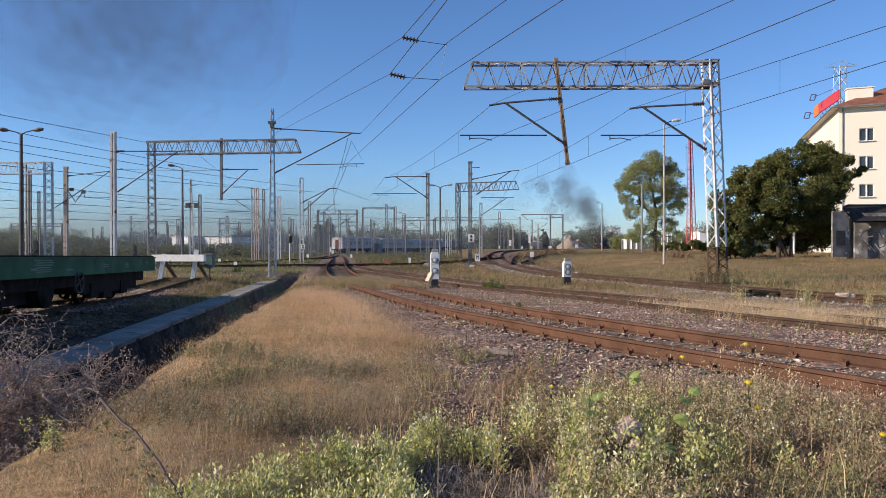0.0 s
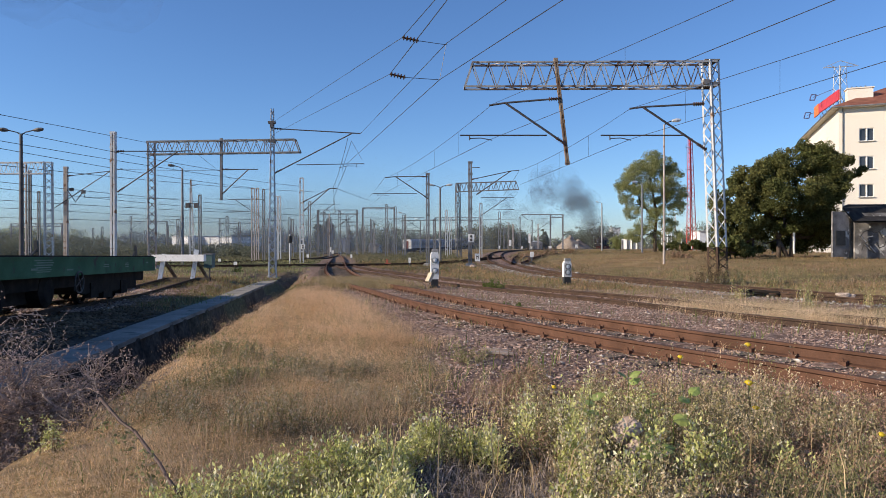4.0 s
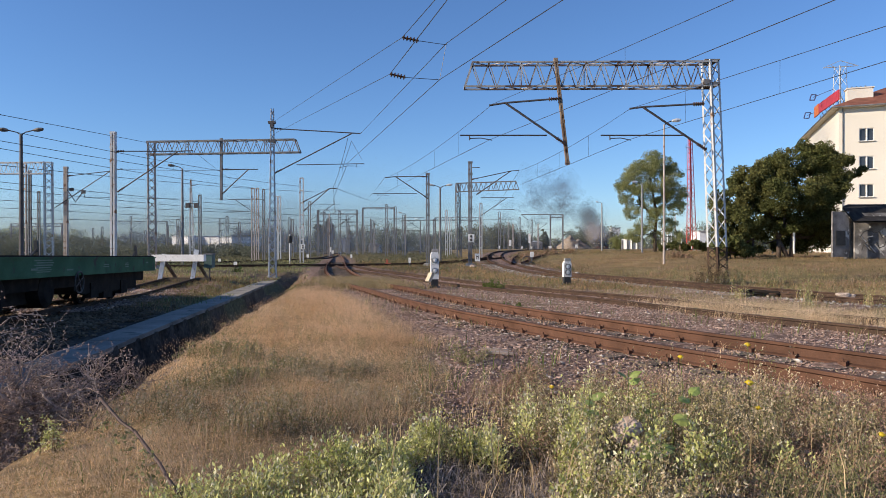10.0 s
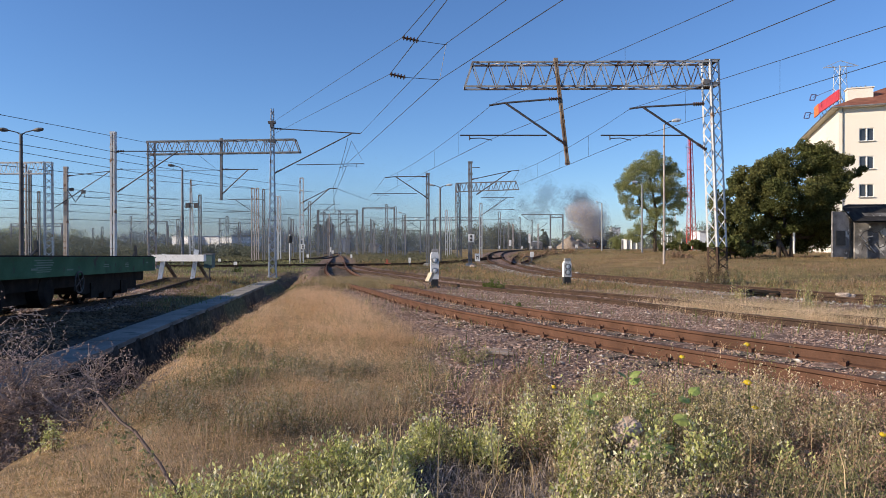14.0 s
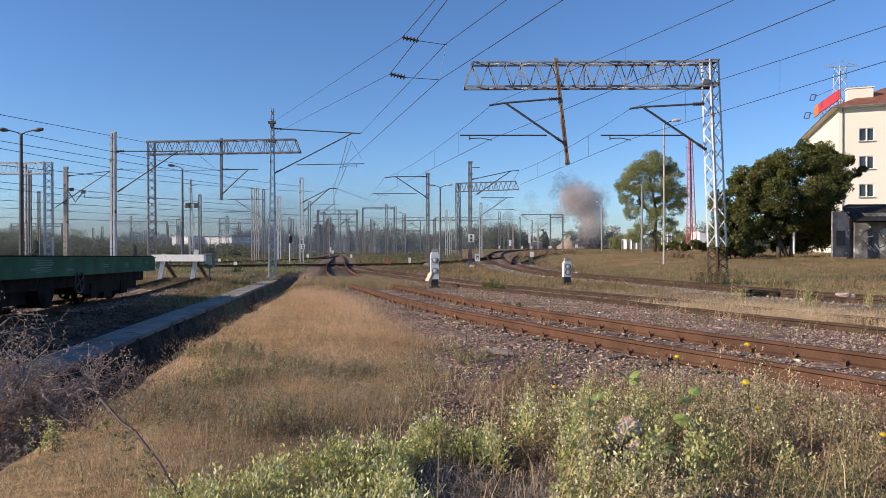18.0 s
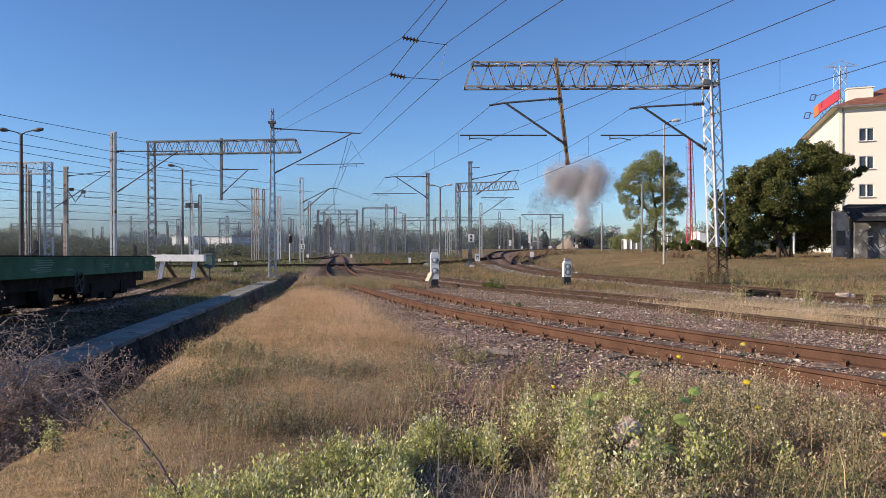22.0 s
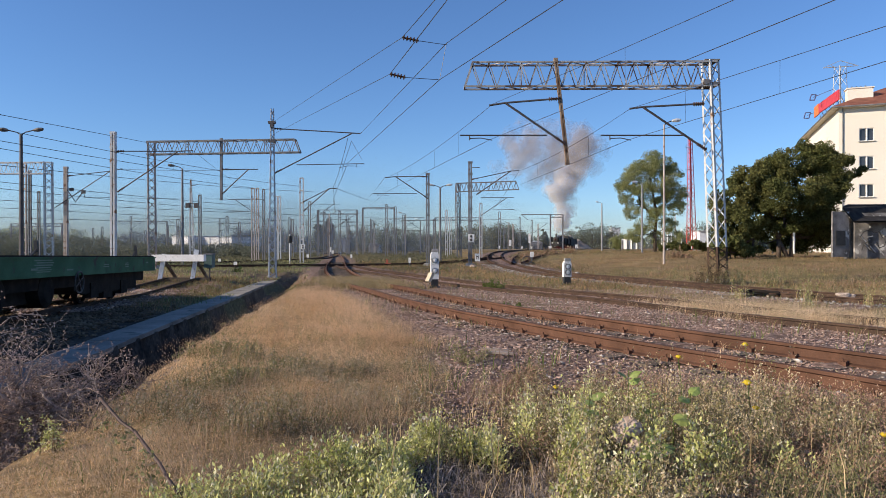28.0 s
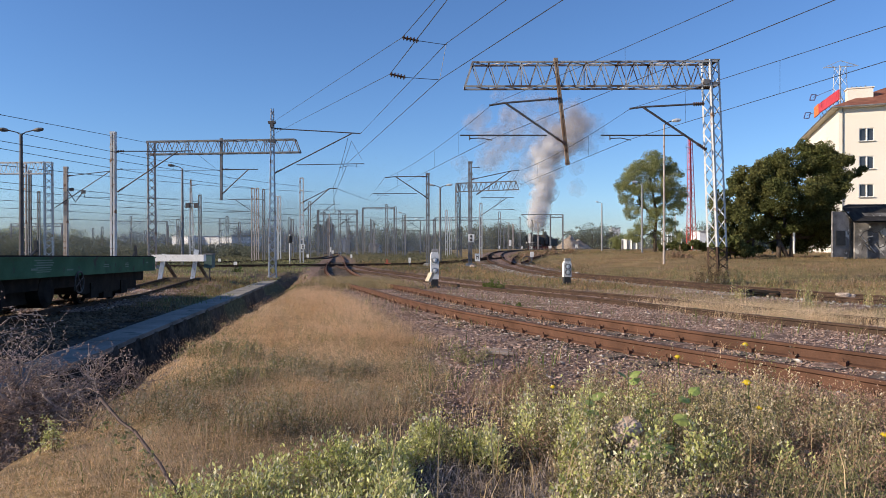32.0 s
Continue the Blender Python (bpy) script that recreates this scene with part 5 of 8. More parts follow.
    part("sign_frame", fr, GALV_DARK, sg)
    em = M(o)
    for q, s in ((Vector((46.9, 90, 20.43)), 0.34), (Vector((49.26, 96, 19.25)), 0.38)):
        for i, j in ((-1, -1), (1, -1), (1, 1), (-1, 1)):
            k, l = -j, i
            em.bar(q + Vector((i * s * 0.9 + j * s * 0.3, 0, j * s)), q + Vector((k * s * 0.9 + l * s * 0.3, 0, l * s)), 0.11)
        em.bar(q, q + Vector((2.2, -0.6, 0.9)), 0.07)
    part("emblem_frame", em, pm("blue_grey_steel", (0.10, 0.12, 0.24), (0.14, 0.16, 0.3), 3, 0.6), sg, "blue-grey outlined emblem on an arm")


build_house()

# graffiti-streaked shed below the house
sh = thing("shed", (34.01, 58, 0.8), "grey graffiti-streaked shed with a dark sagging roof", "shed")
SHED = pm("grey_shed_wall", (0.08, 0.078, 0.078), (0.25, 0.24, 0.235), 1.1, 0.9, 0, 0.2, 20, spots=((0.45, 0.45, 0.44), 1.6, 0.6))
part("front_wall", M(sh.location).box((35.17 + 2.0, 58.4, 2.4), (6.2, 0.3, 3.8), -8), SHED, sh, "grey wall with pale graffiti")
part("side_wall", M(sh.location).box((34.09, 59.5, 2.1), (1.9, 0.3, 3.6), 40), SHED, sh)
part("lean_to", M(sh.location).box((32.25, 57.6, 2.5), (1.5, 0.2, 3.7), 10), SHED, sh)
part("opening", M(sh.location).box((32.2, 57.45, 2.2), (0.85, 0.06, 1.2), 10), BLACK, sh)
rfm = M(sh.location)
rfm.add([(32.4, 57.6, 4.76), (33.18, 57.2, 3.55), (35.61 + 4, 56.6, 3.63), (35.61 + 4, 62, 5.22), (34.23, 60, 5.09)], [(0, 1, 2, 3, 4)])
rfm.add([(32.4, 57.6, 4.62), (33.18, 57.2, 3.41), (35.61 + 4, 56.6, 3.5), (35.61 + 4, 62, 5.09), (34.23, 60, 4.94)], [(4, 3, 2, 1, 0)])
part("roof", rfm, pm("dark_felt_roof", (0.02, 0.02, 0.022), (0.045, 0.043, 0.042), 1.5, 0.9), sh, "dark felt roof")
for a, b in (((33.43, 57, 2.5), (34.79, 57, 1.05)), ((34.11, 57, 2.27), (34.56, 57, 2.36)), ((34.7, 57, 1.73), (35.43, 57, 0.82)), ((33.88, 57, 1.73), (34.34, 57, 1.27))):
    part("graffiti_stroke", M(sh.location).bar(a, b, 0.05, 0.07), POLE_GREY, sh)
for pts in ([(33.46, 56.9, 2.27), (33.73, 56.9, 2.72), (34.2, 56.9, 2.85), (34.6, 56.9, 2.6), (34.96, 56.9, 2.72), (35.27, 56.9, 2.2)], [(33.6, 56.9, 1.2), (33.75, 56.9, 1.75), (34.1, 56.9, 1.9), (34.25, 56.9, 1.4), (34.6, 56.9, 1.0)], [(34.8, 56.9, 1.9), (35.0, 56.9, 1.4), (35.4, 56.9, 1.55), (35.5, 56.9, 2.1)]):
    part("graffiti_line", M(sh.location).line([Vector(p) for p in pts], 0.045), BLACK, sh, "black looping graffiti line")

# the white-panelled low wall far across the field
wp = thing("panel_wall", (31.94, 120, 1.0), "low white concrete panel wall across the field", "wall")
for k in range(4):
    part("panel", M(wp.location).box((30.65 + k * 0.9, 120 + 0.05 * k, 1.95), (0.9, 0.12, 1.75), -32), WHITE, wp)
for k in range(5):
    part("post", M(wp.location).box((30.22 + k * 0.9, 120, 1.9), (0.12, 0.16, 1.7)), POLE_GREY, wp)

# red and white lattice tower
rt = thing("lattice_tower", (52.47, 150, 1.1), "slender red-painted lattice tower behind the trees", "tower")
lattice_legs(rt, (52.59, 150, 0.6), (52.23, 150, 24.45), 1.6, 0.65, RED_PAINT, 0.9, 0.14, False, 15, 0.09)
part("cable_ladder", M(rt.location).bar((51.1, 149.5, 22.35), (52.06, 149.5, 22.35), 0.1).bar((51.1, 149.5, 17.82), (52.06, 149.5, 17.82), 0.1).bar((50.98, 149.5, 13.65), (52.06, 149.5, 13.65), 0.1).bar((51.22, 149.5, 23.18), (51.22, 149.5, 5.91), 0.05), STEEL_DARK, rt)
# power pylon beyond the house
py = thing("power_pylon", (89.63, 160, 1.0), "tall grey lattice power pylon with crossarms", "pylon")
lattice_legs(py, (89.63, 160, 0.5), (89.5, 160, 42.17), 4.5, 1.7, GALV, 2.2, 0.16, True, 12, 0.12)
part("crossarm", M(py.location).bar((85.67, 160, 41.79), (93.58, 160, 42.3), 0.16).bar((85.67, 160, 41.79), (89.5, 160, 43.44), 0.12).bar((93.58, 160, 42.3), (89.5, 160, 43.44), 0.12).bar((87.46, 160, 42.42), (88.48, 160, 41.79), 0.1).bar((91.28, 160, 42.81), (90.52, 160, 42.04), 0.1), GALV, py)


# ------------------------------------------------------------------ trees
def leaf_cloud(centres, radii, n, size, flat=0.8):
    """Small leaf clumps scattered in blobs: two crossed folded leaves each."""
    k = RNG.choice(len(centres), n, p=radii ** 2 / np.sum(radii ** 2))
    d = RNG.normal(size=(n, 3))
    d /= np.linalg.norm(d, axis=1)[:, None]
    r = radii[k] * RNG.uniform(0.15, 1.25, n) ** 0.6
    c = centres[k] + d * r[:, None] * np.array([1, 1, flat])
    return leaves_at(c, size)


def leaves_at(c, size, wide=0.55):
    n = len(c)
    a = RNG.normal(size=(n, 3))
    a /= np.linalg.norm(a, axis=1)[:, None]
    b = np.cross(a, RNG.normal(size=(n, 3)))
    b /= np.linalg.norm(b, axis=1)[:, None]
    nn = np.cross(a, b)
    s = size * RNG.uniform(0.6, 1.3, n)[:, None]
    v = np.stack([c - a * s, c + b * s * wide + nn * s * 0.15, c + a * s, c - b * s * wide + nn * s * 0.15], 1).reshape(-1, 3)
    i = np.arange(n)[:, None] * 4
    return v, np.concatenate([i + np.array([[0, 1, 2]]), i + np.array([[0, 2, 3]])])


def tree(x, y, label, blobs, leafmat, nleaf, size, trunks, name="tree", fill=1.0):
    """blobs: (dx, dy, z, r) clumps of the crown; trunks: lists of points of tapering limbs."""
    z = g(x, y)
    t = thing(name, (x, y, z), label, "tree" if name == "tree" else "bush", "")
    tk = M()
    for pts, r0 in trunks:
        pts = [Vector(p) for p in pts]
        for i, (a, b) in enumerate(zip(pts, pts[1:])):
            n = len(pts) - 1
            tk.tube(a, b, r0 * (1 - 0.75 * i / n), r0 * (1 - 0.75 * (i + 1) / n), 9)
    # limbs reach every clump
    for bx, by, bz, br in blobs:
        s = min((p for pts, _ in trunks for p in pts[1:]), key=lambda p: (Vector(p) - Vector((bx, by, bz - br * 0.6))).length)
        mid = (Vector(s) + Vector((bx, by, bz))) / 2 + Vector((0, 0, -0.2))
        tk.tube(s, mid, 0.09, 0.06, 6).tube(mid, (bx, by, bz), 0.06, 0.025, 6)
    part("trunk", tk, BARK, t, smooth=True)
    sub = []
    for bx, by, bz, br in blobs:
        for _ in range(18):
            d = Vector(RNG.normal(size=3)).normalized()
            sub.append((bx + d.x * br * 0.72, by + d.y * br * 0.72, bz + d.z * br * 0.6, br * fill * RNG.uniform(0.18, 0.5)))
    sub = np.array(sub)
    v, f = leaf_cloud(sub[:, :3], sub[:, 3], nleaf, size)
    soup("crown", v, f, leafmat, "", "", "", t)
    return t


# the dark broad tree beside the house
tree(29.64, 62, "broad dark green tree with a low dense crown", [
    (-4.6, 0, 5.2, 1.7), (-3.6, -0.4, 3.4, 1.5), (-2.6, 0, 6.6, 1.9), (-0.8, -0.5, 7.6, 1.9), (1.2, 0, 8.3, 2.0), (3.0, 0, 8.6, 1.7), (4.4, -0.3, 7.6, 1.6), (4.3, 0, 5.9, 1.4),
    (3.4, -0.8, 5.8, 1.9), (1.2, -1.0, 5.6, 2.0), (-1.2, -1.0, 5.2, 2.0), (-2.9, -0.9, 4.6, 1.6), (-4.3, 0.4, 2.0, 1.2), (-2.7, 0.6, 2.2, 1.2), (2.6, 0.4, 3.9, 1.5), (4.1, 0.6, 4.1, 1.3), (-0.2, 0.9, 3.6, 1.4), (1.0, 1.2, 3.1, 1.3), (-5.0, 0.3, 3.7, 1.3), (-5.1, 0.2, 2.2, 1.1), (1.6, 2.6, 1.5, 1.4), (3.1, 2.6, 1.6, 1.4), (4.4, 2.0, 1.9, 1.4), (2.4, 2.4, 3.0, 1.3), (-1.2, 2.2, 1.3, 1.3), (-3.6, -0.3, 6.4, 1.3), (5.3, 0, 7.1, 0.85), (6.3, 0, 7.4, 0.6), (7.1, 0, 7.7, 0.42), (5.9, 0, 8.5, 0.5), (3.2, 1.4, 2.6, 1.3), (2.2, 1.5, 1.6, 1.1), (4.4, 1.2, 2.2, 1.2), (-3.4, 0.6, 1.2, 1.1), (-1.6, 0.2, 2.6, 1.2), (0.2, -0.4, 3.0, 1.2), (2.0, -0.4, 3.2, 1.3), (3.6, -0.3, 3.0, 1.2), (-4.9, 0, 0.9, 0.9), (5.2, 0.4, 3.2, 1.0), (-5.3, 0.1, 4.6, 1.0), (2.4, 0.6, 9.4, 1.1), (4.0, 0.2, 9.0, 0.9)], LEAF_DARK, 150000, 0.10,
    [([(-0.3, 0, -0.2), (-0.3, 0, 1.6), (-0.9, 0, 3.2), (-1.3, 0, 5.0)], 0.22), ([(0.6, 0, -0.2), (-0.3, 0.1, 1.6), (0.4, 0, 4.0), (1.2, 0, 6.2)], 0.2), ([(0.9, 0.2, -0.2), (0.9, 0.1, 1.8), (2.4, 0, 4.4), (3.2, 0, 6.6)], 0.2), ([(-2.6, 0, -0.2), (-2.5, 0, 1.7), (-2.9, 0, 3.4)], 0.13)])
# the tall lighter tree beyond
tree(32.25, 110, "tall light green poplar-like tree with an airy crown", [
    (-4.07, 0.0, 9.34, 1.69), (-2.72, 0.0, 12.04, 1.99), (-0.41, 0.0, 13.60, 2.19), (1.88, 0.0, 13.49, 1.89), (3.45, 0.0, 11.62, 1.78), (4.38, 0.0, 9.34, 1.59), (0.41, -0.6, 11.00, 2.19), (-1.67, -0.6, 9.54, 1.78), (2.29, -0.6, 9.54, 1.69),
    (-2.72, 0.0, 6.12, 1.49), (-1.04, 0.0, 4.15, 1.59), (0.63, -0.4, 5.81, 1.49), (3.76, 0.0, 6.54, 1.39), (2.72, 0.3, 4.15, 1.49), (-2.50, 0.2, 2.70, 1.39), (0.84, 0.3, 2.28, 1.49), (4.07, 0.0, 2.28, 1.20), (-4.59, 0.2, 10.58, 1.20), (-1.67, 0.3, 13.29, 1.49), (3.13, 0.2, 13.08, 1.39), (4.59, 0.0, 7.68, 1.20), (-3.76, 0.0, 7.89, 1.20), (1.88, 0.4, 7.89, 1.49), (-0.63, 0.3, 7.89, 1.49), (0.63, 0.0, 14.84, 1.20)], LEAF_LIGHT, 65100, 0.095,
    [([(0.6, 0, -0.2), (0.6, 0, 3.0), (0.9, 0, 6.0), (0.2, 0, 9.5), (-0.3, 0, 12.0)], 0.32), ([(0.7, 0, 5.0), (2.0, 0, 7.5), (2.9, 0, 10.2)], 0.2), ([(0.7, 0, 5.2), (-1.4, 0, 7.4), (-2.6, 0, 10.0)], 0.2)], fill=1.05)
# bushes along the field's edge
for bxp, byp, w, h, n, mt in ((30.73, 95, 2.6, 1.5, 2600, LEAF_DARK), (32.55, 92, 2.6, 1.7, 2600, LEAF_DARK), (23.48, 58, 1.4, 1.9, 1800, LEAF_DARK), (24.3, 59.0, 1.9, 1.6, 3000, LEAF_DARK), (32.53, 130, 2.2, 3.2, 2200, LEAF_LIGHT), (35.93, 135, 2.6, 3.0, 2000, LEAF_LIGHT), (27.14, 66, 2.0, 2.6, 2200, LEAF_LIGHT)):
    tree(bxp, byp, "low tangled bush at the edge of the field", [(-0.5 * w, 0, 0.45 * h, 0.45 * h), (0, -0.2, 0.62 * h, 0.5 * h), (0.5 * w, 0, 0.45 * h, 0.45 * h)], mt, n, 0.15, [([(0, 0, -0.2), (0, 0, 0.3 * h), (0.1, 0, 0.6 * h)], 0.05)], "bush")


# far woods: one uneven belt of leaf clumps right round the yard
def far_woods():
    cs, rs = [], []
    for px in range(-260, 1900, 4):
        d = 330 + 60 * math.sin(px * 0.013) + RNG.uniform(-40, 40)
        h = 6.2 + 2.3 * math.sin(px * 0.031) + 2.0 * math.sin(px * 0.011 + 1) + RNG.uniform(-1.5, 1.5)
        if 470 < px < 1000:
            h += 2.0
        x = (px - 784) * d / 1255
        for k in range(5):
            cs.append((x + RNG.uniform(-2, 2), d + RNG.uniform(-4, 4), h * (0.1 + 0.19 * k) + RNG.uniform(-0.8, 0.8)))
            rs.append(RNG.uniform(1.6, 2.6))
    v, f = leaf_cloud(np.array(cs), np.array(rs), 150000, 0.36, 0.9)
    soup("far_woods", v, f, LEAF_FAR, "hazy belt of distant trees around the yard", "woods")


far_woods()


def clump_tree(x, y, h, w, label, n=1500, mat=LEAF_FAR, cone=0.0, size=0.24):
    z = g(x, y)
    blobs = []
    for k in range(6):
        f = k / 5
        r = w * (0.5 - cone * 0.42 * f) * (0.75 + 0.25 * math.sin(3.1 * f + 0.4))
        blobs.append((RNG.uniform(-0.2, 0.2) * w, RNG.uniform(-0.2, 0.2) * w, h * (0.14 + 0.78 * f), max(r, 0.25 * w * 0.5)))
    tree(x, y, label, blobs, mat, n, size, [([(0, 0, -0.2), (0, 0, h * 0.5), (0, 0, h * 0.8)], 0.25)])


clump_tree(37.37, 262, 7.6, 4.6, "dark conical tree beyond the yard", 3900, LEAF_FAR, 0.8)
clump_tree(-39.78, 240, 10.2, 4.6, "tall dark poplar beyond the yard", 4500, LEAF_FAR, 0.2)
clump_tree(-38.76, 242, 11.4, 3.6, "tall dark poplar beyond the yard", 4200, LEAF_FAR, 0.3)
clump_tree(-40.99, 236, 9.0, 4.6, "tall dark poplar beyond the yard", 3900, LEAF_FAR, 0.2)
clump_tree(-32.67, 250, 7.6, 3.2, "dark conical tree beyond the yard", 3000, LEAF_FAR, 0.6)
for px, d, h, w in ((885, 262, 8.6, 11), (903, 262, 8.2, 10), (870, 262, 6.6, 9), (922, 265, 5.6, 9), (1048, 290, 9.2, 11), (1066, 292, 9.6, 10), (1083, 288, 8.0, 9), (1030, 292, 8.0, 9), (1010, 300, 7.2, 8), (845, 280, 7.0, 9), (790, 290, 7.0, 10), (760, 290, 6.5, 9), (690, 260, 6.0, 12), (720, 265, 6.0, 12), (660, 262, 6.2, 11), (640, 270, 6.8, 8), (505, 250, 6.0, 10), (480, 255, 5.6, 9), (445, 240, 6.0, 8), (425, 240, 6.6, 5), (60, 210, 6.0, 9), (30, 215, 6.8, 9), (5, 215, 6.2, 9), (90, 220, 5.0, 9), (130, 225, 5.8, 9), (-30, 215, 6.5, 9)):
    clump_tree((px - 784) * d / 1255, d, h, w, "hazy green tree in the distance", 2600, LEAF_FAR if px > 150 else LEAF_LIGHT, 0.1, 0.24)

# low shrubs along the back of the yard
def yard_shrubs():
    cs, rs = [], []
    for _ in range(420):
        y = RNG.uniform(112, 168)
        x = RNG.uniform(-0.72, -0.27) * y
        h = RNG.uniform(1.2, 3.4) * (1.15 if x < -65 else 0.55)
        for k in range(3):
            cs.append((x + RNG.uniform(-1.2, 1.2), y + RNG.uniform(-1, 1), h * (0.2 + 0.3 * k)))
            rs.append(RNG.uniform(0.7, 1.3))
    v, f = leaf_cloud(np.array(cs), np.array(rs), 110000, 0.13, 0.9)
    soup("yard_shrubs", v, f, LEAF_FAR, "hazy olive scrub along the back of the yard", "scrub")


yard_shrubs()
rm = random.Random(3)
for k in range(34):
    d = rm.uniform(120, 235)
    x = (rm.uniform(300, 960) - 784) * d / 1255
    yard_mast(x, d, g(x, d) + rm.uniform(6.5, 8.4), rm.choice((0.25, 0.35)), rm.choice((GALV_RUST, GALV_DARK, GALV_DARK)), rm.choice((0, 0, 3.6, -3.6)), 0.5)

# far buildings, gravel heap
WHITE_FAR = pm("white_cladding", (0.70, 0.71, 0.72), (0.78, 0.79, 0.80), 0.1, 0.6, 0, 0, 1)


def far_shed(px0, px1, ytop, d, mat, depth=15, roofmat=None, gable=0.0, label="long white industrial hall in the distance", turn=0.0):
    x0, x1 = (px0 - 784) * d / 1255, (px1 - 784) * d / 1255
    z1 = 1.5 - (ytop - 437) * d / 1255
    t = thing("industrial_hall", ((x0 + x1) / 2, d, 0), label, "building", "distant buildings")
    t.rotation_euler = (0, 0, radians(turn))
    part("wall_block", M(t.location).box(((x0 + x1) / 2, d + depth / 2, z1 / 2 - 0.3), (x1 - x0, depth, z1 + 0.6)), mat, t)
    if gable:
        m = M(t.location)
        xm = (x0 + x1) / 2
        m.add([(x0 - 0.3, d - 0.3, z1), (xm, d - 0.3, z1 + gable), (x1 + 0.3, d - 0.3, z1), (x0 - 0.3, d + depth, z1), (xm, d + depth, z1 + gable), (x1 + 0.3, d + depth, z1)], [(0, 2, 1), (3, 4, 5), (0, 1, 4, 3), (1, 2, 5, 4), (0, 3, 5, 2)])
        part("roof", m, roofmat or GALV_DARK, t)
    else:
        part("roof", M(t.location).box(((x0 + x1) / 2, d + depth / 2, z1 + 0.12), (x1 - x0 + 0.5, depth + 0.5, 0.25)), roofmat or GALV, t)
    n = max(2, int((x1 - x0) / 5))
    for k in range(n):
        part("door", M(t.location).box((x0 + (x1 - x0) * (k + 0.5) / n, d - 0.05, 1.2), ((x1 - x0) / n * 0.35, 0.12, 2.4)), GALV_DARK, t)


far_shed(344, 428, 421, 210, WHITE_FAR, 10, turn=-40.0)
far_shed(292, 346, 419, 215, WHITE_FAR, 10, turn=-40.0)
far_shed(600, 615, 428, 225, POLE_GREY, 6, GALV_DARK, 1.4, "small grey gabled house beyond the yard")
far_shed(652, 672, 434, 190, POLE_GREY, 6, GALV_DARK, 0.6, "small pale hut beyond the yard")
far_shed(1238, 1250, 410, 170, WHITE_FAR, 6, GALV, 0, "small white building beyond the red tower")
far_shed(1084, 1098, 404, 300, WHITE_FAR, 6, GALV, 0, "white block beyond the trees")
far_shed(940, 960, 429, 255, POLE_GREY, 6, GALV, 0.5, "low pale hut beside the gravel heap")


def gravel_heap(x, y, w, h):
    n, m = 26, 14
    v, f = [(0, 0, h)], []
    for j in range(1, m + 1):
        for i in range(n):
            a = i * math.tau / n
            r = w / 2 * j / m * (1 + 0.10 * math.sin(3 * a + 1) + 0.05 * math.sin(7 * a))
            v.append((r * math.cos(a) + 0.3 * math.sin(j), r * math.sin(a) * 0.8, h * (1 - (j / m) ** 0.95) + RNG.uniform(-0.1, 0.1)))
    for i in range(n):
        f.append((0, 1 + i, 1 + (i + 1) % n))
        for j in range(m - 1):
            a, b = 1 + j * n + i, 1 + j * n + (i + 1) % n
            f += [(a, a + n, b + n), (a, b + n, b)]
    o = soup("gravel_heap", np.array(v), np.array(f), pm("tan_gravel", (0.30, 0.24, 0.18), (0.40, 0.33, 0.26), 0.6, 0.95, 0, 0.4, 6), "tan heap of gravel beside the main line", "gravel heap", "", None, True)
    o.location = (x, y, g(x, y) - 0.2)


gravel_heap(46.76, 262, 13.0, 5.4)
gravel_heap(51.2, 270, 12.0, 4.0)
# white posts near the tall tree
for px, top, bot, d in ((1195, 377, 432, 130), (1171, 402, 428, 130), (1206, 405, 428, 135), (1188, 412, 428, 135), (1181, 405, 428, 140), (1368, 404, 415, 66), (1405, 412, 436, 61)):
    x = (px - 784) * d / 1255
    tagged(part("white_post", M((x, d, 0.9)).tube((x, d, 0.9), (x, d, 1.5 - (top - 437) * d / 1255), 0.13 if d > 100 else 0.09, 0.1, 7), WHITE), "white-painted post beside the trees", "post", "white posts")


# ------------------------------------------------------------------ steam locomotive
LOCO_BLACK = pm("sooty_black_engine", (0.012, 0.011, 0.011), (0.03, 0.027, 0.026), 0.8, 0.7, 0, 0.1, 10)
LOCO_RED = pm("dull_red_wheels", (0.09, 0.014, 0.011), (0.14, 0.024, 0.018), 2, 0.7)


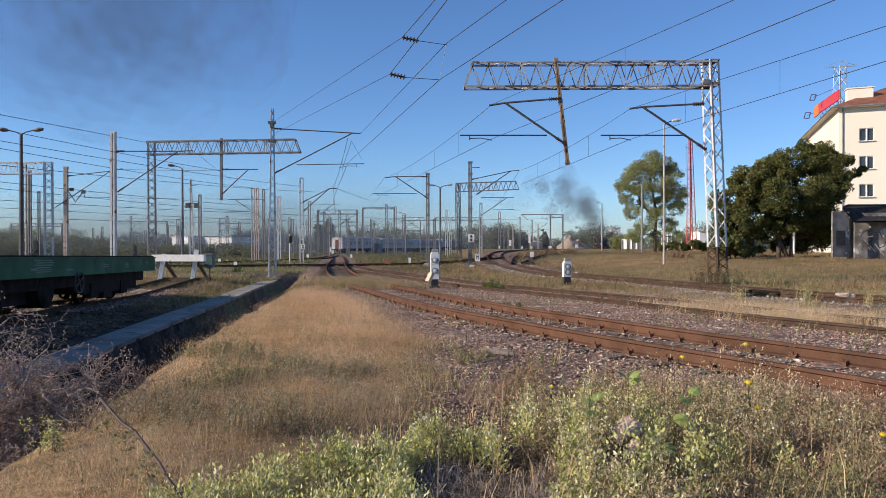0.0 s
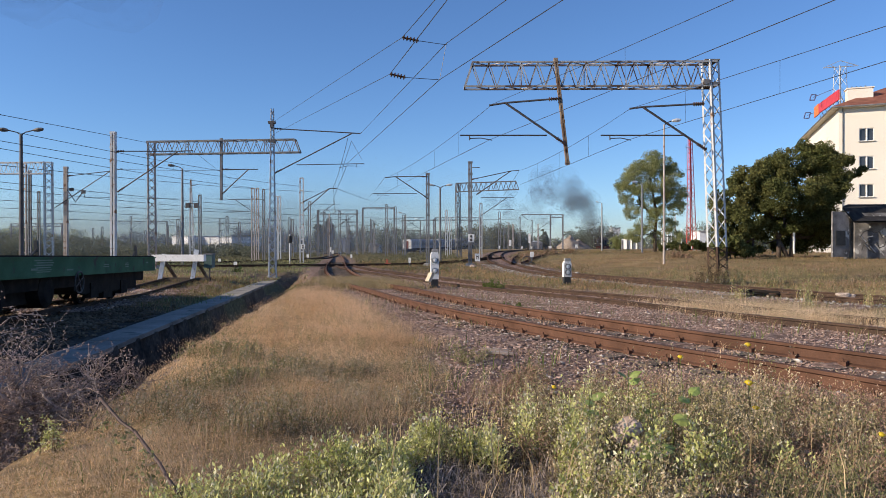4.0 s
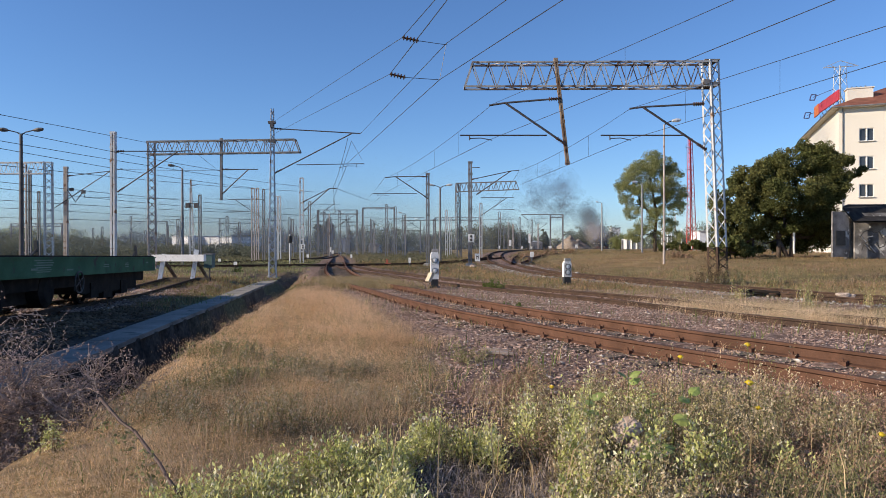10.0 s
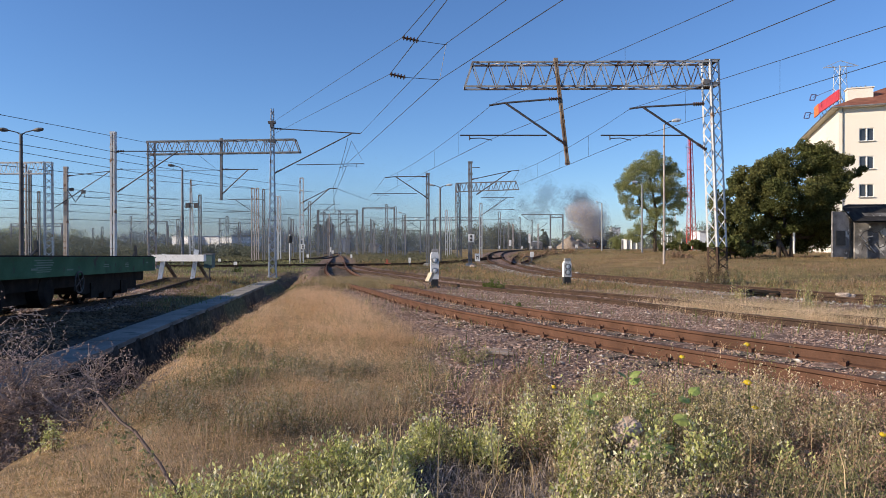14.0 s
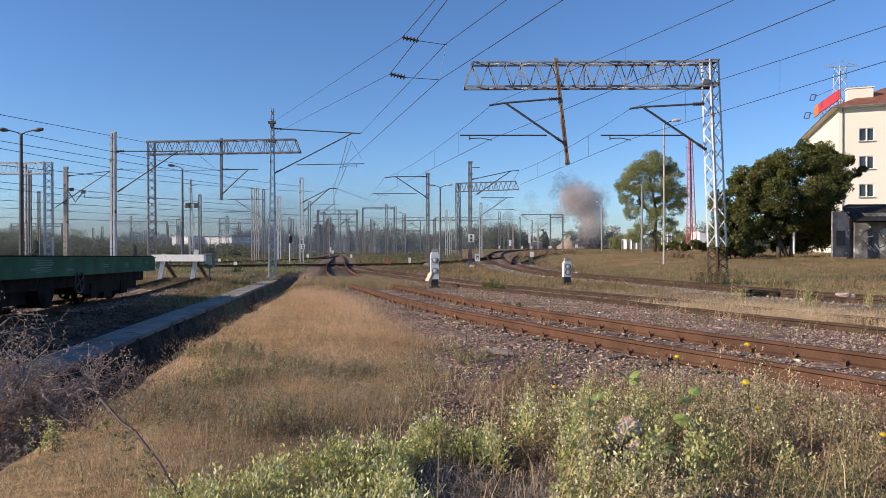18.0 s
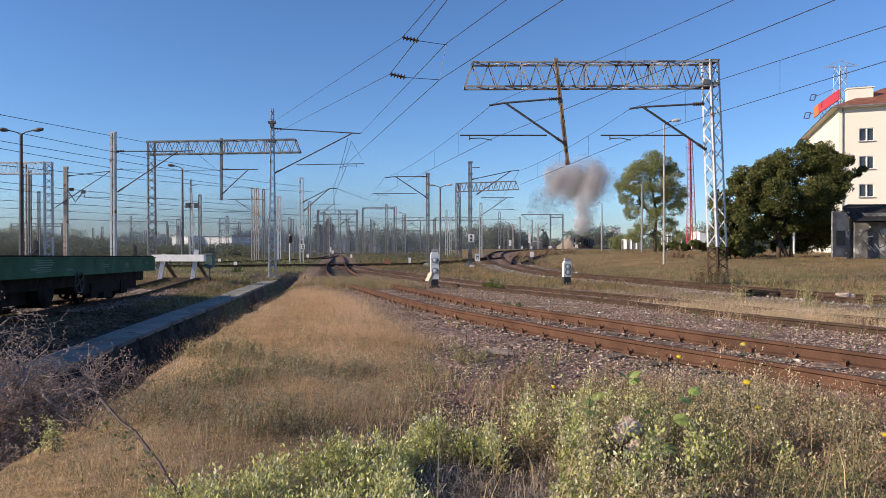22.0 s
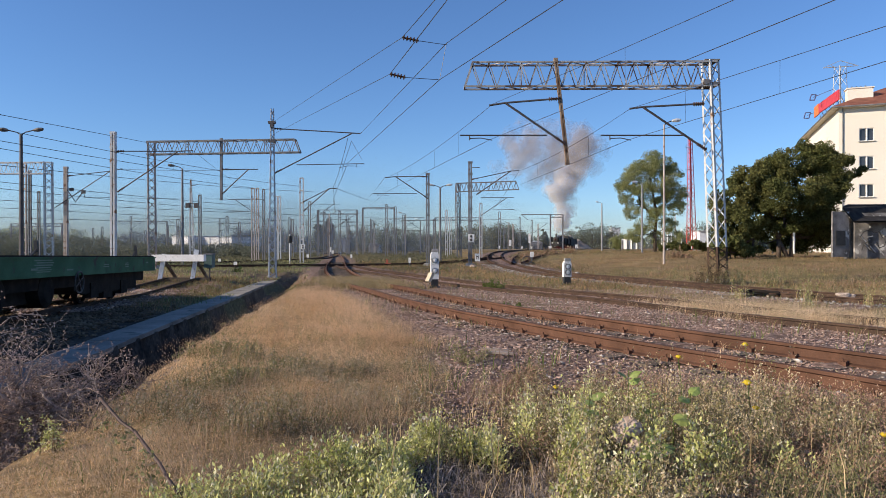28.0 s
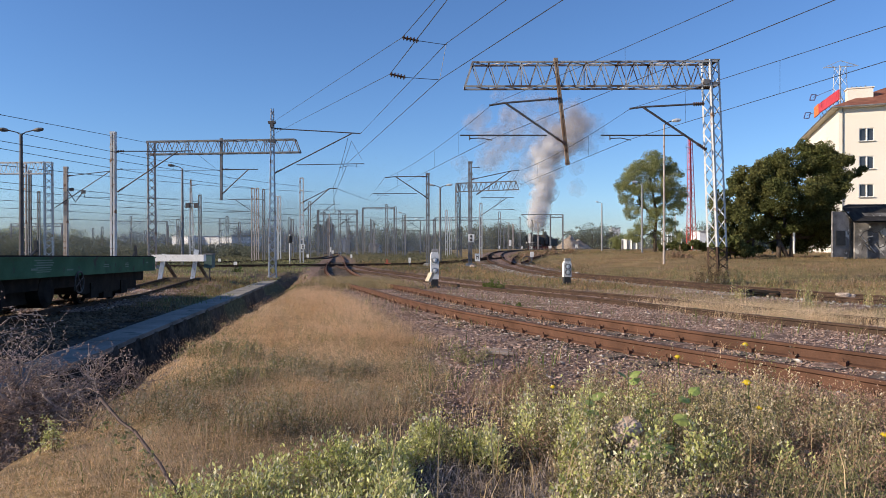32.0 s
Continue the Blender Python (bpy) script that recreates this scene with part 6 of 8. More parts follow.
def build_loco():
    """Faces +y; origin on the rails under the middle of engine and tender."""
    t = thing("steam_locomotive", (28.6, 203, 1.2), "black steam locomotive with a tender, steaming along the main line", "locomotive")
    part("boiler", M().lathe([(-0.2, 0.82), (6.6, 0.82), (6.6, 0.86), (8.3, 0.86), (8.35, 0.7), (8.5, 0.2)], (0, 1.6, 2.75), (0, 1, 0), 20), LOCO_BLACK, t, smooth=False)
    part("firebox", M().box((0, 2.3, 2.3), (1.9, 2.6, 1.9)), LOCO_BLACK, t)
    part("chimney", M().lathe([(0, 0.34), (0.1, 0.26), (0.8, 0.28), (0.9, 0.34), (0.9, 0.24)], (0, 9.0, 3.55), (0, 0, 1), 14), LOCO_BLACK, t)
    for yy in (4.4, 6.4):
        part("dome", M().lathe([(0, 0.45), (0.35, 0.42), (0.55, 0.25), (0.6, 0.02)], (0, yy, 3.5), (0, 0, 1), 14), LOCO_BLACK, t)
    cab = part("cab", M().box((0, 0.35, 2.5), (2.9, 2.1, 2.3)).box((0, 0.2, 3.75), (3.0, 2.6, 0.12)).box((0, 0.2, 3.9), (2.0, 2.5, 0.2)), LOCO_BLACK, t)
    for sx in (-1.47, 1.47):
        w = new("cab_window", M().box((sx, 0.4, 3.1), (0.05, 0.8, 0.6)).mesh("cab_window", GLASS_DARK))
        w.parent = cab
    part("running_board", M().box((0, 5.6, 1.72), (2.8, 8.6, 0.09)).box((0, 5.6, 1.35), (1.1, 9.0, 0.6)), LOCO_BLACK, t)
    for sx in (-1, 1):
        part("smoke_deflector", M().box((sx * 1.3, 9.0, 2.75), (0.05, 1.9, 1.7)), LOCO_BLACK, t)
        part("cylinder", M().tube((sx * 1.15, 8.2, 1.0), (sx * 1.15, 9.5, 1.0), 0.38, 0.38, 12).box((sx * 1.15, 8.85, 1.45), (0.5, 1.2, 0.5)), LOCO_BLACK, t)
        part("connecting_rod", M().bar((sx * 1.1, 3.0, 0.85), (sx * 1.1, 8.2, 1.0), 0.07, 0.14), GALV_DARK, t)
        part("buffer", M().lathe([(0, 0.12), (0.4, 0.1), (0.42, 0.24), (0.46, 0.2)], (sx * 0.88, 10.2, 1.05), (0, 1, 0), 12), LOCO_BLACK, t)
        part("headlamp", M().lathe([(0, 0.1), (0.05, 0.19), (0.25, 0.2), (0.27, 0.15)], (sx * 0.85, 10.0, 1.75), (0, 1, 0), 12), WHITE, t, "pale round headlamp")
    part("buffer_beam", M().box((0, 10.1, 1.1), (2.7, 0.16, 0.55)), LOCO_BLACK, t)
    part("tender", M().box((0, -5.2, 2.1), (2.9, 7.4, 1.9)).box((0, -3.6, 3.2), (2.3, 3.6, 0.5)).box((0, -5.2, 1.05), (2.4, 7.6, 0.25)), LOCO_BLACK, t, "black coal tender")
    part("coal", M().box((0, -3.6, 3.5), (1.9, 3.0, 0.3), 4).box((0.2, -3.2, 3.6), (1.2, 1.6, 0.3), 20), BLACK, t)
    spins = []
    for yy, r in ((8.7, 0.43), (2.6, 0.72), (4.4, 0.72), (6.2, 0.72), (-2.6, 0.5), (-4.4, 0.5), (-6.2, 0.5), (-8.0, 0.5)):
        m = M()
        for sx in (-0.76, 0.76):
            m.lathe([(-0.06, r * 0.86), (-0.06, r), (0.06, r), (0.06, r * 0.86), (-0.06, r * 0.86)], (sx, 0, 0), (1, 0, 0), 20)
            for k in range(8):
                a = k * math.tau / 8
                m.bar((sx, 0, 0), (sx, r * 0.9 * math.cos(a), r * 0.9 * math.sin(a)), 0.07, 0.07, (1, 0, 0))
        m.tube((-0.8, 0, 0), (0.8, 0, 0), 0.09)
        w = part("wheelset", m, LOCO_RED, t, "dull red spoked wheels")
        w.location = (0, yy, r)
        spins.append((w, yy, r))
    return t, spins


LOCO, LOCO_WHEELS = build_loco()

# the departing coaches
COACH = pm("grey_lilac_coach_paint", (0.34, 0.315, 0.32), (0.42, 0.39, 0.40), 0.3, 0.5, 0, 0, 8)
# window grey is raised to put the yard's haze into the colour
COACH_PANE = pm("haze_greyed_coach_window", (0.11, 0.11, 0.125), (0.16, 0.16, 0.18), 0.3, 0.3, 0, 0, 8)
COACH_ROOF = pm("grey_coach_roof", (0.24, 0.24, 0.255), (0.31, 0.31, 0.325), 0.3, 0.6, 0, 0, 8)


# white end greyed in its colour for haze and shadow
COACH_END = pm("pale_coach_end", (0.5, 0.5, 0.5), (0.6, 0.6, 0.6), 0.6, 0.6, 0, 0, 8)


def build_coach():
    """Faces +y, 24.5 m long, origin on the rails at its middle."""
    t = thing("passenger_coach", (-25, 175, 0), "grey-lilac passenger coach with a dark window band, rolling away", "coach", "coaches")
    part("body", M().box((0, 0, 2.15), (2.8, 24.3, 2.1)), COACH, t)
    m = M()
    k = 8
    pr = [(1.4 * math.cos(math.pi * i / k), 3.2 + 0.75 * math.sin(math.pi * i / k)) for i in range(k + 1)]
    m.add([(x, y, z) for y in (-12.2, 12.2) for x, z in pr], [(i, i + 1, k + 2 + i, k + 1 + i) for i in range(k)] + [tuple(range(k + 1)), tuple(range(k + 1, 2 * k + 2))[::-1]])
    part("roof", m, COACH_ROOF, t)
    for i in range(9):
        for sx in (-1.405, 1.405):
            part("window", M().box((sx, -9.6 + 2.4 * i, 2.45), (0.02, 1.5, 0.85)), COACH_PANE, t)
    for e in (-1, 1):
        en = part("end_wall", M().box((-0.95, e * 12.2, 2.2), (0.9, 0.12, 2.5)).box((0.95, e * 12.2, 2.2), (0.9, 0.12, 2.5)).box((0, e * 12.2, 3.45), (2.6, 0.12, 0.5)), COACH_END, t, "pale end wall")
        dr = new("gangway_door", M().box((0, e * 12.2, 2.1), (0.95, 0.14, 2.2)).mesh("gangway_door", LOCO_RED if e < 0 else BLACK))
        dr.parent = en
        part("bogie", M().box((0, e * 8.6, 0.55), (2.3, 3.4, 0.5)).tube((-0.85, e * 8.6 - 1.2, 0.46), (0.85, e * 8.6 - 1.2, 0.46), 0.46, 0.46, 14).tube((-0.85, e * 8.6 + 1.2, 0.46), (0.85, e * 8.6 + 1.2, 0.46), 0.46, 0.46, 14), DARK_IRON, t)
    part("underframe", M().box((0, 0, 0.9), (2.6, 23.6, 0.4)).box((0, 0, 0.65), (2.2, 6, 0.5)), DARK_IRON, t)
    return t


COACHES = [build_coach()]
for _ in range(3):
    COACHES.append(copy_thing(COACHES[0], pose(0, 0, 0)))

# ------------------------------------------------------------------ smoke
def smoke_material(name, c, alpha, size=0.9, low=0.0):
    """Thin veil of smoke: mostly clear, the rest a soft scattering surface, patchy by noise."""
    m = bpy.data.materials.new(name)
    m.use_nodes = True
    nodes, links = m.node_tree.nodes, m.node_tree.links
    nodes.remove(nodes["Principled BSDF"])
    df, tr, cl = nodes.new("ShaderNodeBsdfDiffuse"), nodes.new("ShaderNodeBsdfTranslucent"), nodes.new("ShaderNodeBsdfTransparent")
    df.inputs["Color"].default_value = tr.inputs["Color"].default_value = (*c, 1)
    body, veil = nodes.new("ShaderNodeMixShader"), nodes.new("ShaderNodeMixShader")
    body.inputs[0].default_value = 0.45
    links.new(df.outputs[0], body.inputs[1])
    links.new(tr.outputs[0], body.inputs[2])
    tc, ns, ramp = nodes.new("ShaderNodeTexCoord"), nodes.new("ShaderNodeTexNoise"), nodes.new("ShaderNodeMapRange")
    ns.inputs["Scale"].default_value, ns.inputs["Detail"].default_value = size, 4
    ramp.inputs["From Min"].default_value, ramp.inputs["From Max"].default_value = 0.35, 0.7
    ramp.inputs["To Min"].default_value, ramp.inputs["To Max"].default_value = 0.15 * alpha, 1.85 * alpha
    links.new(tc.outputs["Object"], ns.inputs["Vector"])
    links.new(ns.outputs["Fac"], ramp.inputs["Value"])
    dens = ramp.outputs["Result"]
    if low:
        # a ground-hugging bank that thins with height and towards its ends
        xyz, gen = nodes.new("ShaderNodeSeparateXYZ"), nodes.new("ShaderNodeSeparateXYZ")
        links.new(tc.outputs["Object"], xyz.inputs[0])
        links.new(tc.outputs["Generated"], gen.inputs[0])
        for out, a, b in ((xyz.outputs["Z"], low, 1.0), (gen.outputs["X"], 0.02, 0.3), (gen.outputs["X"], 0.98, 0.7)):
            mr, mu = nodes.new("ShaderNodeMapRange"), nodes.new("ShaderNodeMath")
            mr.interpolation_type = "SMOOTHSTEP"
            mr.inputs["From Min"].default_value, mr.inputs["From Max"].default_value = a, b
            if a > b:
                mr.inputs["From Min"].default_value, mr.inputs["From Max"].default_value = b, a
                mr.inputs["To Min"].default_value, mr.inputs["To Max"].default_value = 1.0, 0.0
            mu.operation = "MULTIPLY"
            links.new(out, mr.inputs["Value"])
            links.new(dens, mu.inputs[0])
            links.new(mr.outputs["Result"], mu.inputs[1])
            dens = mu.outputs[0]
    links.new(dens, veil.inputs[0])
    links.new(cl.outputs[0], veil.inputs[1])
    links.new(body.outputs[0], veil.inputs[2])
    links.new(veil.outputs[0], nodes["Material Output"].inputs["Surface"])
    return m


SMOKE_LIGHT = smoke_material("pale_engine_smoke", (0.79, 0.785, 0.795), 0.115)
SMOKE_GREY = smoke_material("grey_brown_engine_smoke", (0.60, 0.57, 0.58), 0.044)
SMOKE_DARK = smoke_material("dark_engine_smoke", (0.15, 0.125, 0.145), 0.036)
SMOKE_THIN = smoke_material("thin_smoke_veil", (0.13, 0.12, 0.135), 0.02)
scene.cycles.transparent_max_bounces = 160


def puff_mesh(name, r, mat, shells=(1.0, 0.78, 0.55)):
    """A lumpy puff of nested thin veils, densest in the middle."""
    v, f = [], []
    for k, sc in enumerate(shells):
        bm = bmesh.new()
        bmesh.ops.create_icosphere(bm, subdivisions=3, radius=1.0)
        o = Vector(RNG.uniform(-50, 50, 3))
        n0 = len(v)
        for q in bm.verts:
            d = q.co.normalized()
            w = 1 + 0.5 * noise.noise(d * 1.4 + o) + 0.35 * abs(noise.noise(d * 3.2 + o))
            v.append(tuple(d * w * r * sc))
        f += [[q.index + n0 for q in p.verts] for p in bm.faces]
        bm.free()
    ob = soup(name, np.array(v), np.array(f), mat, "", "", "", None, True)
    me = ob.data
    bpy.data.objects.remove(ob)
    return me


PUFF = {
    "light": [puff_mesh("smoke_puff", 2.3, SMOKE_LIGHT) for _ in range(4)],
    "jet": [puff_mesh("smoke_puff", 1.15, SMOKE_LIGHT) for _ in range(3)],
    "jet_grey": [puff_mesh("smoke_puff", 1.5, SMOKE_GREY) for _ in range(3)],
    "grey": [puff_mesh("smoke_puff", 2.7, SMOKE_GREY) for _ in range(4)],
    "dark": [puff_mesh("smoke_puff", 2.6, SMOKE_DARK, (1.0, 0.7)) for _ in range(3)],
    "wisp": [puff_mesh("smoke_puff", 3.8, SMOKE_THIN, (1.0, 0.7)) for _ in range(2)],
}

LOCO_ROWS = [(0.0, 60.6, 268.0), (10.0, 58.9, 263.0), (14.0, 56.0, 256.5), (19.0, 51.0, 245.0), (23.0, 45.8, 233.5), (25.0, 42.5, 226.3), (28.0, 37.2, 216.5), (30.0, 32.8, 209.4), (32.0, 28.4, 202.6)]


def loco_at(t):
    """Place and heading of the engine at t seconds."""
    ts = [r[0] for r in LOCO_ROWS]

    def p(q):
        # piecewise with eased speed
        k = max(0, min(len(ts) - 2, sum(1 for s in ts[1:] if s <= q)))
        a, b = LOCO_ROWS[k], LOCO_ROWS[k + 1]
        prev = LOCO_ROWS[k - 1] if k else a
        nxt = LOCO_ROWS[k + 2] if k + 2 < len(ts) else None
        u = (q - a[0]) / (b[0] - a[0])
        out = []
        for i in (1, 2):
            va = (b[i] - prev[i]) / (b[0] - prev[0]) if k else 0.0
            vb = (nxt[i] - a[i]) / (nxt[0] - a[0]) if nxt else (b[i] - a[i]) / (b[0] - a[0])
            h = b[0] - a[0]
            out.append((2 * u ** 3 - 3 * u * u + 1) * a[i] + (u ** 3 - 2 * u * u + u) * h * va + (3 * u * u - 2 * u ** 3) * b[i] + (u ** 3 - u * u) * h * vb)
        return Vector(out)

    a = p(min(max(t, 0), 32))
    # heading along the line of the track
    back = Vector((51.0, 245.0)) if a.y < 235 else Vector((80.0, 318.0))
    d = (a - back).normalized() if a.y < 235 else Vector((-0.40, -0.917))
    return a, d


def chimney_at(t):
    a, d = loco_at(t)
    return Vector((a.x + d.x * 9.0, a.y + d.y * 9.0, g(a.x, a.y) + 4.7))


PUFFS = []


def build_smoke():
    rg = np.random.default_rng(11)
    soot = thing("smoke_plume", (0, 0, 0), "dark sooty smoke plume drifting away from the steam engine", "smoke", "smoke plumes")
    brown = thing("smoke_plume", (0, 0, 0), "brownish grey smoke billow above the steam engine", "smoke", "smoke plumes")
    pale = thing("smoke_plume", (0, 0, 0), "pale billowing smoke column above the steam engine", "smoke", "smoke plumes")
    plan = [(-12.0 + 0.19 * k, "wisp" if k % 3 == 0 else "dark", soot) for k in range(110)]
    plan += [(9.0 + 0.07 * k, "grey", brown) for k in range(80)]
    plan += [(14.6 + 0.085 * k, "grey", brown) for k in range(50)]
    plan += [(18.85 + 0.14 * k, "grey" if k < 44 and k % 3 else "light", pale) for k in range(92)]
    plan += [(18.0 + 0.14 * k, "jet_grey" if k < 46 else "jet", pale) for k in range(98)]
    for i, (te, kind, plume) in enumerate(plan):
        o = new("puff", PUFF[kind][i % len(PUFF[kind])])
        o.parent = plume
        PUFFS.append((o, te, kind, rg.normal(size=3), rg.uniform(0, 6.28)))


build_smoke()
# thin coal-smoke banks over the yard, added as haze to dim the horizon
SMOKE_BANK = smoke_material("blue_grey_smoke_bank", (0.27, 0.305, 0.36), 0.105, 0.05, 20.0)
for bx, by, bl in ((-62, 128, 84), (-50, 175, 80), (-110, 190, 110), (10, 248, 110), (-120, 240, 130)):
    bm = bmesh.new()
    bmesh.ops.create_icosphere(bm, subdivisions=4, radius=1.0)
    for q in bm.verts:
        d = q.co.normalized()
        w = 1 + 0.25 * noise.noise(d * 2.2 + Vector((bx, by, 0)))
        q.co = Vector((d.x * bl * w, d.y * 14 * w, d.z * 22 * w))
    me = bpy.data.meshes.new("smoke_bank")
    bm.to_mesh(me)
    bm.free()
    me.materials.append(SMOKE_BANK)
    for p in me.polygons:
        p.use_smooth = True
    o = new("smoke_bank", me)
    o.location = (bx, by, 0)
    tagged(o, "thin bluish bank of coal smoke added over the rail yard as haze", "smoke", "smoke banks")
# an older veil of smoke passing overhead
HAZE = []
for k in range(9):
    o = new("smoke_veil", PUFF["wisp"][k % 2])
    o.scale = (2.2, 2.2, 1.8)
    tagged(o, "thin dark veil of smoke high above the yard", "smoke", "smoke veils")
    HAZE.append((o, Vector((-38.5 + 3.1 * (k % 5) + 0.7 * k, 62 + 4 * (k % 3), 19.5 + 2.6 * (k // 3) + 0.8 * (k % 2)))))


# three great billows of the plume as (seconds, x, height): the first brown one, the next, and the last
BILLOW_1 = [(10.0, 51.5, 8.6), (14.0, 47.9, 11.4), (17.0, 47.2, 15.0), (20.0, 43.8, 19.2), (21.0, 43.0, 21.4), (25.0, 37.0, 28.0), (28.0, 30.4, 32.4), (32.0, 25.5, 36.0)]
BILLOW_2 = [(17.0, 49.0, 7.0), (19.0, 49.4, 12.4), (21.0, 50.2, 20.0), (23.0, 48.6, 26.0), (25.0, 46.6, 29.0), (28.0, 45.0, 33.2), (30.0, 44.4, 37.4), (32.0, 42.6, 40.0)]
BILLOW_3 = [(26.5, 36.6, 7.0), (28.0, 33.4, 15.8), (29.0, 32.6, 19.0), (30.0, 31.2, 22.6), (32.0, 29.0, 26.6)]


def billow(rows, t, deep):
    """Middle of a billow at t, or the chimney's mouth before it has left it."""
    if t < rows[0][0]:
        return chimney_at(t)
    q = list(zip(*rows))
    return Vector((float(np.interp(t, q[0], q[1])), deep, float(np.interp(t, q[0], q[2]))))


def puff_place(te, kind, seed, t):
    """Where a puff let out at te hangs at t: it waits in the engine's smokebox, shoots up, joins its billow and spreads."""
    age = t - te
    now = chimney_at(t)
    if age <= 0:
        return Vector((now.x, now.y, now.z - 14.0))
    if kind in ("dark", "wisp"):
        c = chimney_at(max(te, 0))
        hi = float(np.interp(te, [1.5, 4.5], [11.5, 5.0]))
        rise = hi * (1 - math.exp(-age / 3.0)) * (1 + 0.12 * seed[2]) + 0.25 * age
        drift = -1.35 * age - 0.02 * age * age
        spread = 1.0 + 0.22 * age + 0.022 * age * age
        if te > 4.5:
            drift, spread = -0.95 * age, 1.4 + 0.3 * age
            rise += 0.9 * max(0.0, t - 10.5)
        # old smoke cools and sinks into the haze behind the woods
        cool = min(max((age - 13.0) / 6.0, 0.0), 1.0)
        rise = rise * (1 - cool) - 6.0 * cool
        return Vector((c.x + drift + seed[0] * spread, c.y + 90.0 * cool + seed[1] * spread, c.z + 1.5 + rise + 0.5 * seed[2] * spread * (1 - 0.9 * cool)))
    b1, b2, b3 = billow(BILLOW_1, t, 238.0), billow(BILLOW_2, t, 231.0), billow(BILLOW_3, t, 208.0)
    if te < 14.6:
        c = chimney_at(te)
        u = min(1.0, age / 2.2)
        p = c.lerp(b1, u * u * (3 - 2 * u))
        spread = 0.7 + 1.9 * u + 0.08 * max(0.0, t - 15.0) + 0.035 * max(0.0, t - 20.5) ** 2
        return p + Vector((seed[0] * spread * 1.1, seed[1] * spread, seed[2] * spread * 0.85))
    if te < 18.85:
        u = min(1.0, age / 2.0)
        p = now.lerp(b2, u * u * (3 - 2 * u))
        k = max(0.0, (16.2 - te) / 1.6)
        p = p.lerp(b1, 0.6 * k * u)
        spread = 0.5 + 1.6 * u + 0.10 * max(0.0, t - 20.0)
        return p + Vector((seed[0] * spread, seed[1] * spread, seed[2] * spread))
    if te < 26.6:
        # the column between the second and the third billow, or the chimney
        s = (te - 18.85) / max(min(26.6, t) - 18.85, 0.05)
        top, foot = b2, b3
        w = 1.0 - 0.8 * s if t < 26.6 else 1.0
    else:
        s = (te - 26.6) / max(t - 26.6, 0.05)
        top, foot = b3, now
        w = 1.15 - 0.95 * s
    if not kind.startswith("jet"):
        s = min(s, 0.86)
    p = top.lerp(foot, s)
    bow = math.sin(math.pi * s)
    p.x += (-0.6 if te < 26.6 else 1.6) * bow * min(1.0, (t - 20.0) / 6.0) + 0.9 * math.sin(2.1 * te) * bow
    spread = (0.35 + 1.45 * w) * min(1.0, 0.35 + age / 3.0)
    if te < 22 and t > 27:
        spread += 0.12 * (t - 27)
    return p + Vector((seed[0] * spread, seed[1] * spread, seed[2] * spread * 0.8))


# ------------------------------------------------------------------ ballast stones
def stones(n, xy, size):
    """Small angular stones, each a squashed and skewed octahedron."""
    base = np.array([(1, 0, 0), (-1, 0, 0), (0, 1, 0), (0, -1, 0), (0, 0, 1), (0, 0, -1)], dtype=float)
    tri = np.array([(0, 2, 4), (2, 1, 4), (1, 3, 4), (3, 0, 4), (2, 0, 5), (1, 2, 5), (3, 1, 5), (0, 3, 5)])
    s = size * RNG.lognormal(0, 0.35, n)
    a = RNG.uniform(0, 6.28, n)
    v = base[None] + RNG.normal(0, 0.28, (n, 6, 3))
    v = v * np.array([1, 0.75, 0.42]) * s[:, None, None]
    c, q = np.cos(a)[:, None], np.sin(a)[:, None]
    vx, vy = v[..., 0] * c - v[..., 1] * q, v[..., 0] * q + v[..., 1] * c
    z = gz(xy[:, 0], xy[:, 1])
    v = np.stack([vx + xy[:, :1], vy + xy[:, 1:], v[..., 2] + z[:, None] + 0.25 * s[:, None] + 0.02], -1)
    t = np.arange(n)[:, None, None] * 6 + tri[None]
    return v.reshape(-1, 3), t.reshape(-1, 3)


def scatter(n, x0, x1, y0, y1, keep, power=1.0):
    """Random places in a stretch of the plan, thicker towards y0, where keep(x, y) is over a random number."""
    x = RNG.uniform(x0, x1, n)
    y = y0 + (y1 - y0) * RNG.uniform(0, 1, n) ** power
    k = keep(x, y) > RNG.uniform(0, 1, n)
    return np.stack([x[k], y[k]], -1)


def ballast_keep(x, y):
    d = off_track(x, y, ("near", "middle"))
    w = 0.35 * wav(x, y, 1.7) + 0.25 * wav(x, y, 0.6, 1)
    a = step(3.0, 1.7, d + w)
    b = step(0.0, 0.5, x - dry_edge(y) + w * 0.5) * step(-0.5, 1.5, 5.5 + 0.25 * y - x) * step(4.2, 6.5, y + w)
    return np.clip(np.maximum(a, b), 0, 1) * 0.95


xy = scatter(170000, -6, 14, 4.5, 36, ballast_keep, 1.5)
v, f = stones(len(xy), xy, 0.0175)
soup("ballast_stones", v, f, STONE, "grey-brown crushed stone ballast with some pale stones", "ballast")
xy = scatter(260, -4, 12, 5, 24, ballast_keep, 1.5)
v, f = stones(len(xy), xy, 0.038)
soup("pale_ballast_stones", v, f, pm("pale_stone", (0.42, 0.39, 0.36), (0.6, 0.57, 0.53), 3, 0.9, 0, 0.2, 30, "island", 0.3), "larger pale stones scattered on the ballast", "ballast")


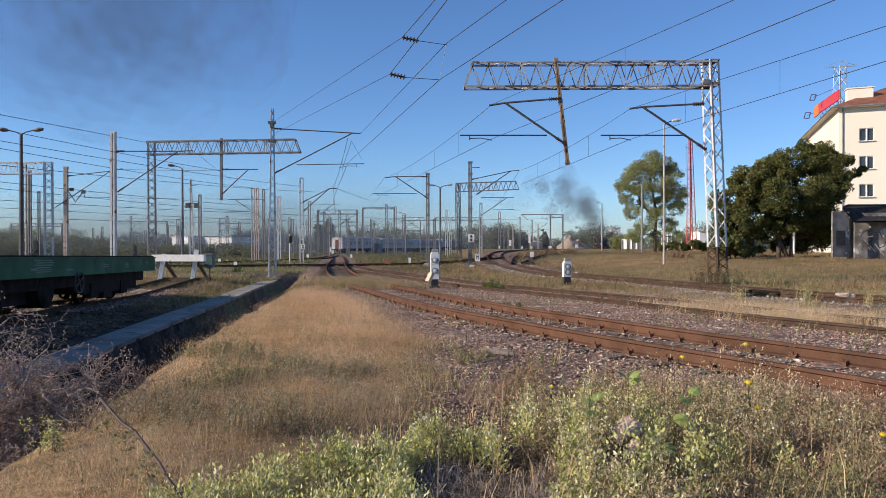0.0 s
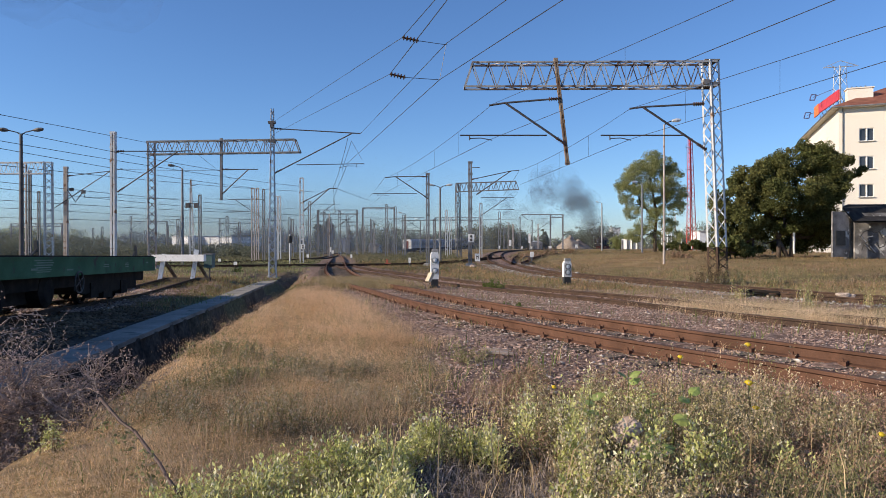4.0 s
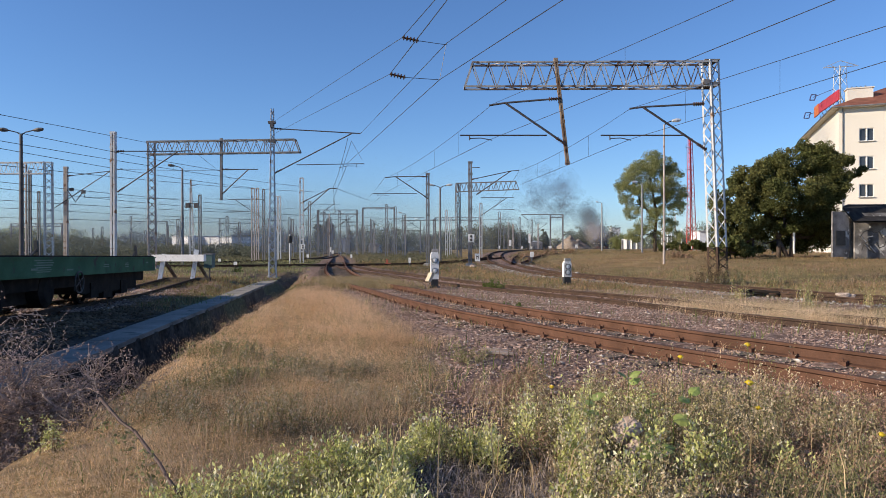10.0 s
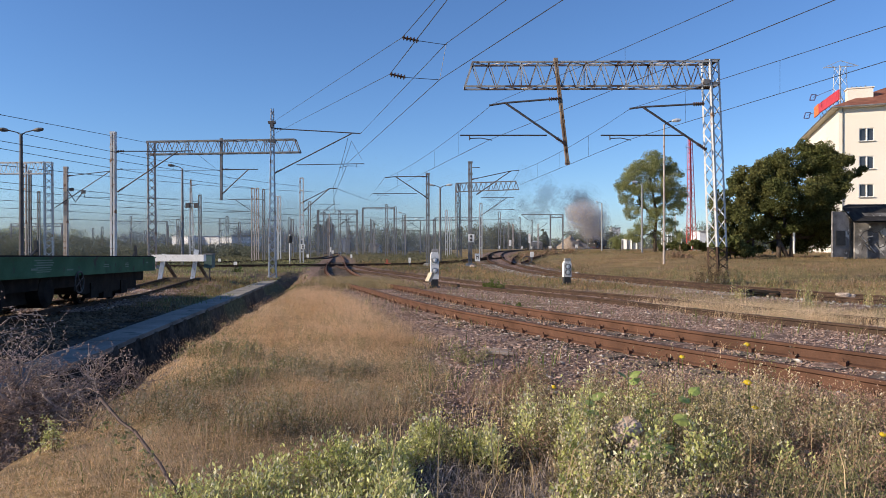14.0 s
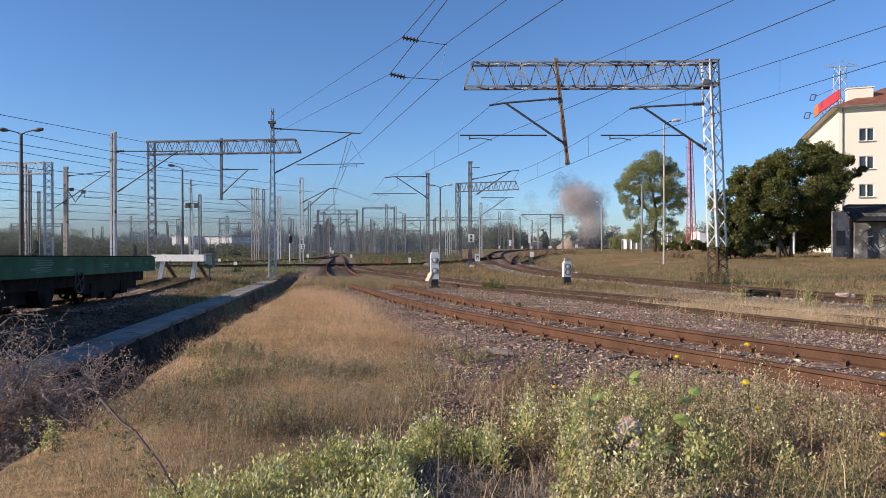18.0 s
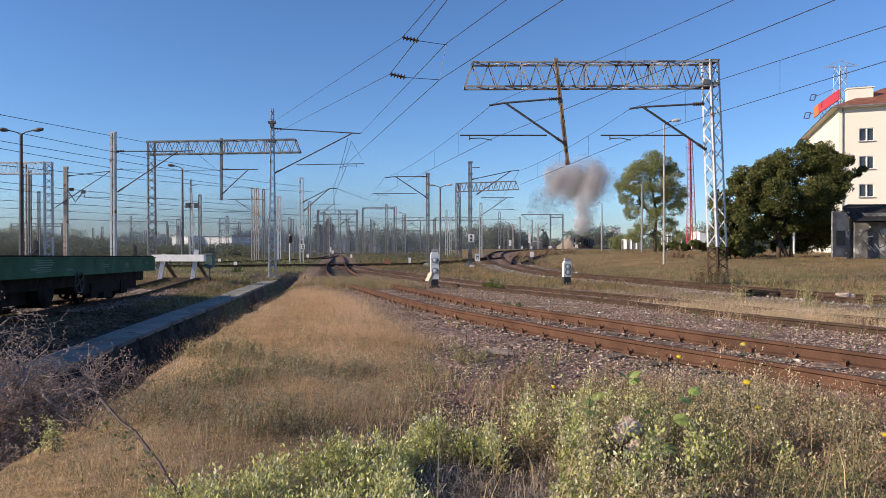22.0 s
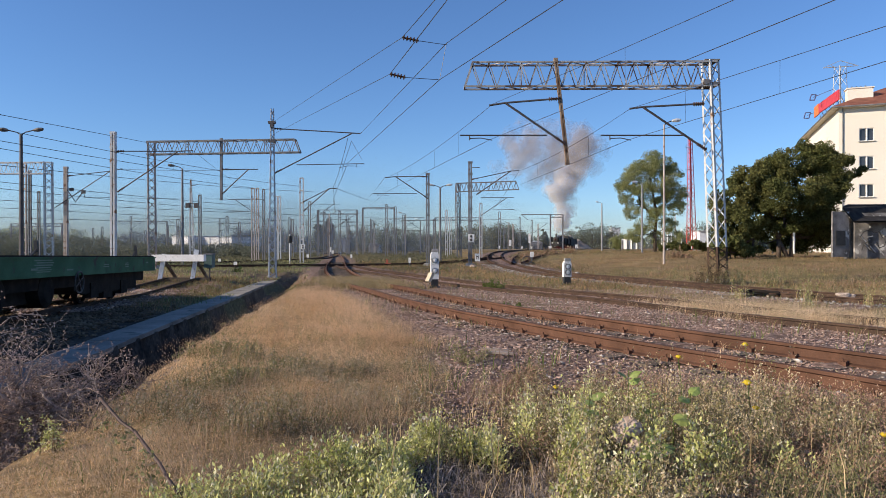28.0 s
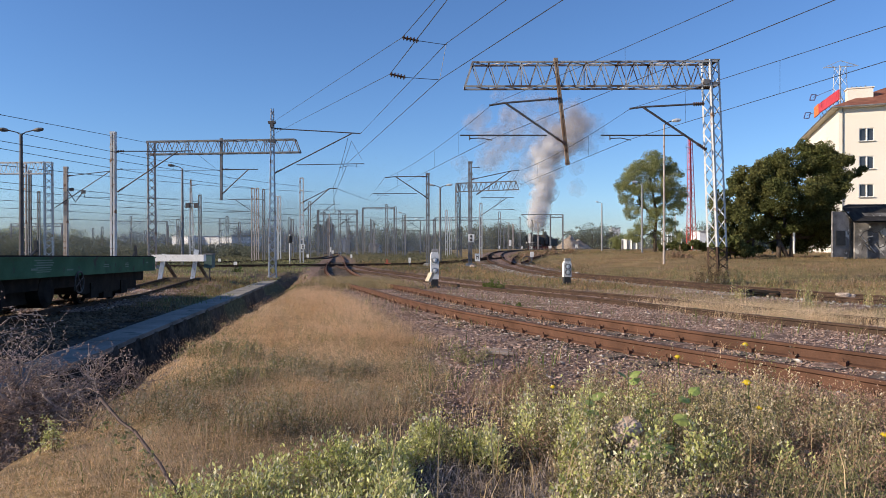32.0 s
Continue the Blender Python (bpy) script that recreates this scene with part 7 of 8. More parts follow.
# ------------------------------------------------------------------ grass and weeds
def blades(xy, h, w, lean, curl=0.5, wind=(0.12, 0.0)):
    """Bent tapering blades: five points and three triangles each."""
    n = len(xy)
    z = gz(xy[:, 0], xy[:, 1])
    hh = h * RNG.uniform(0.55, 1.25, n)
    a = RNG.uniform(0, 6.28, n)
    l = np.stack([np.cos(a), np.sin(a)], -1) * (lean * RNG.uniform(0.2, 1, n) * hh)[:, None] + np.array(wind) * hh[:, None]
    b = RNG.uniform(0, 6.28, n)
    sd = np.stack([np.cos(b), np.sin(b), np.zeros(n)], -1) * (w * RNG.uniform(0.7, 1.3, n))[:, None] / 2
    p0 = np.stack([xy[:, 0], xy[:, 1], z - 0.02], -1)
    p1 = p0 + np.stack([l[:, 0] * (1 - curl) * 0.6, l[:, 1] * (1 - curl) * 0.6, hh * 0.6], -1)
    p2 = p0 + np.stack([l[:, 0], l[:, 1], hh * np.sqrt(np.clip(1 - lean * lean * 0.5, 0.2, 1))], -1)
    v = np.stack([p0 - sd, p0 + sd, p1 - sd * 0.8, p1 + sd * 0.8, p2], 1).reshape(-1, 3)
    t = np.arange(n)[:, None, None] * 5 + np.array([(0, 1, 3), (0, 3, 2), (2, 3, 4)])[None]
    return v, t.reshape(-1, 3), p2


def heads(p, size, mat, name, label):
    """Feathery seed heads at the blades' tips."""
    q = np.repeat(p, 3, 0) + RNG.normal(0, 1, (len(p) * 3, 3)) * np.array([0.02, 0.02, 0.05])
    v, f = leaves_at(q, size)
    soup(name, v, f, mat, label, "grass")


def dry_keep(x, y):
    w = 0.3 * wav(x, y, 1.7) + 0.2 * wav(x, y, 0.6, 1)
    k = step(0.35, -0.25, x - dry_edge(y) + w) * step(0.06, -0.3, bank(y) - x + 0.2 * w)
    return k * (0.72 + 0.28 * wav(x, y, 1.1, 4))


def no_rails(x, y):
    return step(0.85, 1.3, off_track(x, y, ("near", "middle", "curved")))


def slivers(p, per, spread, size, mat, name, label):
    """Hair-fine seed plumes: single thin triangles strewn round the blades' tips."""
    n = len(p) * per
    c = np.repeat(p, per, 0) + RNG.normal(0, 1, (n, 3)) * np.array(spread)
    a = RNG.normal(size=(n, 3))
    a /= np.linalg.norm(a, axis=1)[:, None]
    b = np.cross(a, RNG.normal(size=(n, 3)))
    b /= np.linalg.norm(b, axis=1)[:, None]
    k = size * RNG.uniform(0.5, 1.4, n)[:, None]
    v = np.stack([c - a * k, c + a * k, c + b * k * 0.3], 1).reshape(-1, 3)
    soup(name, v, np.arange(n * 3).reshape(-1, 3), mat, label, "grass")


PLUME = pm("grass_plumes", (0.58, 0.365, 0.205), (0.90, 0.64, 0.41), 0.9, 0.9, 0, 0, 3, "island", 0.12, 0.6)
STRAW = pm("faded_straw_plumes", (0.36, 0.265, 0.175), (0.68, 0.52, 0.36), 1.1, 0.9, 0, 0, 3, "island", 0.18, 0.5, fresh=((0.2, 0.2, 0.09), 0.12))
xy = scatter(150000, -7.5, 0.6, 2.6, 29, dry_keep, 1.6)
hum = 0.12 + 0.19 * step(-0.5, 0.6, wav(xy[:, 0], xy[:, 1], 1.7, 4)) + 0.04 * wav(xy[:, 0], xy[:, 1], 0.7, 1) + 0.08 * step(7.5, 10.0, xy[:, 1]) * step(-3.2, -2.0, xy[:, 0] + 0.07 * (xy[:, 1] - 9))
ripe = RNG.uniform(0, 1, len(xy)) < 0.22 + 0.78 * step(4.6, 7.4, xy[:, 1] + 0.9 * wav(xy[:, 0], xy[:, 1], 1.4, 2) - 0.35 * (xy[:, 0] + 1.5))
for sel, mat, nm, words in ((ripe, PLUME, "dry_grass", "fine feathery orange-brown dry grass on the bank"), (~ripe, STRAW, "straw_grass", "faded grey-brown straw grass on the bank")):
    v, f, tips = blades(xy[sel], hum[sel], 0.0018, 1.6)
    soup(nm, v, f, GRASS_DRY if mat == PLUME else STRAW, words, "grass")
    slivers(tips, 9, (0.04, 0.04, 0.035), 0.0085, mat, nm + "_plumes", "feathery seed plumes of the " + ("orange-brown" if mat == PLUME else "faded") + " dry grass")
# thick soft plumes bending over the bank's crest
xy = scatter(60000, -6.5, 0.2, 7.5, 24, lambda x, y: dry_keep(x, y) * step(-1.5, -0.7, x - dry_edge(y) + 0.35 * wav(x, y, 1.2, 6)) * step(8.0, 9.6, y + 0.6 * wav(x, y, 0.9, 2)), 1.5)
v, f, tips = blades(xy, 0.27 + 0.09 * wav(xy[:, 0], xy[:, 1], 1.3, 7), 0.002, 1.3, 0.7, (0.45, 0.0))
soup("crest_grass", v, f, GRASS_DRY, "tall bent orange-brown dry grass along the bank's crest", "grass")
slivers(tips, 20, (0.06, 0.06, 0.035), 0.0065, PLUME, "crest_grass_plumes", "thick soft orange plumes along the bank's crest")
# darker green tufts in the dry grass
xy = scatter(26000, -6, 0.4, 3, 16, lambda x, y: dry_keep(x, y) * step(0.35, 0.8, wav(x, y, 1.9, 5)), 1.5)
v, f, tips = blades(xy, 0.20, 0.004, 0.9)
soup("grass_tufts", v, f, GRASS_GREEN, "greenish tufts among the dry grass", "grass")
# tan grass between the middle and the curved track
def beyond_middle(x, y):
    return x - np.interp(y, [-6, 3, 11.6, 15, 19, 24, 31.4, 41, 51], [16, 11.5, 7.4, 6.1, 4.9, 3.2, 0.5, -2.8, -6.2])


def between(x, y):
    d = off_track(x, y, ("near", "middle", "curved"))
    return np.maximum(step(1.5, 2.4, d + 0.5 * wav(x, y, 2.5)), 0.25 * step(0.0, 1.0, beyond_middle(x, y))) * step(-0.6, 0.3, wav(x, y, 3.2, 2) + 0.35) * step(0.6, 1.3, beyond_middle(x, y) + 0.3 * wav(x, y, 1.3))


xy = scatter(110000, -4, 22, 10, 44, lambda x, y: between(x, y) * step(1.0, 3.0, x + 0.35 * (y - 12)), 1.5)
v, f, tips = blades(xy, 0.20, 0.007, 1.15)
soup("tan_grass", v, f, GRASS_TAN, "straw-coloured grass between the tracks", "grass")
# pale feathery grass overgrowing the middle track
def pale_keep(x, y):
    return step(1.5, 0.7, np.abs(beyond_middle(x, y) - 0.35 + 0.4 * wav(x, y, 1.9, 3))) * step(18.5, 15.0, y) * step(-0.5, 0.25, wav(x, y, 2.3, 8) + 0.25)


xy = scatter(60000, 4.5, 12.5, 9, 19, pale_keep)
v, f, tips = blades(xy, 0.33 + 0.1 * wav(xy[:, 0], xy[:, 1], 1.1, 5), 0.0035, 1.2, 0.6, (0.3, 0.0))
soup("pale_grass", v, f, GRASS_PALE, "pale feathery dry grass overgrowing the middle track", "grass")
slivers(tips, 6, (0.07, 0.06, 0.05), 0.013, GRASS_PALE, "pale_grass_heads", "pale feathery seed heads beside the middle track")
# tufts between the rails of the near track
xy = scatter(60000, -8, 8, 4, 40, lambda x, y: step(1.5, 0.9, off_track(x, y, ("near",))) * step(-0.1, 0.6, wav(x, y, 1.6, 4) + 0.3 * wav(x, y, 0.6, 2)) * 0.6)
v, f, tips = blades(xy, 0.19, 0.005, 1.0)
soup("track_tufts", v, f, GRASS_DRY, "dry tufts between the rails of the near track", "grass")
xy = scatter(34000, -6.5, -0.5, 26, 36, lambda x, y: step(2.0, 0.8, off_track(x, y, ("near",)) + 0.5 * wav(x, y, 1.9, 3)) * step(26.5, 29, y + 0.8 * wav(x, y, 1.4)) * step(35.5, 33, y))
v, f, tips = blades(xy, 0.40, 0.007, 0.9)
soup("burying_grass", v, f, GRASS_TAN, "straw grass overgrowing a stretch of the near track", "grass")
slivers(tips[::2], 3, (0.04, 0.04, 0.03), 0.011, STRAW, "burying_grass_plumes", "seed plumes of the grass over the near track")
# thin weeds standing in the ballast
xy = scatter(9000, -5, 14, 6, 34, lambda x, y: no_rails(x, y) * step(0.15, 0.6, wav(x, y, 2.1, 7)) * (x > dry_edge(y)), 1.3)
v, f, tips = blades(xy, 0.26, 0.010, 0.5)
soup("ballast_weeds", v, f, GRASS_GREEN, "thin green weeds growing through the ballast", "weeds")
xy = scatter(9000, -5, 14, 6, 34, lambda x, y: no_rails(x, y) * step(0.1, 0.6, wav(x, y, 2.7, 9)) * (x > dry_edge(y)), 1.3)
v, f, tips = blades(xy, 0.22, 0.010, 0.6)
soup("dead_ballast_weeds", v, f, WEED_DRY, "reddish dead weeds in the ballast", "weeds")
# the field rising beyond the curved track
def field_keep(x, y):
    d = off_track(x, y, ("curved", "middle", "near"))
    return step(1.8, 3.0, d) * step(-3, 3, x - 4) * (0.25 + 0.75 * step(-0.5, 0.35, wav(x, y, 5, 3) + 0.4 * wav(x, y, 1.7, 1)))


xy = scatter(150000, -2, 70, 26, 150, field_keep, 1.7)
v, f, tips = blades(xy, 0.24, 0.012, 1.3)
soup("field_grass", v, f, GRASS_FIELD, "rough brown and olive grass rising to the main line", "grass")
xy = scatter(42000, -9, 9, 27, 85, lambda x, y: step(1.3, 2.4, off_track(x, y, ("curved", "middle", "near")) + 0.6 * wav(x, y, 3)) * step(-8.5, -5, x + 0.05 * (y - 30)) * (0.65 + 0.35 * wav(x, y, 5, 6)), 1.3)
v, f, tips = blades(xy, 0.24, 0.018, 0.8)
soup("trackside_grass", v, f, GRASS_FIELD, "rough olive-brown grass between the diverging tracks", "grass")
# taller uneven tufts across the field and along its crest
cen = scatter(520, 3, 60, 27, 104, lambda x, y: step(1.8, 3.0, off_track(x, y, ("curved", "middle", "near"))) * step(-3, 3, x - 4), 1.3)
k = np.repeat(np.arange(len(cen)), 70)
xy = cen[k] + RNG.normal(0, 1, (len(k), 2)) * np.array([0.55, 0.35]) * RNG.uniform(0.5, 1.3, len(cen))[k][:, None]
v, f, tips = blades(xy, RNG.uniform(0.2, 0.5, len(cen))[k], 0.010, 1.1)
half = len(cen) // 2 * 70
soup("field_tufts", v[:half * 5], f[:half * 3], GRASS_TAN, "straw-coloured tall tufts of grass across the field", "grass")
soup("brown_field_tufts", v[half * 5:] - 0, f[half * 3:] - half * 5, WEED_DRY, "reddish-brown tall tufts across the field", "grass")
# pale gravel along the curved track
xy = scatter(60000, 3, 24, 10, 60, lambda x, y: step(0.75, 1.1, off_track(x, y, ("curved",))) * step(2.3, 1.5, off_track(x, y, ("curved",)) + 0.4 * wav(x, y, 1.8, 2)) * 0.7)
v, f = stones(len(xy), xy, 0.034)
soup("curve_gravel", v, f, pm("pale_grey_gravel", (0.26, 0.245, 0.235), (0.42, 0.40, 0.38), 1.2, 0.95, 0, 0.3, 40, "island", 0.4), "pale grey gravel along the curved track", "ballast")
# low scrub over the yard
xy = scatter(100000, -95, 2, 62, 190, lambda x, y: step(1.6, 2.6, off_track(x, y, ("near", "middle", "far", "cross"))) * step(-0.62, -0.5, x / y) * (0.5 + 0.5 * step(-0.3, 0.4, wav(x, y, 9, 3))), 1.1)
v, f = leaves_at(np.column_stack([xy, gz(xy[:, 0], xy[:, 1]) + RNG.uniform(0.0, 1.0, len(xy)) ** 2 * (0.25 + 0.35 * step(0.0, 0.8, wav(xy[:, 0], xy[:, 1], 11, 5)))]), 0.09)
soup("low_yard_scrub", v, f, pm("dull_scrub_leaf", (0.10, 0.105, 0.06), (0.20, 0.18, 0.105), 0.1, 0.9, 0, 0, 4, "island", 0.3, 0.25), "low dull green scrub between the yard tracks", "scrub")
# rough growth round the siding and the buffer stop
xy = scatter(26000, -17, -8.4, 19, 40, lambda x, y: (x < slab_edge(y) - 1.1) * step(-0.6, 0.4, wav(x, y, 2.1, 3) + 0.2) * step(21, 26, y + 0.5 * (x + 12)))
v, f, tips = blades(xy, 0.24, 0.012, 0.9)
soup("siding_grass", v, f, GRASS_FIELD, "rough olive-brown grass round the buffer stop", "grass")
xy = scatter(14000, -15, -10, 20, 31, lambda x, y: step(2.4, 0.6, off_track(x, y, ("siding",)) + 0.5 * wav(x, y, 1.5)))
v, f = stones(len(xy), xy, 0.04)
v[:, 2] += 0.05
soup("siding_gravel", v, f, STONE, "loose gravel over the end of the siding", "ballast")
# brown stones along the siding, coloured dark in place of the wagon's shade
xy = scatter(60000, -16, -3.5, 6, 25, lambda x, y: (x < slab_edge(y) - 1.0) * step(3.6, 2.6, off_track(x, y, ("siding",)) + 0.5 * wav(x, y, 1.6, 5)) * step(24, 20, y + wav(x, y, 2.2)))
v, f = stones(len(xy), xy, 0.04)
soup("siding_cinders", v, f, pm("shade_brown_stone", (0.08, 0.056, 0.036), (0.2, 0.145, 0.095), 1.2, 0.85, 0, 0.3, 30, "island", 0.4), "stones along the siding in a dark brown that stands in for shade", "cinders")
# yard side grass beyond the siding
xy = scatter(90000, -45, -3.5, 24, 90, lambda x, y: step(1.6, 2.4, off_track(x, y, ("siding", "near", "middle"))) * (x < bank(y) - 0.3 * (y > 45) - 2.5 * (y < 40)) * (0.45 + 0.55 * wav(x, y, 7, 1)), 1.2)
v, f, tips = blades(xy, 0.22, 0.022, 0.8)
soup("yard_grass", v, f, GRASS_YARD, "patchy olive grass in the rail yard", "grass")


def leafy(plants, per, h, leaf, spread, stem=True):
    """Leafy stems: places of many small leaves round upright stems."""
    n = len(plants)
    k = np.repeat(np.arange(n), per)
    hh = h * RNG.uniform(0.5, 1.15, n) * (1 + 0.4 * wav(plants[:, 0], plants[:, 1], 0.8, 3))
    u = RNG.uniform(0.08, 1, n * per)
    a = RNG.uniform(0, 6.28, n * per)
    ln = RNG.normal(0, 0.16, (n, 2)) * hh[:, None]
    r = spread * (1.05 - 0.6 * u) * RNG.uniform(0.3, 1, n * per)
    z = gz(plants[:, 0], plants[:, 1])
    c = np.stack([plants[k, 0] + ln[k, 0] * u + r * np.cos(a), plants[k, 1] + ln[k, 1] * u + r * np.sin(a), z[k] + hh[k] * u], -1)
    v, f = leaves_at(c, leaf, 0.38)
    top = np.stack([plants[:, 0] + ln[:, 0], plants[:, 1] + ln[:, 1], z + hh], -1)
    return v, f, top


def green_keep(x, y):
    e = np.interp(x, [-1.4, -1.1, -0.82, -0.6, -0.3, 0.05, 0.3, 0.5, 0.7], [2.4, 3.0, 3.6, 4.1, 4.35, 4.75, 4.5, 3.9, 2.9])
    gap = np.hypot((x - 0.17) / 0.42, (y - 3.85) / 0.42)
    front = step(-0.22, -0.1, x) * step(0.6, 0.5, x) * step(3.95, 3.8, y)
    return step(0.2, -0.1, y - e + 0.15 * wav(x, y, 0.5)) * step(0.8, 1.2, gap + 0.25 * wav(x, y, 0.3)) * (1 - front)


def mix_keep(x, y):
    e = 6.4 - 0.5 * np.abs(x - 1.9) ** 1.5
    return step(0.5, -0.3, y - e + 0.5 * wav(x, y, 1.0, 3)) * step(0.1, 0.8, x) * step(3.4, 2.6, x) * (1 - 0.92 * step(1.1, 1.35, x) * step(4.25, 3.95, y)) * (1 - step(0.62, 0.5, x) * step(4.3, 4.1, y)) * step(0.7, 1.1, np.hypot((x - 0.235 * y) / 0.11, (y - 4.1) / 0.55))


def clumps(n, x0, x1, y0, y1, keep, per, r0, r1, h0, h1):
    """Plants in clumps: their places, and the height of each one's clump."""
    c = scatter(n, x0, x1, y0, y1, keep)
    k = np.repeat(np.arange(len(c)), per)
    r = RNG.uniform(r0, r1, len(c))
    d = RNG.normal(0, 0.5, (len(k), 2)) * r[k][:, None]
    h = RNG.uniform(h0, h1, len(c))[k] * np.clip(1.15 - 0.6 * np.hypot(d[:, 0], d[:, 1]) / r[k], 0.35, 1.2)
    return c[k] + d, h


def weeds(name, spec, per_leaf, leaf, spread, mat, label, stems=True):
    xy, h = clumps(*spec)
    v, f, top = leafy(xy, per_leaf, h, leaf, spread)
    soup(name, v, f, mat, label, "weeds")
    if stems:
        v, f, tips = blades(xy, h * 0.95, 0.005, 0.35)
        soup(name.replace("weeds", "stems"), v, f, STALK, "thin pale stems of the weeds", "weeds")


def domes(name, c, r, h, per, leaf, mat, label, wide=0.45, hollow=0.5):
    """Rounded leafy bushes: leaves crowd the skin of lumpy domes and point up and out."""
    n = len(c)
    k = np.repeat(np.arange(n), per)
    d = RNG.normal(size=(n * per, 3))
    d[:, 2] = np.abs(d[:, 2]) * 1.1 - 0.12
    d /= np.linalg.norm(d, axis=1)[:, None]
    ph = RNG.uniform(0, 6.28, (n, 3))
    az = np.arctan2(d[:, 1], d[:, 0])
    lump = 1 + 0.22 * np.sin(3 * az + ph[k, 0]) + 0.16 * np.sin(5 * az + 4 * d[:, 2] + ph[k, 1]) + 0.14 * np.sin(9 * d[:, 2] + 2 * az + ph[k, 2])
    u = (hollow + (1 - hollow) * RNG.uniform(0, 1, n * per) ** 0.7) * lump
    z = gz(c[:, 0], c[:, 1])
    p = np.stack([c[k, 0] + d[:, 0] * r[k] * u, c[k, 1] + d[:, 1] * r[k] * u, z[k] + h[k] * d[:, 2] * u], -1)
    a = d * 0.7 + RNG.normal(0, 0.55, d.shape) + np.array([0, 0, 0.55])
    a /= np.linalg.norm(a, axis=1)[:, None]
    b = np.cross(a, RNG.normal(size=d.shape))
    b /= np.linalg.norm(b, axis=1)[:, None]
    m = np.cross(a, b)
    q = leaf * RNG.uniform(0.55, 1.3, n * per)[:, None]
    v = np.stack([p - a * q, p + b * q * wide + m * q * 0.2, p + a * q, p - b * q * wide + m * q * 0.2], 1).reshape(-1, 3)
    i = np.arange(n * per)[:, None] * 4
    soup(name, v, np.concatenate([i + np.array([[0, 1, 2]]), i + np.array([[0, 2, 3]])]), mat, label, "weeds")


def patch(n, x0, x1, y0, y1, keep, r0, r1, h0, h1):
    c = scatter(n, x0, x1, y0, y1, keep)
    return c, RNG.uniform(r0, r1, len(c)), RNG.uniform(h0, h1, len(c))


WEED_LIME = pm("lime_weed_leaf", (0.41, 0.42, 0.13), (0.66, 0.64, 0.28), 3.5, 0.6, 0, 0, 12, "island", 0.35, 0.36, fresh=((0.66, 0.62, 0.42), 0.2))
WEED_OLIVE = pm("olive_weed_leaf", (0.15, 0.16, 0.065), (0.32, 0.29, 0.13), 3.5, 0.75, 0, 0, 12, "island", 0.3, 0.3, fresh=((0.40, 0.31, 0.2), 0.2))
WEED_CREAM = pm("cream_seed_weed", (0.34, 0.27, 0.15), (0.64, 0.54, 0.37), 4.5, 0.8, 0, 0, 12, "island", 0.25, 0.25, fresh=((0.27, 0.24, 0.11), 0.3))
LITTER = pm("grey_dead_twigs", (0.22, 0.17, 0.145), (0.44, 0.365, 0.31), 3, 0.9, 0, 0, 12, "island", 0.4, 0.1)
domes("green_weeds", *patch(560, -1.6, 0.9, 2.6, 5.4, green_keep, 0.06, 0.14, 0.13, 0.26), 460, 0.0115, WEED_LIME, "dense lime green leafy weeds in the foreground", 0.5, 0.62)
domes("olive_weeds", *patch(90, -1.6, 0.9, 2.6, 5.2, green_keep, 0.07, 0.13, 0.14, 0.25), 420, 0.0105, WEED_OLIVE, "darker olive weeds among the lime green ones")


def broken(x, y):
    return mix_keep(x, y) * step(-0.35, 0.25, wav(x, y, 0.62, 2) + 0.15)


domes("cream_weeds", *patch(250, 0.15, 3.3, 2.7, 6.6, broken, 0.05, 0.13, 0.16, 0.48), 380, 0.0088, WEED_CREAM, "tangle of cream-seeded weeds", 0.6, 0.55)
domes("dull_weeds", *patch(130, 0.3, 3.3, 2.7, 6.4, mix_keep, 0.06, 0.15, 0.10, 0.36), 380, 0.0095, WEED_OLIVE, "olive weeds among the cream-seeded ones", 0.45, 0.5)
domes("leafy_weeds", *patch(100, 0.4, 2.0, 3.2, 5.6, lambda x, y: broken(x, y) * step(2.1, 1.2, x), 0.05, 0.12, 0.18, 0.42), 380, 0.0125, WEED_LIME, "bright green weeds among the dry ones", 0.55, 0.55)
domes("dark_weeds", *patch(46, 1.3, 2.3, 2.6, 3.9, lambda x, y: step(1.3, 1.6, x) * 0.9, 0.08, 0.15, 0.15, 0.3), 420, 0.010, WEED_OLIVE, "dull olive weeds close to the ballast", 0.4, 0.3)
domes("brown_weeds", *patch(95, 1.9, 3.7, 3.0, 6.0, lambda x, y: step(1.7, 2.4, x) * step(-0.5, 0.3, wav(x, y, 0.7, 3)), 0.07, 0.16, 0.12, 0.34), 340, 0.009, WEED_DRY, "reddish-brown withered weeds beside the rails", 0.5, 0.35)
weeds("mixed_weeds", (60, 0.2, 3.4, 2.6, 6.8, mix_keep, 13, 0.10, 0.24, 0.28, 0.56), 34, 0.0095, 0.04, WEED_MIX, "tall thin seed-bearing weeds")
xy = scatter(15000, -0.5, 3.2, 2.5, 4.6, lambda x, y: step(-0.5, 0.1, x) * step(4.2, 3.5, y + 0.35 * wav(x, y, 0.7)) * (0.35 + 0.65 * step(1.2, 0.6, x)))
v, f, tips = blades(xy, 0.17, 0.0042, 2.0)
soup("twig_litter", v, f, LITTER, "grey dead twigs and stalks lying in the weeds", "litter")
weeds("dead_weeds", (330, 0.4, 5.2, 2.5, 8.0, lambda x, y: step(0.3, 0.9, x) * step(6.9, 6.0, y + 0.45 * (x - 3) + 0.4 * wav(x, y, 1.1)), 16, 0.10, 0.3, 0.08, 0.26), 34, 0.010, 0.055, WEED_DRY, "reddish-brown dead weeds at the ballast's edge")
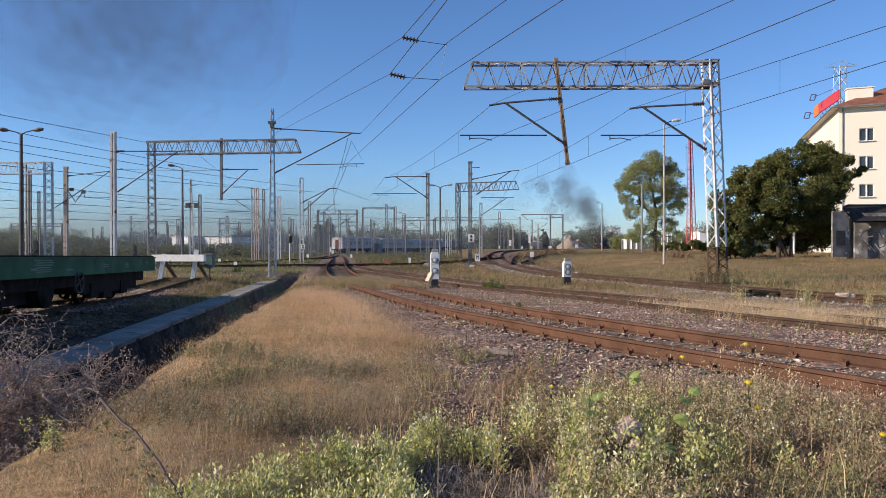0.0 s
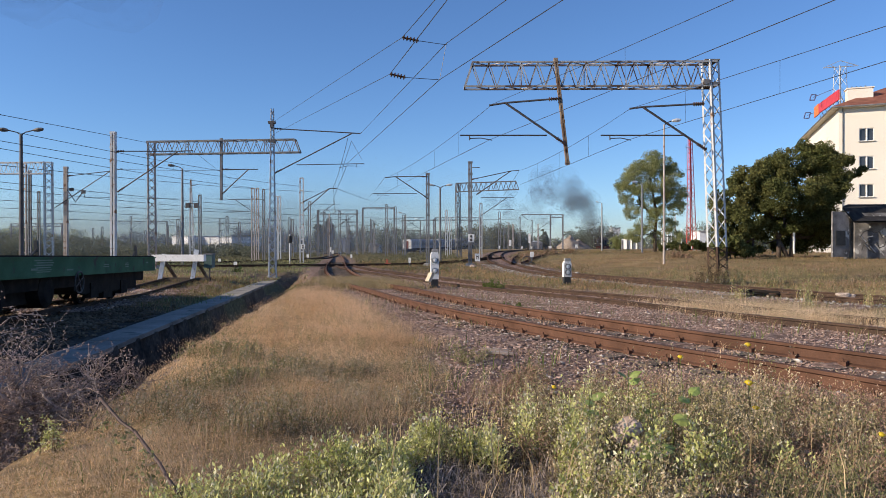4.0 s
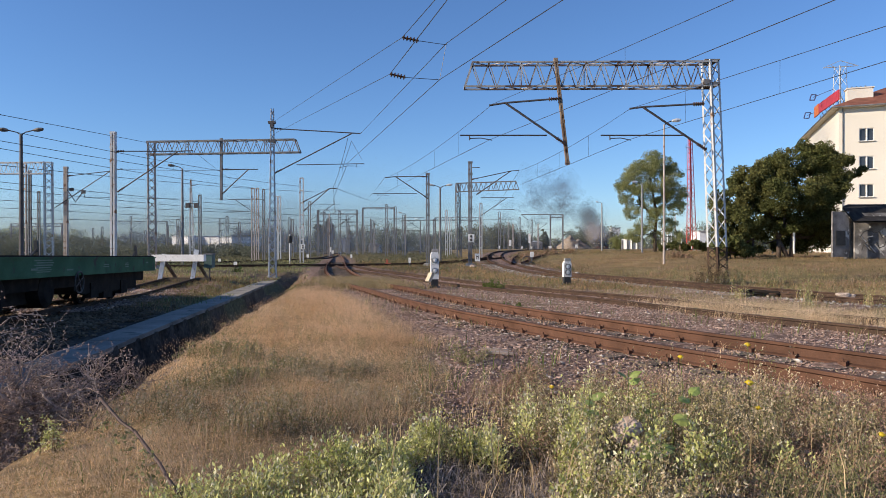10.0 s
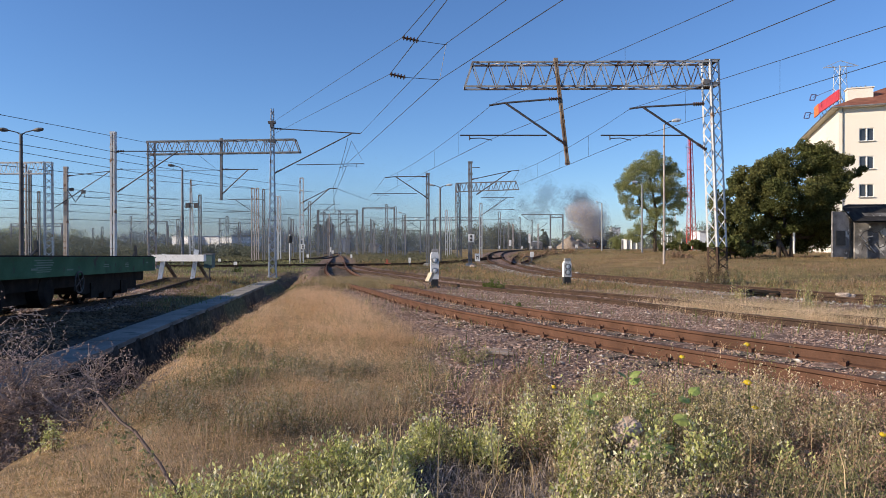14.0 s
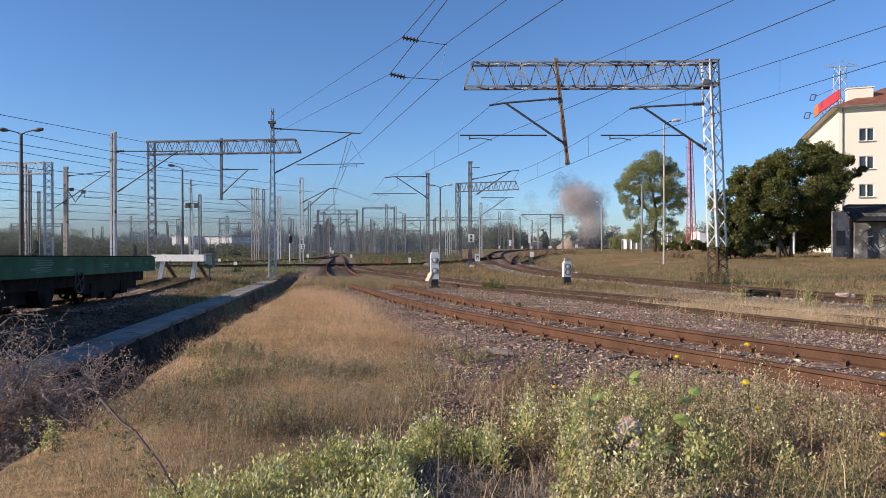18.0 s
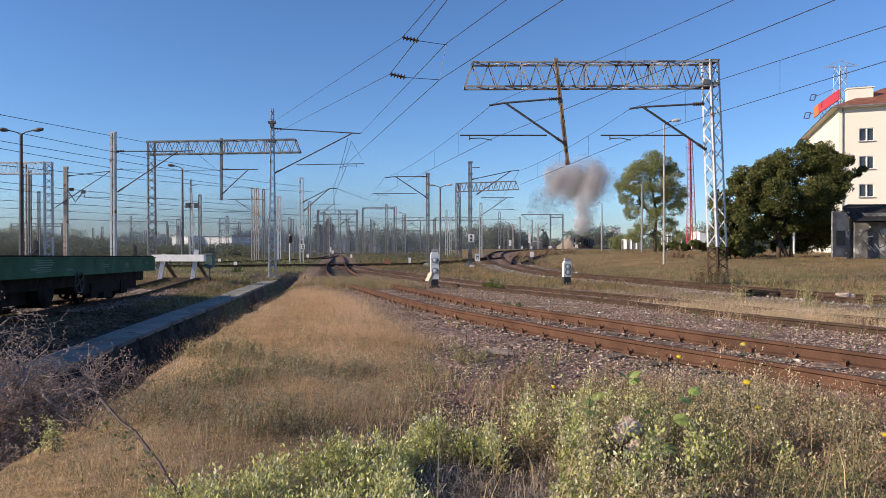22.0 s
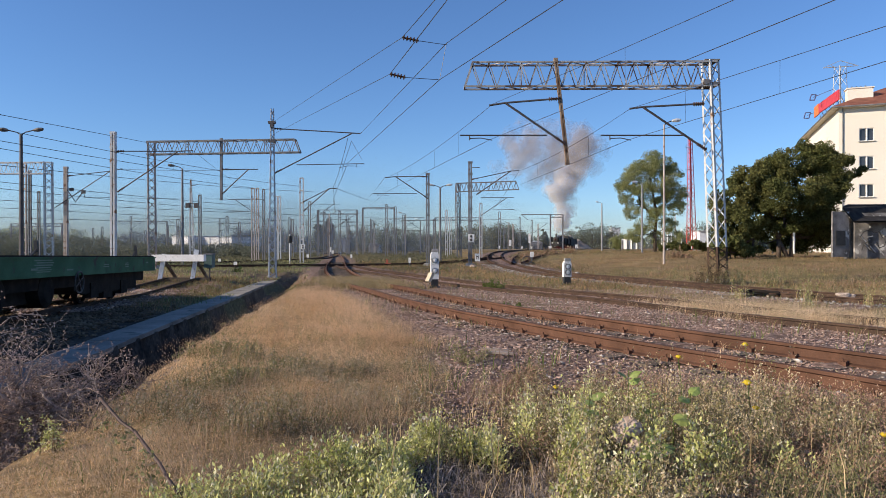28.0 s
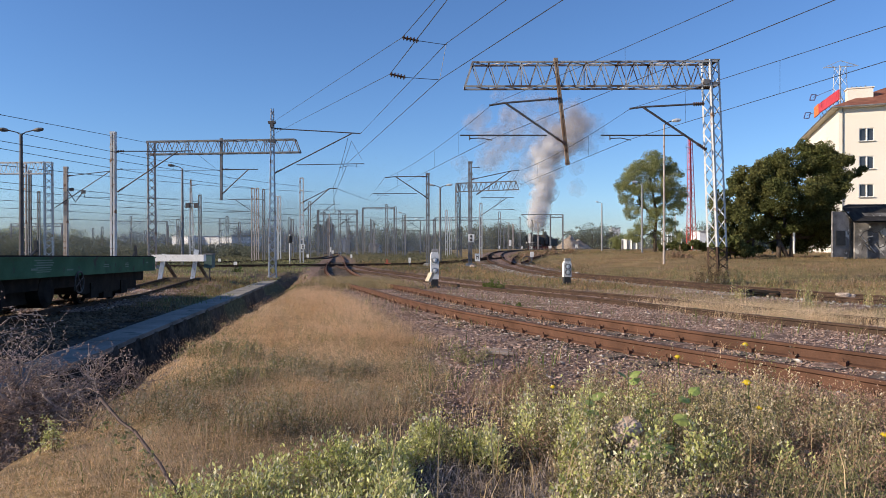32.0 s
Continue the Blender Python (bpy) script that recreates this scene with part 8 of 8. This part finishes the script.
domes("olive_bank_weeds", *patch(130, -4.2, 0.0, 4.6, 13, lambda x, y: step(0.2, -0.4, x - dry_edge(y)) * step(0.1, -0.5, bank(y) - x) * step(0.1, 0.5, wav(x, y, 1.3, 9) + 0.4 * wav(x, y, 0.6, 3)), 0.08, 0.2, 0.14, 0.27), 300, 0.0085, WEED_OLIVE, "dull olive weeds in clumps over the dry bank", 0.35, 0.2)
domes("cream_bank_weeds", *patch(120, -2.3, 0.0, 4.7, 7.6, lambda x, y: step(0.3, -0.3, x - dry_edge(y)) * step(-0.5, 0.3, wav(x, y, 0.9, 4)), 0.06, 0.14, 0.12, 0.27), 210, 0.0062, WEED_CREAM, "cream-seeded thin weeds standing in the dry grass", 0.4, 0.2)
weeds("grey_weeds", (120, -2.4, 0.0, 4.6, 7.8, lambda x, y: step(0.3, -0.3, x - dry_edge(y)) * step(-0.4, 0.3, wav(x, y, 1.4, 6)), 16, 0.12, 0.3, 0.16, 0.34), 34, 0.009, 0.05, WEED_DULL, "dull grey-green weeds standing in the dry grass")
xy = scatter(26000, 1.9, 6.0, 4.2, 8.2, lambda x, y: step(1.0, 2.4, x) * step(7.4, 6.3, y + 0.42 * (x - 3) + 0.5 * wav(x, y, 0.9)) * step(-0.5, 0.3, wav(x, y, 0.8, 5) + 0.2))
v, f, tips = blades(xy, 0.17, 0.0045, 1.1)
soup("reddish_dead_grass", v, f, STALK_RED, "reddish dead grass between the weeds and the rails", "grass")
heads(tips[::2], 0.007, STALK_RED, "reddish_seed_heads", "reddish dry seed heads by the rails")
xy = scatter(9000, 0.0, 1.0, 5.7, 7.6, lambda x, y: step(1.0, 0.75, np.hypot((x - 0.46) / 0.36, (y - 6.6) / 0.75) + 0.2 * wav(x, y, 0.5)))
v, f, tips = blades(xy, 0.09, 0.003, 1.5)
soup("red_brown_turf", v, f, STALK_RED, "low red-brown turf between the weeds and the ballast", "grass")
slivers(tips, 4, (0.02, 0.02, 0.015), 0.006, STALK_RED, "red_brown_plumes", "fine red-brown seed plumes of the low turf")
bd = thing("broken_boards", (0.62, 9.1, g(0.62, 9.1)), "weathered pale broken boards lying on the ballast", "boards")
for k, (dx, dy, L, a) in enumerate(((0.0, 0.0, 0.42, 4), (0.06, 0.16, 0.36, -9), (-0.05, -0.17, 0.34, 12), (0.12, -0.3, 0.26, -4))):
    part("board", M(bd.location).box((0.62 + dx, 9.1 + dy, g(0.62, 9.1) + 0.045 + 0.012 * k), (L, 0.07, 0.025), a, 3 * (k % 2)), LITTER, bd)
# brush round the gantry's foot, tall weeds beside the tracks
def tall_weed(x, y, n, r, h, leaf, mat, label):
    xy = np.array([(x, y)]) + RNG.normal(0, 0.5, (n, 2)) * r
    hh = h * RNG.uniform(0.5, 1.1, n)
    v, f, top = leafy(xy, 46, hh, leaf, 0.06 + 0.05 * h)
    t = thing("tall_weed", (x, y, g(x, y)), label, "weed", "tall weeds")
    o = soup("foliage", v - np.array([x, y, g(x, y)]), f, mat, "", "", "stuff", t)
    v, f, tips = blades(xy, hh, 0.012, 0.3)
    soup("stalk_tuft", v - np.array([x, y, g(x, y)]), f, STALK, "", "", "stuff", t)


for x, y, r in ((11.6, 31.2, 0.6), (12.9, 31.0, 0.7), (13.6, 31.8, 0.6), (12.2, 30.8, 0.4), (10.6, 32.0, 0.6), (14.4, 31.0, 0.6), (13.9, 30.2, 0.5), (15.1, 32.4, 0.5)):
    tall_weed(x, y, 15, r, 0.8, 0.03, WEED_OLIVE, "thin olive brush at the foot of the gantry")
for px, y, r in ((938, 74, 1.0), (948, 78, 1.3), (962, 80, 1.3), (975, 82, 1.2), (1010, 84, 1.0), (1200, 60, 0.8)):
    tall_weed((px - 784) * y / 1255, y, 40, r, 0.75, 0.06, WEED_DRY, "reddish-brown dry brush on the crest of the field")
for x, y, r in ((11.15, 30.9, 0.4), (11.7, 30.7, 0.5), (12.0, 31.0, 0.4)):
    tall_weed(x, y, 20, r, 1.3, 0.03, WEED_BROWN, "dark brown brush at the foot of the gantry")
for x, y, h in ((8.06, 15.5, 0.85), (10.61, 17.5, 0.6), (8.59, 20.5, 0.7), (10.2, 20.0, 0.5)):
    tall_weed(x, y, 16, 0.26, h, 0.013, WEED_GREEN, "tall thin yellow-green weed beside the tracks")
for x, y, h in ((3.44, 11.2, 0.16), (2.02, 27.0, 0.35), (1.84, 27.5, 0.3), (0.24, 8.4, 0.28), (1.54, 16.0, 0.18), (-2.19, 8.0, 0.34), (-2.54, 8.3, 0.32), (-2.56, 4.6, 0.36), (-13.63, 47.0, 0.5), (-3.11, 9.0, 0.2), (-1.95, 6.8, 0.24), (-2.1, 6.55, 0.2), (-1.75, 7.0, 0.2)):
    tall_weed(x, y, 8 if y == 4.6 else 26, 0.06 if y == 4.6 else 0.28, h, 0.014 if y < 14 else 0.03, (WEED_OLIVE if y < 14 else GRASS_GREEN) if y != 4.6 else WEED_LIME, "low green weed growing beside the track")
# long arching dry stalks
xy = scatter(450, -1.3, 4.2, 2.5, 6.6, lambda x, y: step(0, 0.5, x - dry_edge(y)) * step(6.6, 5.6, y + 0.4 * (x - 2.2)))
v, f, tips = blades(xy, 0.55, 0.005, 0.8)
soup("arching_stalks", v, f, STALK, "long arching dry stalks above the weeds", "weeds")
xy = scatter(16000, -3.2, 5, 2.2, 7, lambda x, y: step(0, 0.6, x - dry_edge(y)) * step(6.8, 5.5, y + 0.4 * (x - 2)) * 0.9)
v, f, tips = blades(xy, 0.16, 0.006, 1.1)
soup("dead_grass", v, f, STALK, "flattened dry grass under the weeds", "grass")


# the bare thorny bush at the trench's edge
def thorn_bush():
    base = Vector((-3.62, 5.8, g(-3.62, 5.8)))
    t = thing("thorn_bush", base, "bare pinkish-grey thorny bush with withered leaves beside the trench", "bush")
    rg = random.Random(5)
    knots = []

    def grow(m, p, d, r, L, depth):
        for _ in range(4):
            q = p + d * L / 4
            m.tube(p, q, r, r * 0.9, 5, False)
            p, r = q, r * 0.9
            d = (d + Vector((rg.gauss(0, 0.42), rg.gauss(0, 0.42), rg.gauss(0.0, 0.34)))).normalized()
            if depth:
                e = (d + Vector((rg.gauss(0, 0.9), rg.gauss(0, 0.9), rg.gauss(0.1, 0.7)))).normalized()
                grow(m, p, e, r * 0.72, L * 0.66, depth - 1)
            if depth < 2:
                knots.append(p)

    for k in range(36):
        m = M()
        a = rg.uniform(0, 6.28)
        x, y = rg.uniform(-4.0, -2.85), rg.uniform(4.9, 6.3)
        hub = Vector((x, y, -0.08 - 0.35 * (x + 3.4) + rg.gauss(0, 0.1)))
        foot = Vector((x - 0.1, y, g(x - 0.1, y) - 0.05))
        if hub.z < foot.z + 0.15:
            hub.z = foot.z + 0.15
        m.tube(foot - base, hub - base, 0.013, 0.011, 6, False)
        grow(m, hub - base, Vector((0.75 * math.cos(a), 0.75 * math.sin(a), rg.uniform(0.1, 0.8))).normalized(), rg.uniform(0.011, 0.016), 0.8 if k % 6 == 0 else rg.uniform(0.32, 0.52), 3)
        part("branch", m, TWIG, t)
    c = np.repeat(np.array([tuple(q) for q in knots]), 2, 0)
    c = c + RNG.normal(0, 0.009, c.shape)
    v, f = leaves_at(c, 0.0095, 0.6)
    soup("withered_leaves", v, f, pm("withered_leaf", (0.22, 0.155, 0.13), (0.46, 0.35, 0.30), 3, 0.9, 0, 0, 12, "island", 0.45, 0.15), "curled pinkish-grey withered leaves", "", "", t)
    return t


thorn_bush()


# a dark bramble arching over the dry grass
def bramble():
    base = Vector((-1.11, 3, 0.44))
    t = thing("bramble", base, "dark arching bramble stem with pale buds over the dry grass", "bramble")
    pts = [Vector(q) - base for q in ((base.x, base.y, g(base.x, base.y) - 0.03), (-1.11, 3, 0.44), (-1.2, 3.1, 0.48), (-1.28, 3.2, 0.52), (-1.4, 3.35, 0.55), (-1.5, 3.45, 0.6), (-1.61, 3.55, 0.62), (-1.69, 3.6, 0.67), (-1.79, 3.7, 0.71))]
    part("stem", M().line(pts, 0.0085, 7), TWIG_DARK, t, smooth=True)
    rg = random.Random(8)
    for a, b in zip(pts[1:], pts[2:]):
        for _ in range(3):
            p = a + (b - a) * rg.random()
            d = Vector((rg.gauss(0, 1), rg.gauss(0, 0.6), rg.gauss(0.3, 1))).normalized()
            part("thorn", M().tube(p, p + d * 0.028, 0.004, 0.001, 4), TWIG_DARK, t)
    c = np.array([tuple(pts[k] + Vector((rg.gauss(-0.03, 0.03), rg.gauss(0, 0.04), rg.gauss(-0.06, 0.05)))) for k in (1, 1, 2, 2, 3, 3, 4, 5, 6, 7) for _ in range(40)])
    v, f = leaves_at(c, 0.0125, 0.5)
    soup("foliage", v, f, WEED_OLIVE, "", "", "", t)


bramble()


# yellow flowers, each on its own stalk
def flower(x, y, z, s, label="yellow daisy-like flower on a thin stalk above the weeds"):
    zb = g(x, y)
    t = thing("yellow_flower", (x, y, zb), label, "flower", "yellow flowers")
    h = z - zb
    part("stalk", M().line([(0, 0, -0.03), (0.02, 0, h * 0.5), (0, 0, h)], 0.0025, 5), GRASS_GREEN, t)
    for k in range(8):
        a = k * math.tau / 8
        d = Vector((math.cos(a), math.sin(a) * 0.6, 0.25 * math.sin(a)))
        e = Vector((-math.sin(a), math.cos(a) * 0.6, 0)) * s * 0.22
        c = Vector((0, 0, h))
        part("petal", M().add([c, c + d * s * 0.6 + e, c + d * s, c + d * s * 0.6 - e, c + d * s * 0.6 + Vector((0, 0, s * 0.12))], [(0, 1, 4), (1, 2, 4), (2, 3, 4), (3, 0, 4)]), YELLOW, t)
    part("flower_head", M().lathe([(-0.4 * s, s * 0.1), (-0.2 * s, s * 0.5), (s * 0.15, s * 0.62), (s * 0.35, s * 0.4), (s * 0.42, 0.002)], (0, 0, h), (0, -0.5, 1), 9), YELLOW, t)
    return t


FLOWERS = [flower(2.65, 6.2, 0.645, 0.038), flower(1.87, 5.6, 0.63, 0.032), flower(2.11, 4.9, 0.56, 0.042), flower(2.04, 4.6, 0.455, 0.03), flower(2.61, 4.2, 0.386, 0.03), flower(0.81, 5.2, 0.472, 0.028)]


# broad-leaved plants in the weeds
def broad_plant(x, y, z, s, n, seed):
    rg = random.Random(seed)
    zb = g(x, y)
    t = thing("broad_leaved_plant", (x, y, zb), "broad bright green leaves rising out of the weeds", "plant", "broad-leaved plants")
    h = z - zb
    part("stem", M().line([(0, 0, -0.03), (0.01, 0, h)], 0.003, 5), GRASS_GREEN, t)
    for k in range(n):
        a = rg.uniform(0, 6.28)
        c = Vector((0, 0, h * rg.uniform(0.6, 1.0)))
        d = Vector((math.cos(a), math.sin(a) * 0.7, rg.uniform(-0.1, 0.5))).normalized()
        e = d.cross(Vector((0, -0.6, 1))).normalized()
        up = Vector((0, -0.3, 0.12)) * s * 0.3
        pts = [c + d * s * u + e * s * w_ for u, w_ in ((0.1, 0), (0.35, 0.28), (0.65, 0.33), (0.95, 0.12), (1.1, 0), (0.95, -0.12), (0.65, -0.33), (0.35, -0.28))]
        mid = [c + d * s * 0.4 + up, c + d * s * 0.75 + up]
        part("leaf", M().add(pts + mid, [(0, 1, 8), (1, 2, 9, 8), (2, 3, 9), (3, 4, 9), (4, 5, 9), (5, 6, 9), (6, 7, 8, 9), (7, 0, 8)]), LEAF_BIG, t)


broad_plant(*(1.63, 4.7, 0.53), 0.12, 3, 1)
broad_plant(*(1.39, 4.3, 0.45), 0.115, 2, 2)
broad_plant(*(1.17, 3.9, 0.4), 0.11, 5, 3)
broad_plant(*(0.94, 4.6, 0.54), 0.115, 4, 4)
broad_plant(*(1.3, 5, 0.63), 0.10, 3, 5)
broad_plant(*(1.34, 4.6, 0.57), 0.08, 2, 6)
# a pale stone among the weeds
def rock(at, r, squash):
    bm = bmesh.new()
    bmesh.ops.create_icosphere(bm, subdivisions=3, radius=1.0)
    for q in bm.verts:
        d = q.co.normalized()
        k = r * (1 + 0.45 * noise.noise(d * 1.3 + Vector(at)) + 0.15 * noise.noise(d * 4 + Vector(at)))
        q.co = Vector((d.x * k * squash[0], d.y * k * squash[1], d.z * k * squash[2]))
    me = bpy.data.meshes.new("pale_stone")
    bm.to_mesh(me)
    bm.free()
    me.materials.append(PINK_STONE)
    o = new("pale_stone", me)
    o.location = at
    return tagged(o, "pale pinkish stone lying in the weeds", "stone", "pale stones")


PINK_STONE = pm("pinkish_stone", (0.42, 0.32, 0.26), (0.56, 0.46, 0.38), 14, 0.9, 0, 0.4, 60)
rock((1.19, 4.55, 0.31), 0.10, (1.15, 0.8, 0.8))
rock((10.94, 19.4, 0.16), 0.13, (1.3, 0.9, 0.8))
rock((11.15, 19.4, 0.14), 0.10, (1.2, 0.9, 0.8))
rock((2.32, 56, -0.12), 0.3, (1.2, 0.9, 0.6))
rock((1.19, 4.4, 0.24), 0.05, (1, 1, 1.2))


# ------------------------------------------------------------------ everything that moves
def motions():
    rows, turn = [], 0.0
    for k in range(0, 65):
        t = k * 0.5
        a, d = loco_at(t)
        rows.append((t, Matrix.Translation((a.x, a.y, g(a.x, a.y) + 0.19)) @ Matrix.Rotation(math.atan2(d.y, d.x) - math.pi / 2, 4, "Z")))
    walk(LOCO, rows)
    for w, yy, r in LOCO_WHEELS:
        turn, last, wr = 0.0, loco_at(0)[0], []
        for k in range(0, 257):
            t = k * 0.125
            p = loco_at(t)[0]
            turn += (p - last).length / r
            last = p
            wr.append((t, Matrix.Translation((0, yy, r)) @ Matrix.Rotation(-turn, 4, "X")))
        walk(w, wr)
    # the coaches, last one first
    path = smooth_path([(-22.0, 100.0), (-24.5, 140.0), (-24.9, 172.0), (-21.0, 187.0), (-13.5, 208.0), (-1.7, 242.0), (18.0, 300.0), (52.0, 400.0), (120.0, 600.0), (190.0, 810.0)], 1.0)
    base = 72.0

    def on(s):
        i = min(max(int(s), 0), len(path) - 2)
        return path[i] + (path[i + 1] - path[i]) * (s - i)

    for n, c in enumerate(COACHES):
        rows = []
        for k in range(0, 33):
            s = base + 12.0 + 25.0 * n + 11.5 * k
            a, b = on(s - 8.6), on(s + 8.6)
            m, d = (a + b) / 2, b - a
            rows.append((float(k), Matrix.Translation((m.x, m.y, g(m.x, m.y) + 0.16)) @ Matrix.Rotation(math.atan2(d.y, d.x) - math.pi / 2, 4, "Z")))
        walk(c, rows)
    for o, te, kind, seed, spin in PUFFS:
        ts = sorted({0.0, 32.0, *[t for t in (te, te + 0.15, te + 0.5, te + 1, te + 1.5, te + 2, te + 3, te + 4, te + 5.5, te + 8, te + 11, te + 15, te + 20, te + 26, te + 33) if 0 < t < 32]})
        rows = []
        for t in ts:
            p = puff_place(te, kind, seed, t)
            rows.append((t, Matrix.Translation(p) @ Matrix.Rotation(spin + 0.03 * t, 4, "Z")))
        walk(o, rows)
    for o, p in HAZE:
        walk(o, [(t, Matrix.Translation(p + Vector((-1.6 * t, 0, 2.4 * t + 0.12 * t * t)))) for t in (0.0, 2.0, 4.0, 8.0, 16.0, 32.0)])
    for n, fl in enumerate(FLOWERS):
        rows = []
        for k in range(0, 33):
            a = 1.6 * math.sin(1.9 * k + n) + 1.0 * math.sin(0.83 * k + 2 * n)
            rows.append((float(k), Matrix.Translation(fl.location) @ Matrix.Rotation(radians(a), 4, "Y") @ Matrix.Rotation(radians(0.5 * a), 4, "X")))
        walk(fl, rows)


motions()
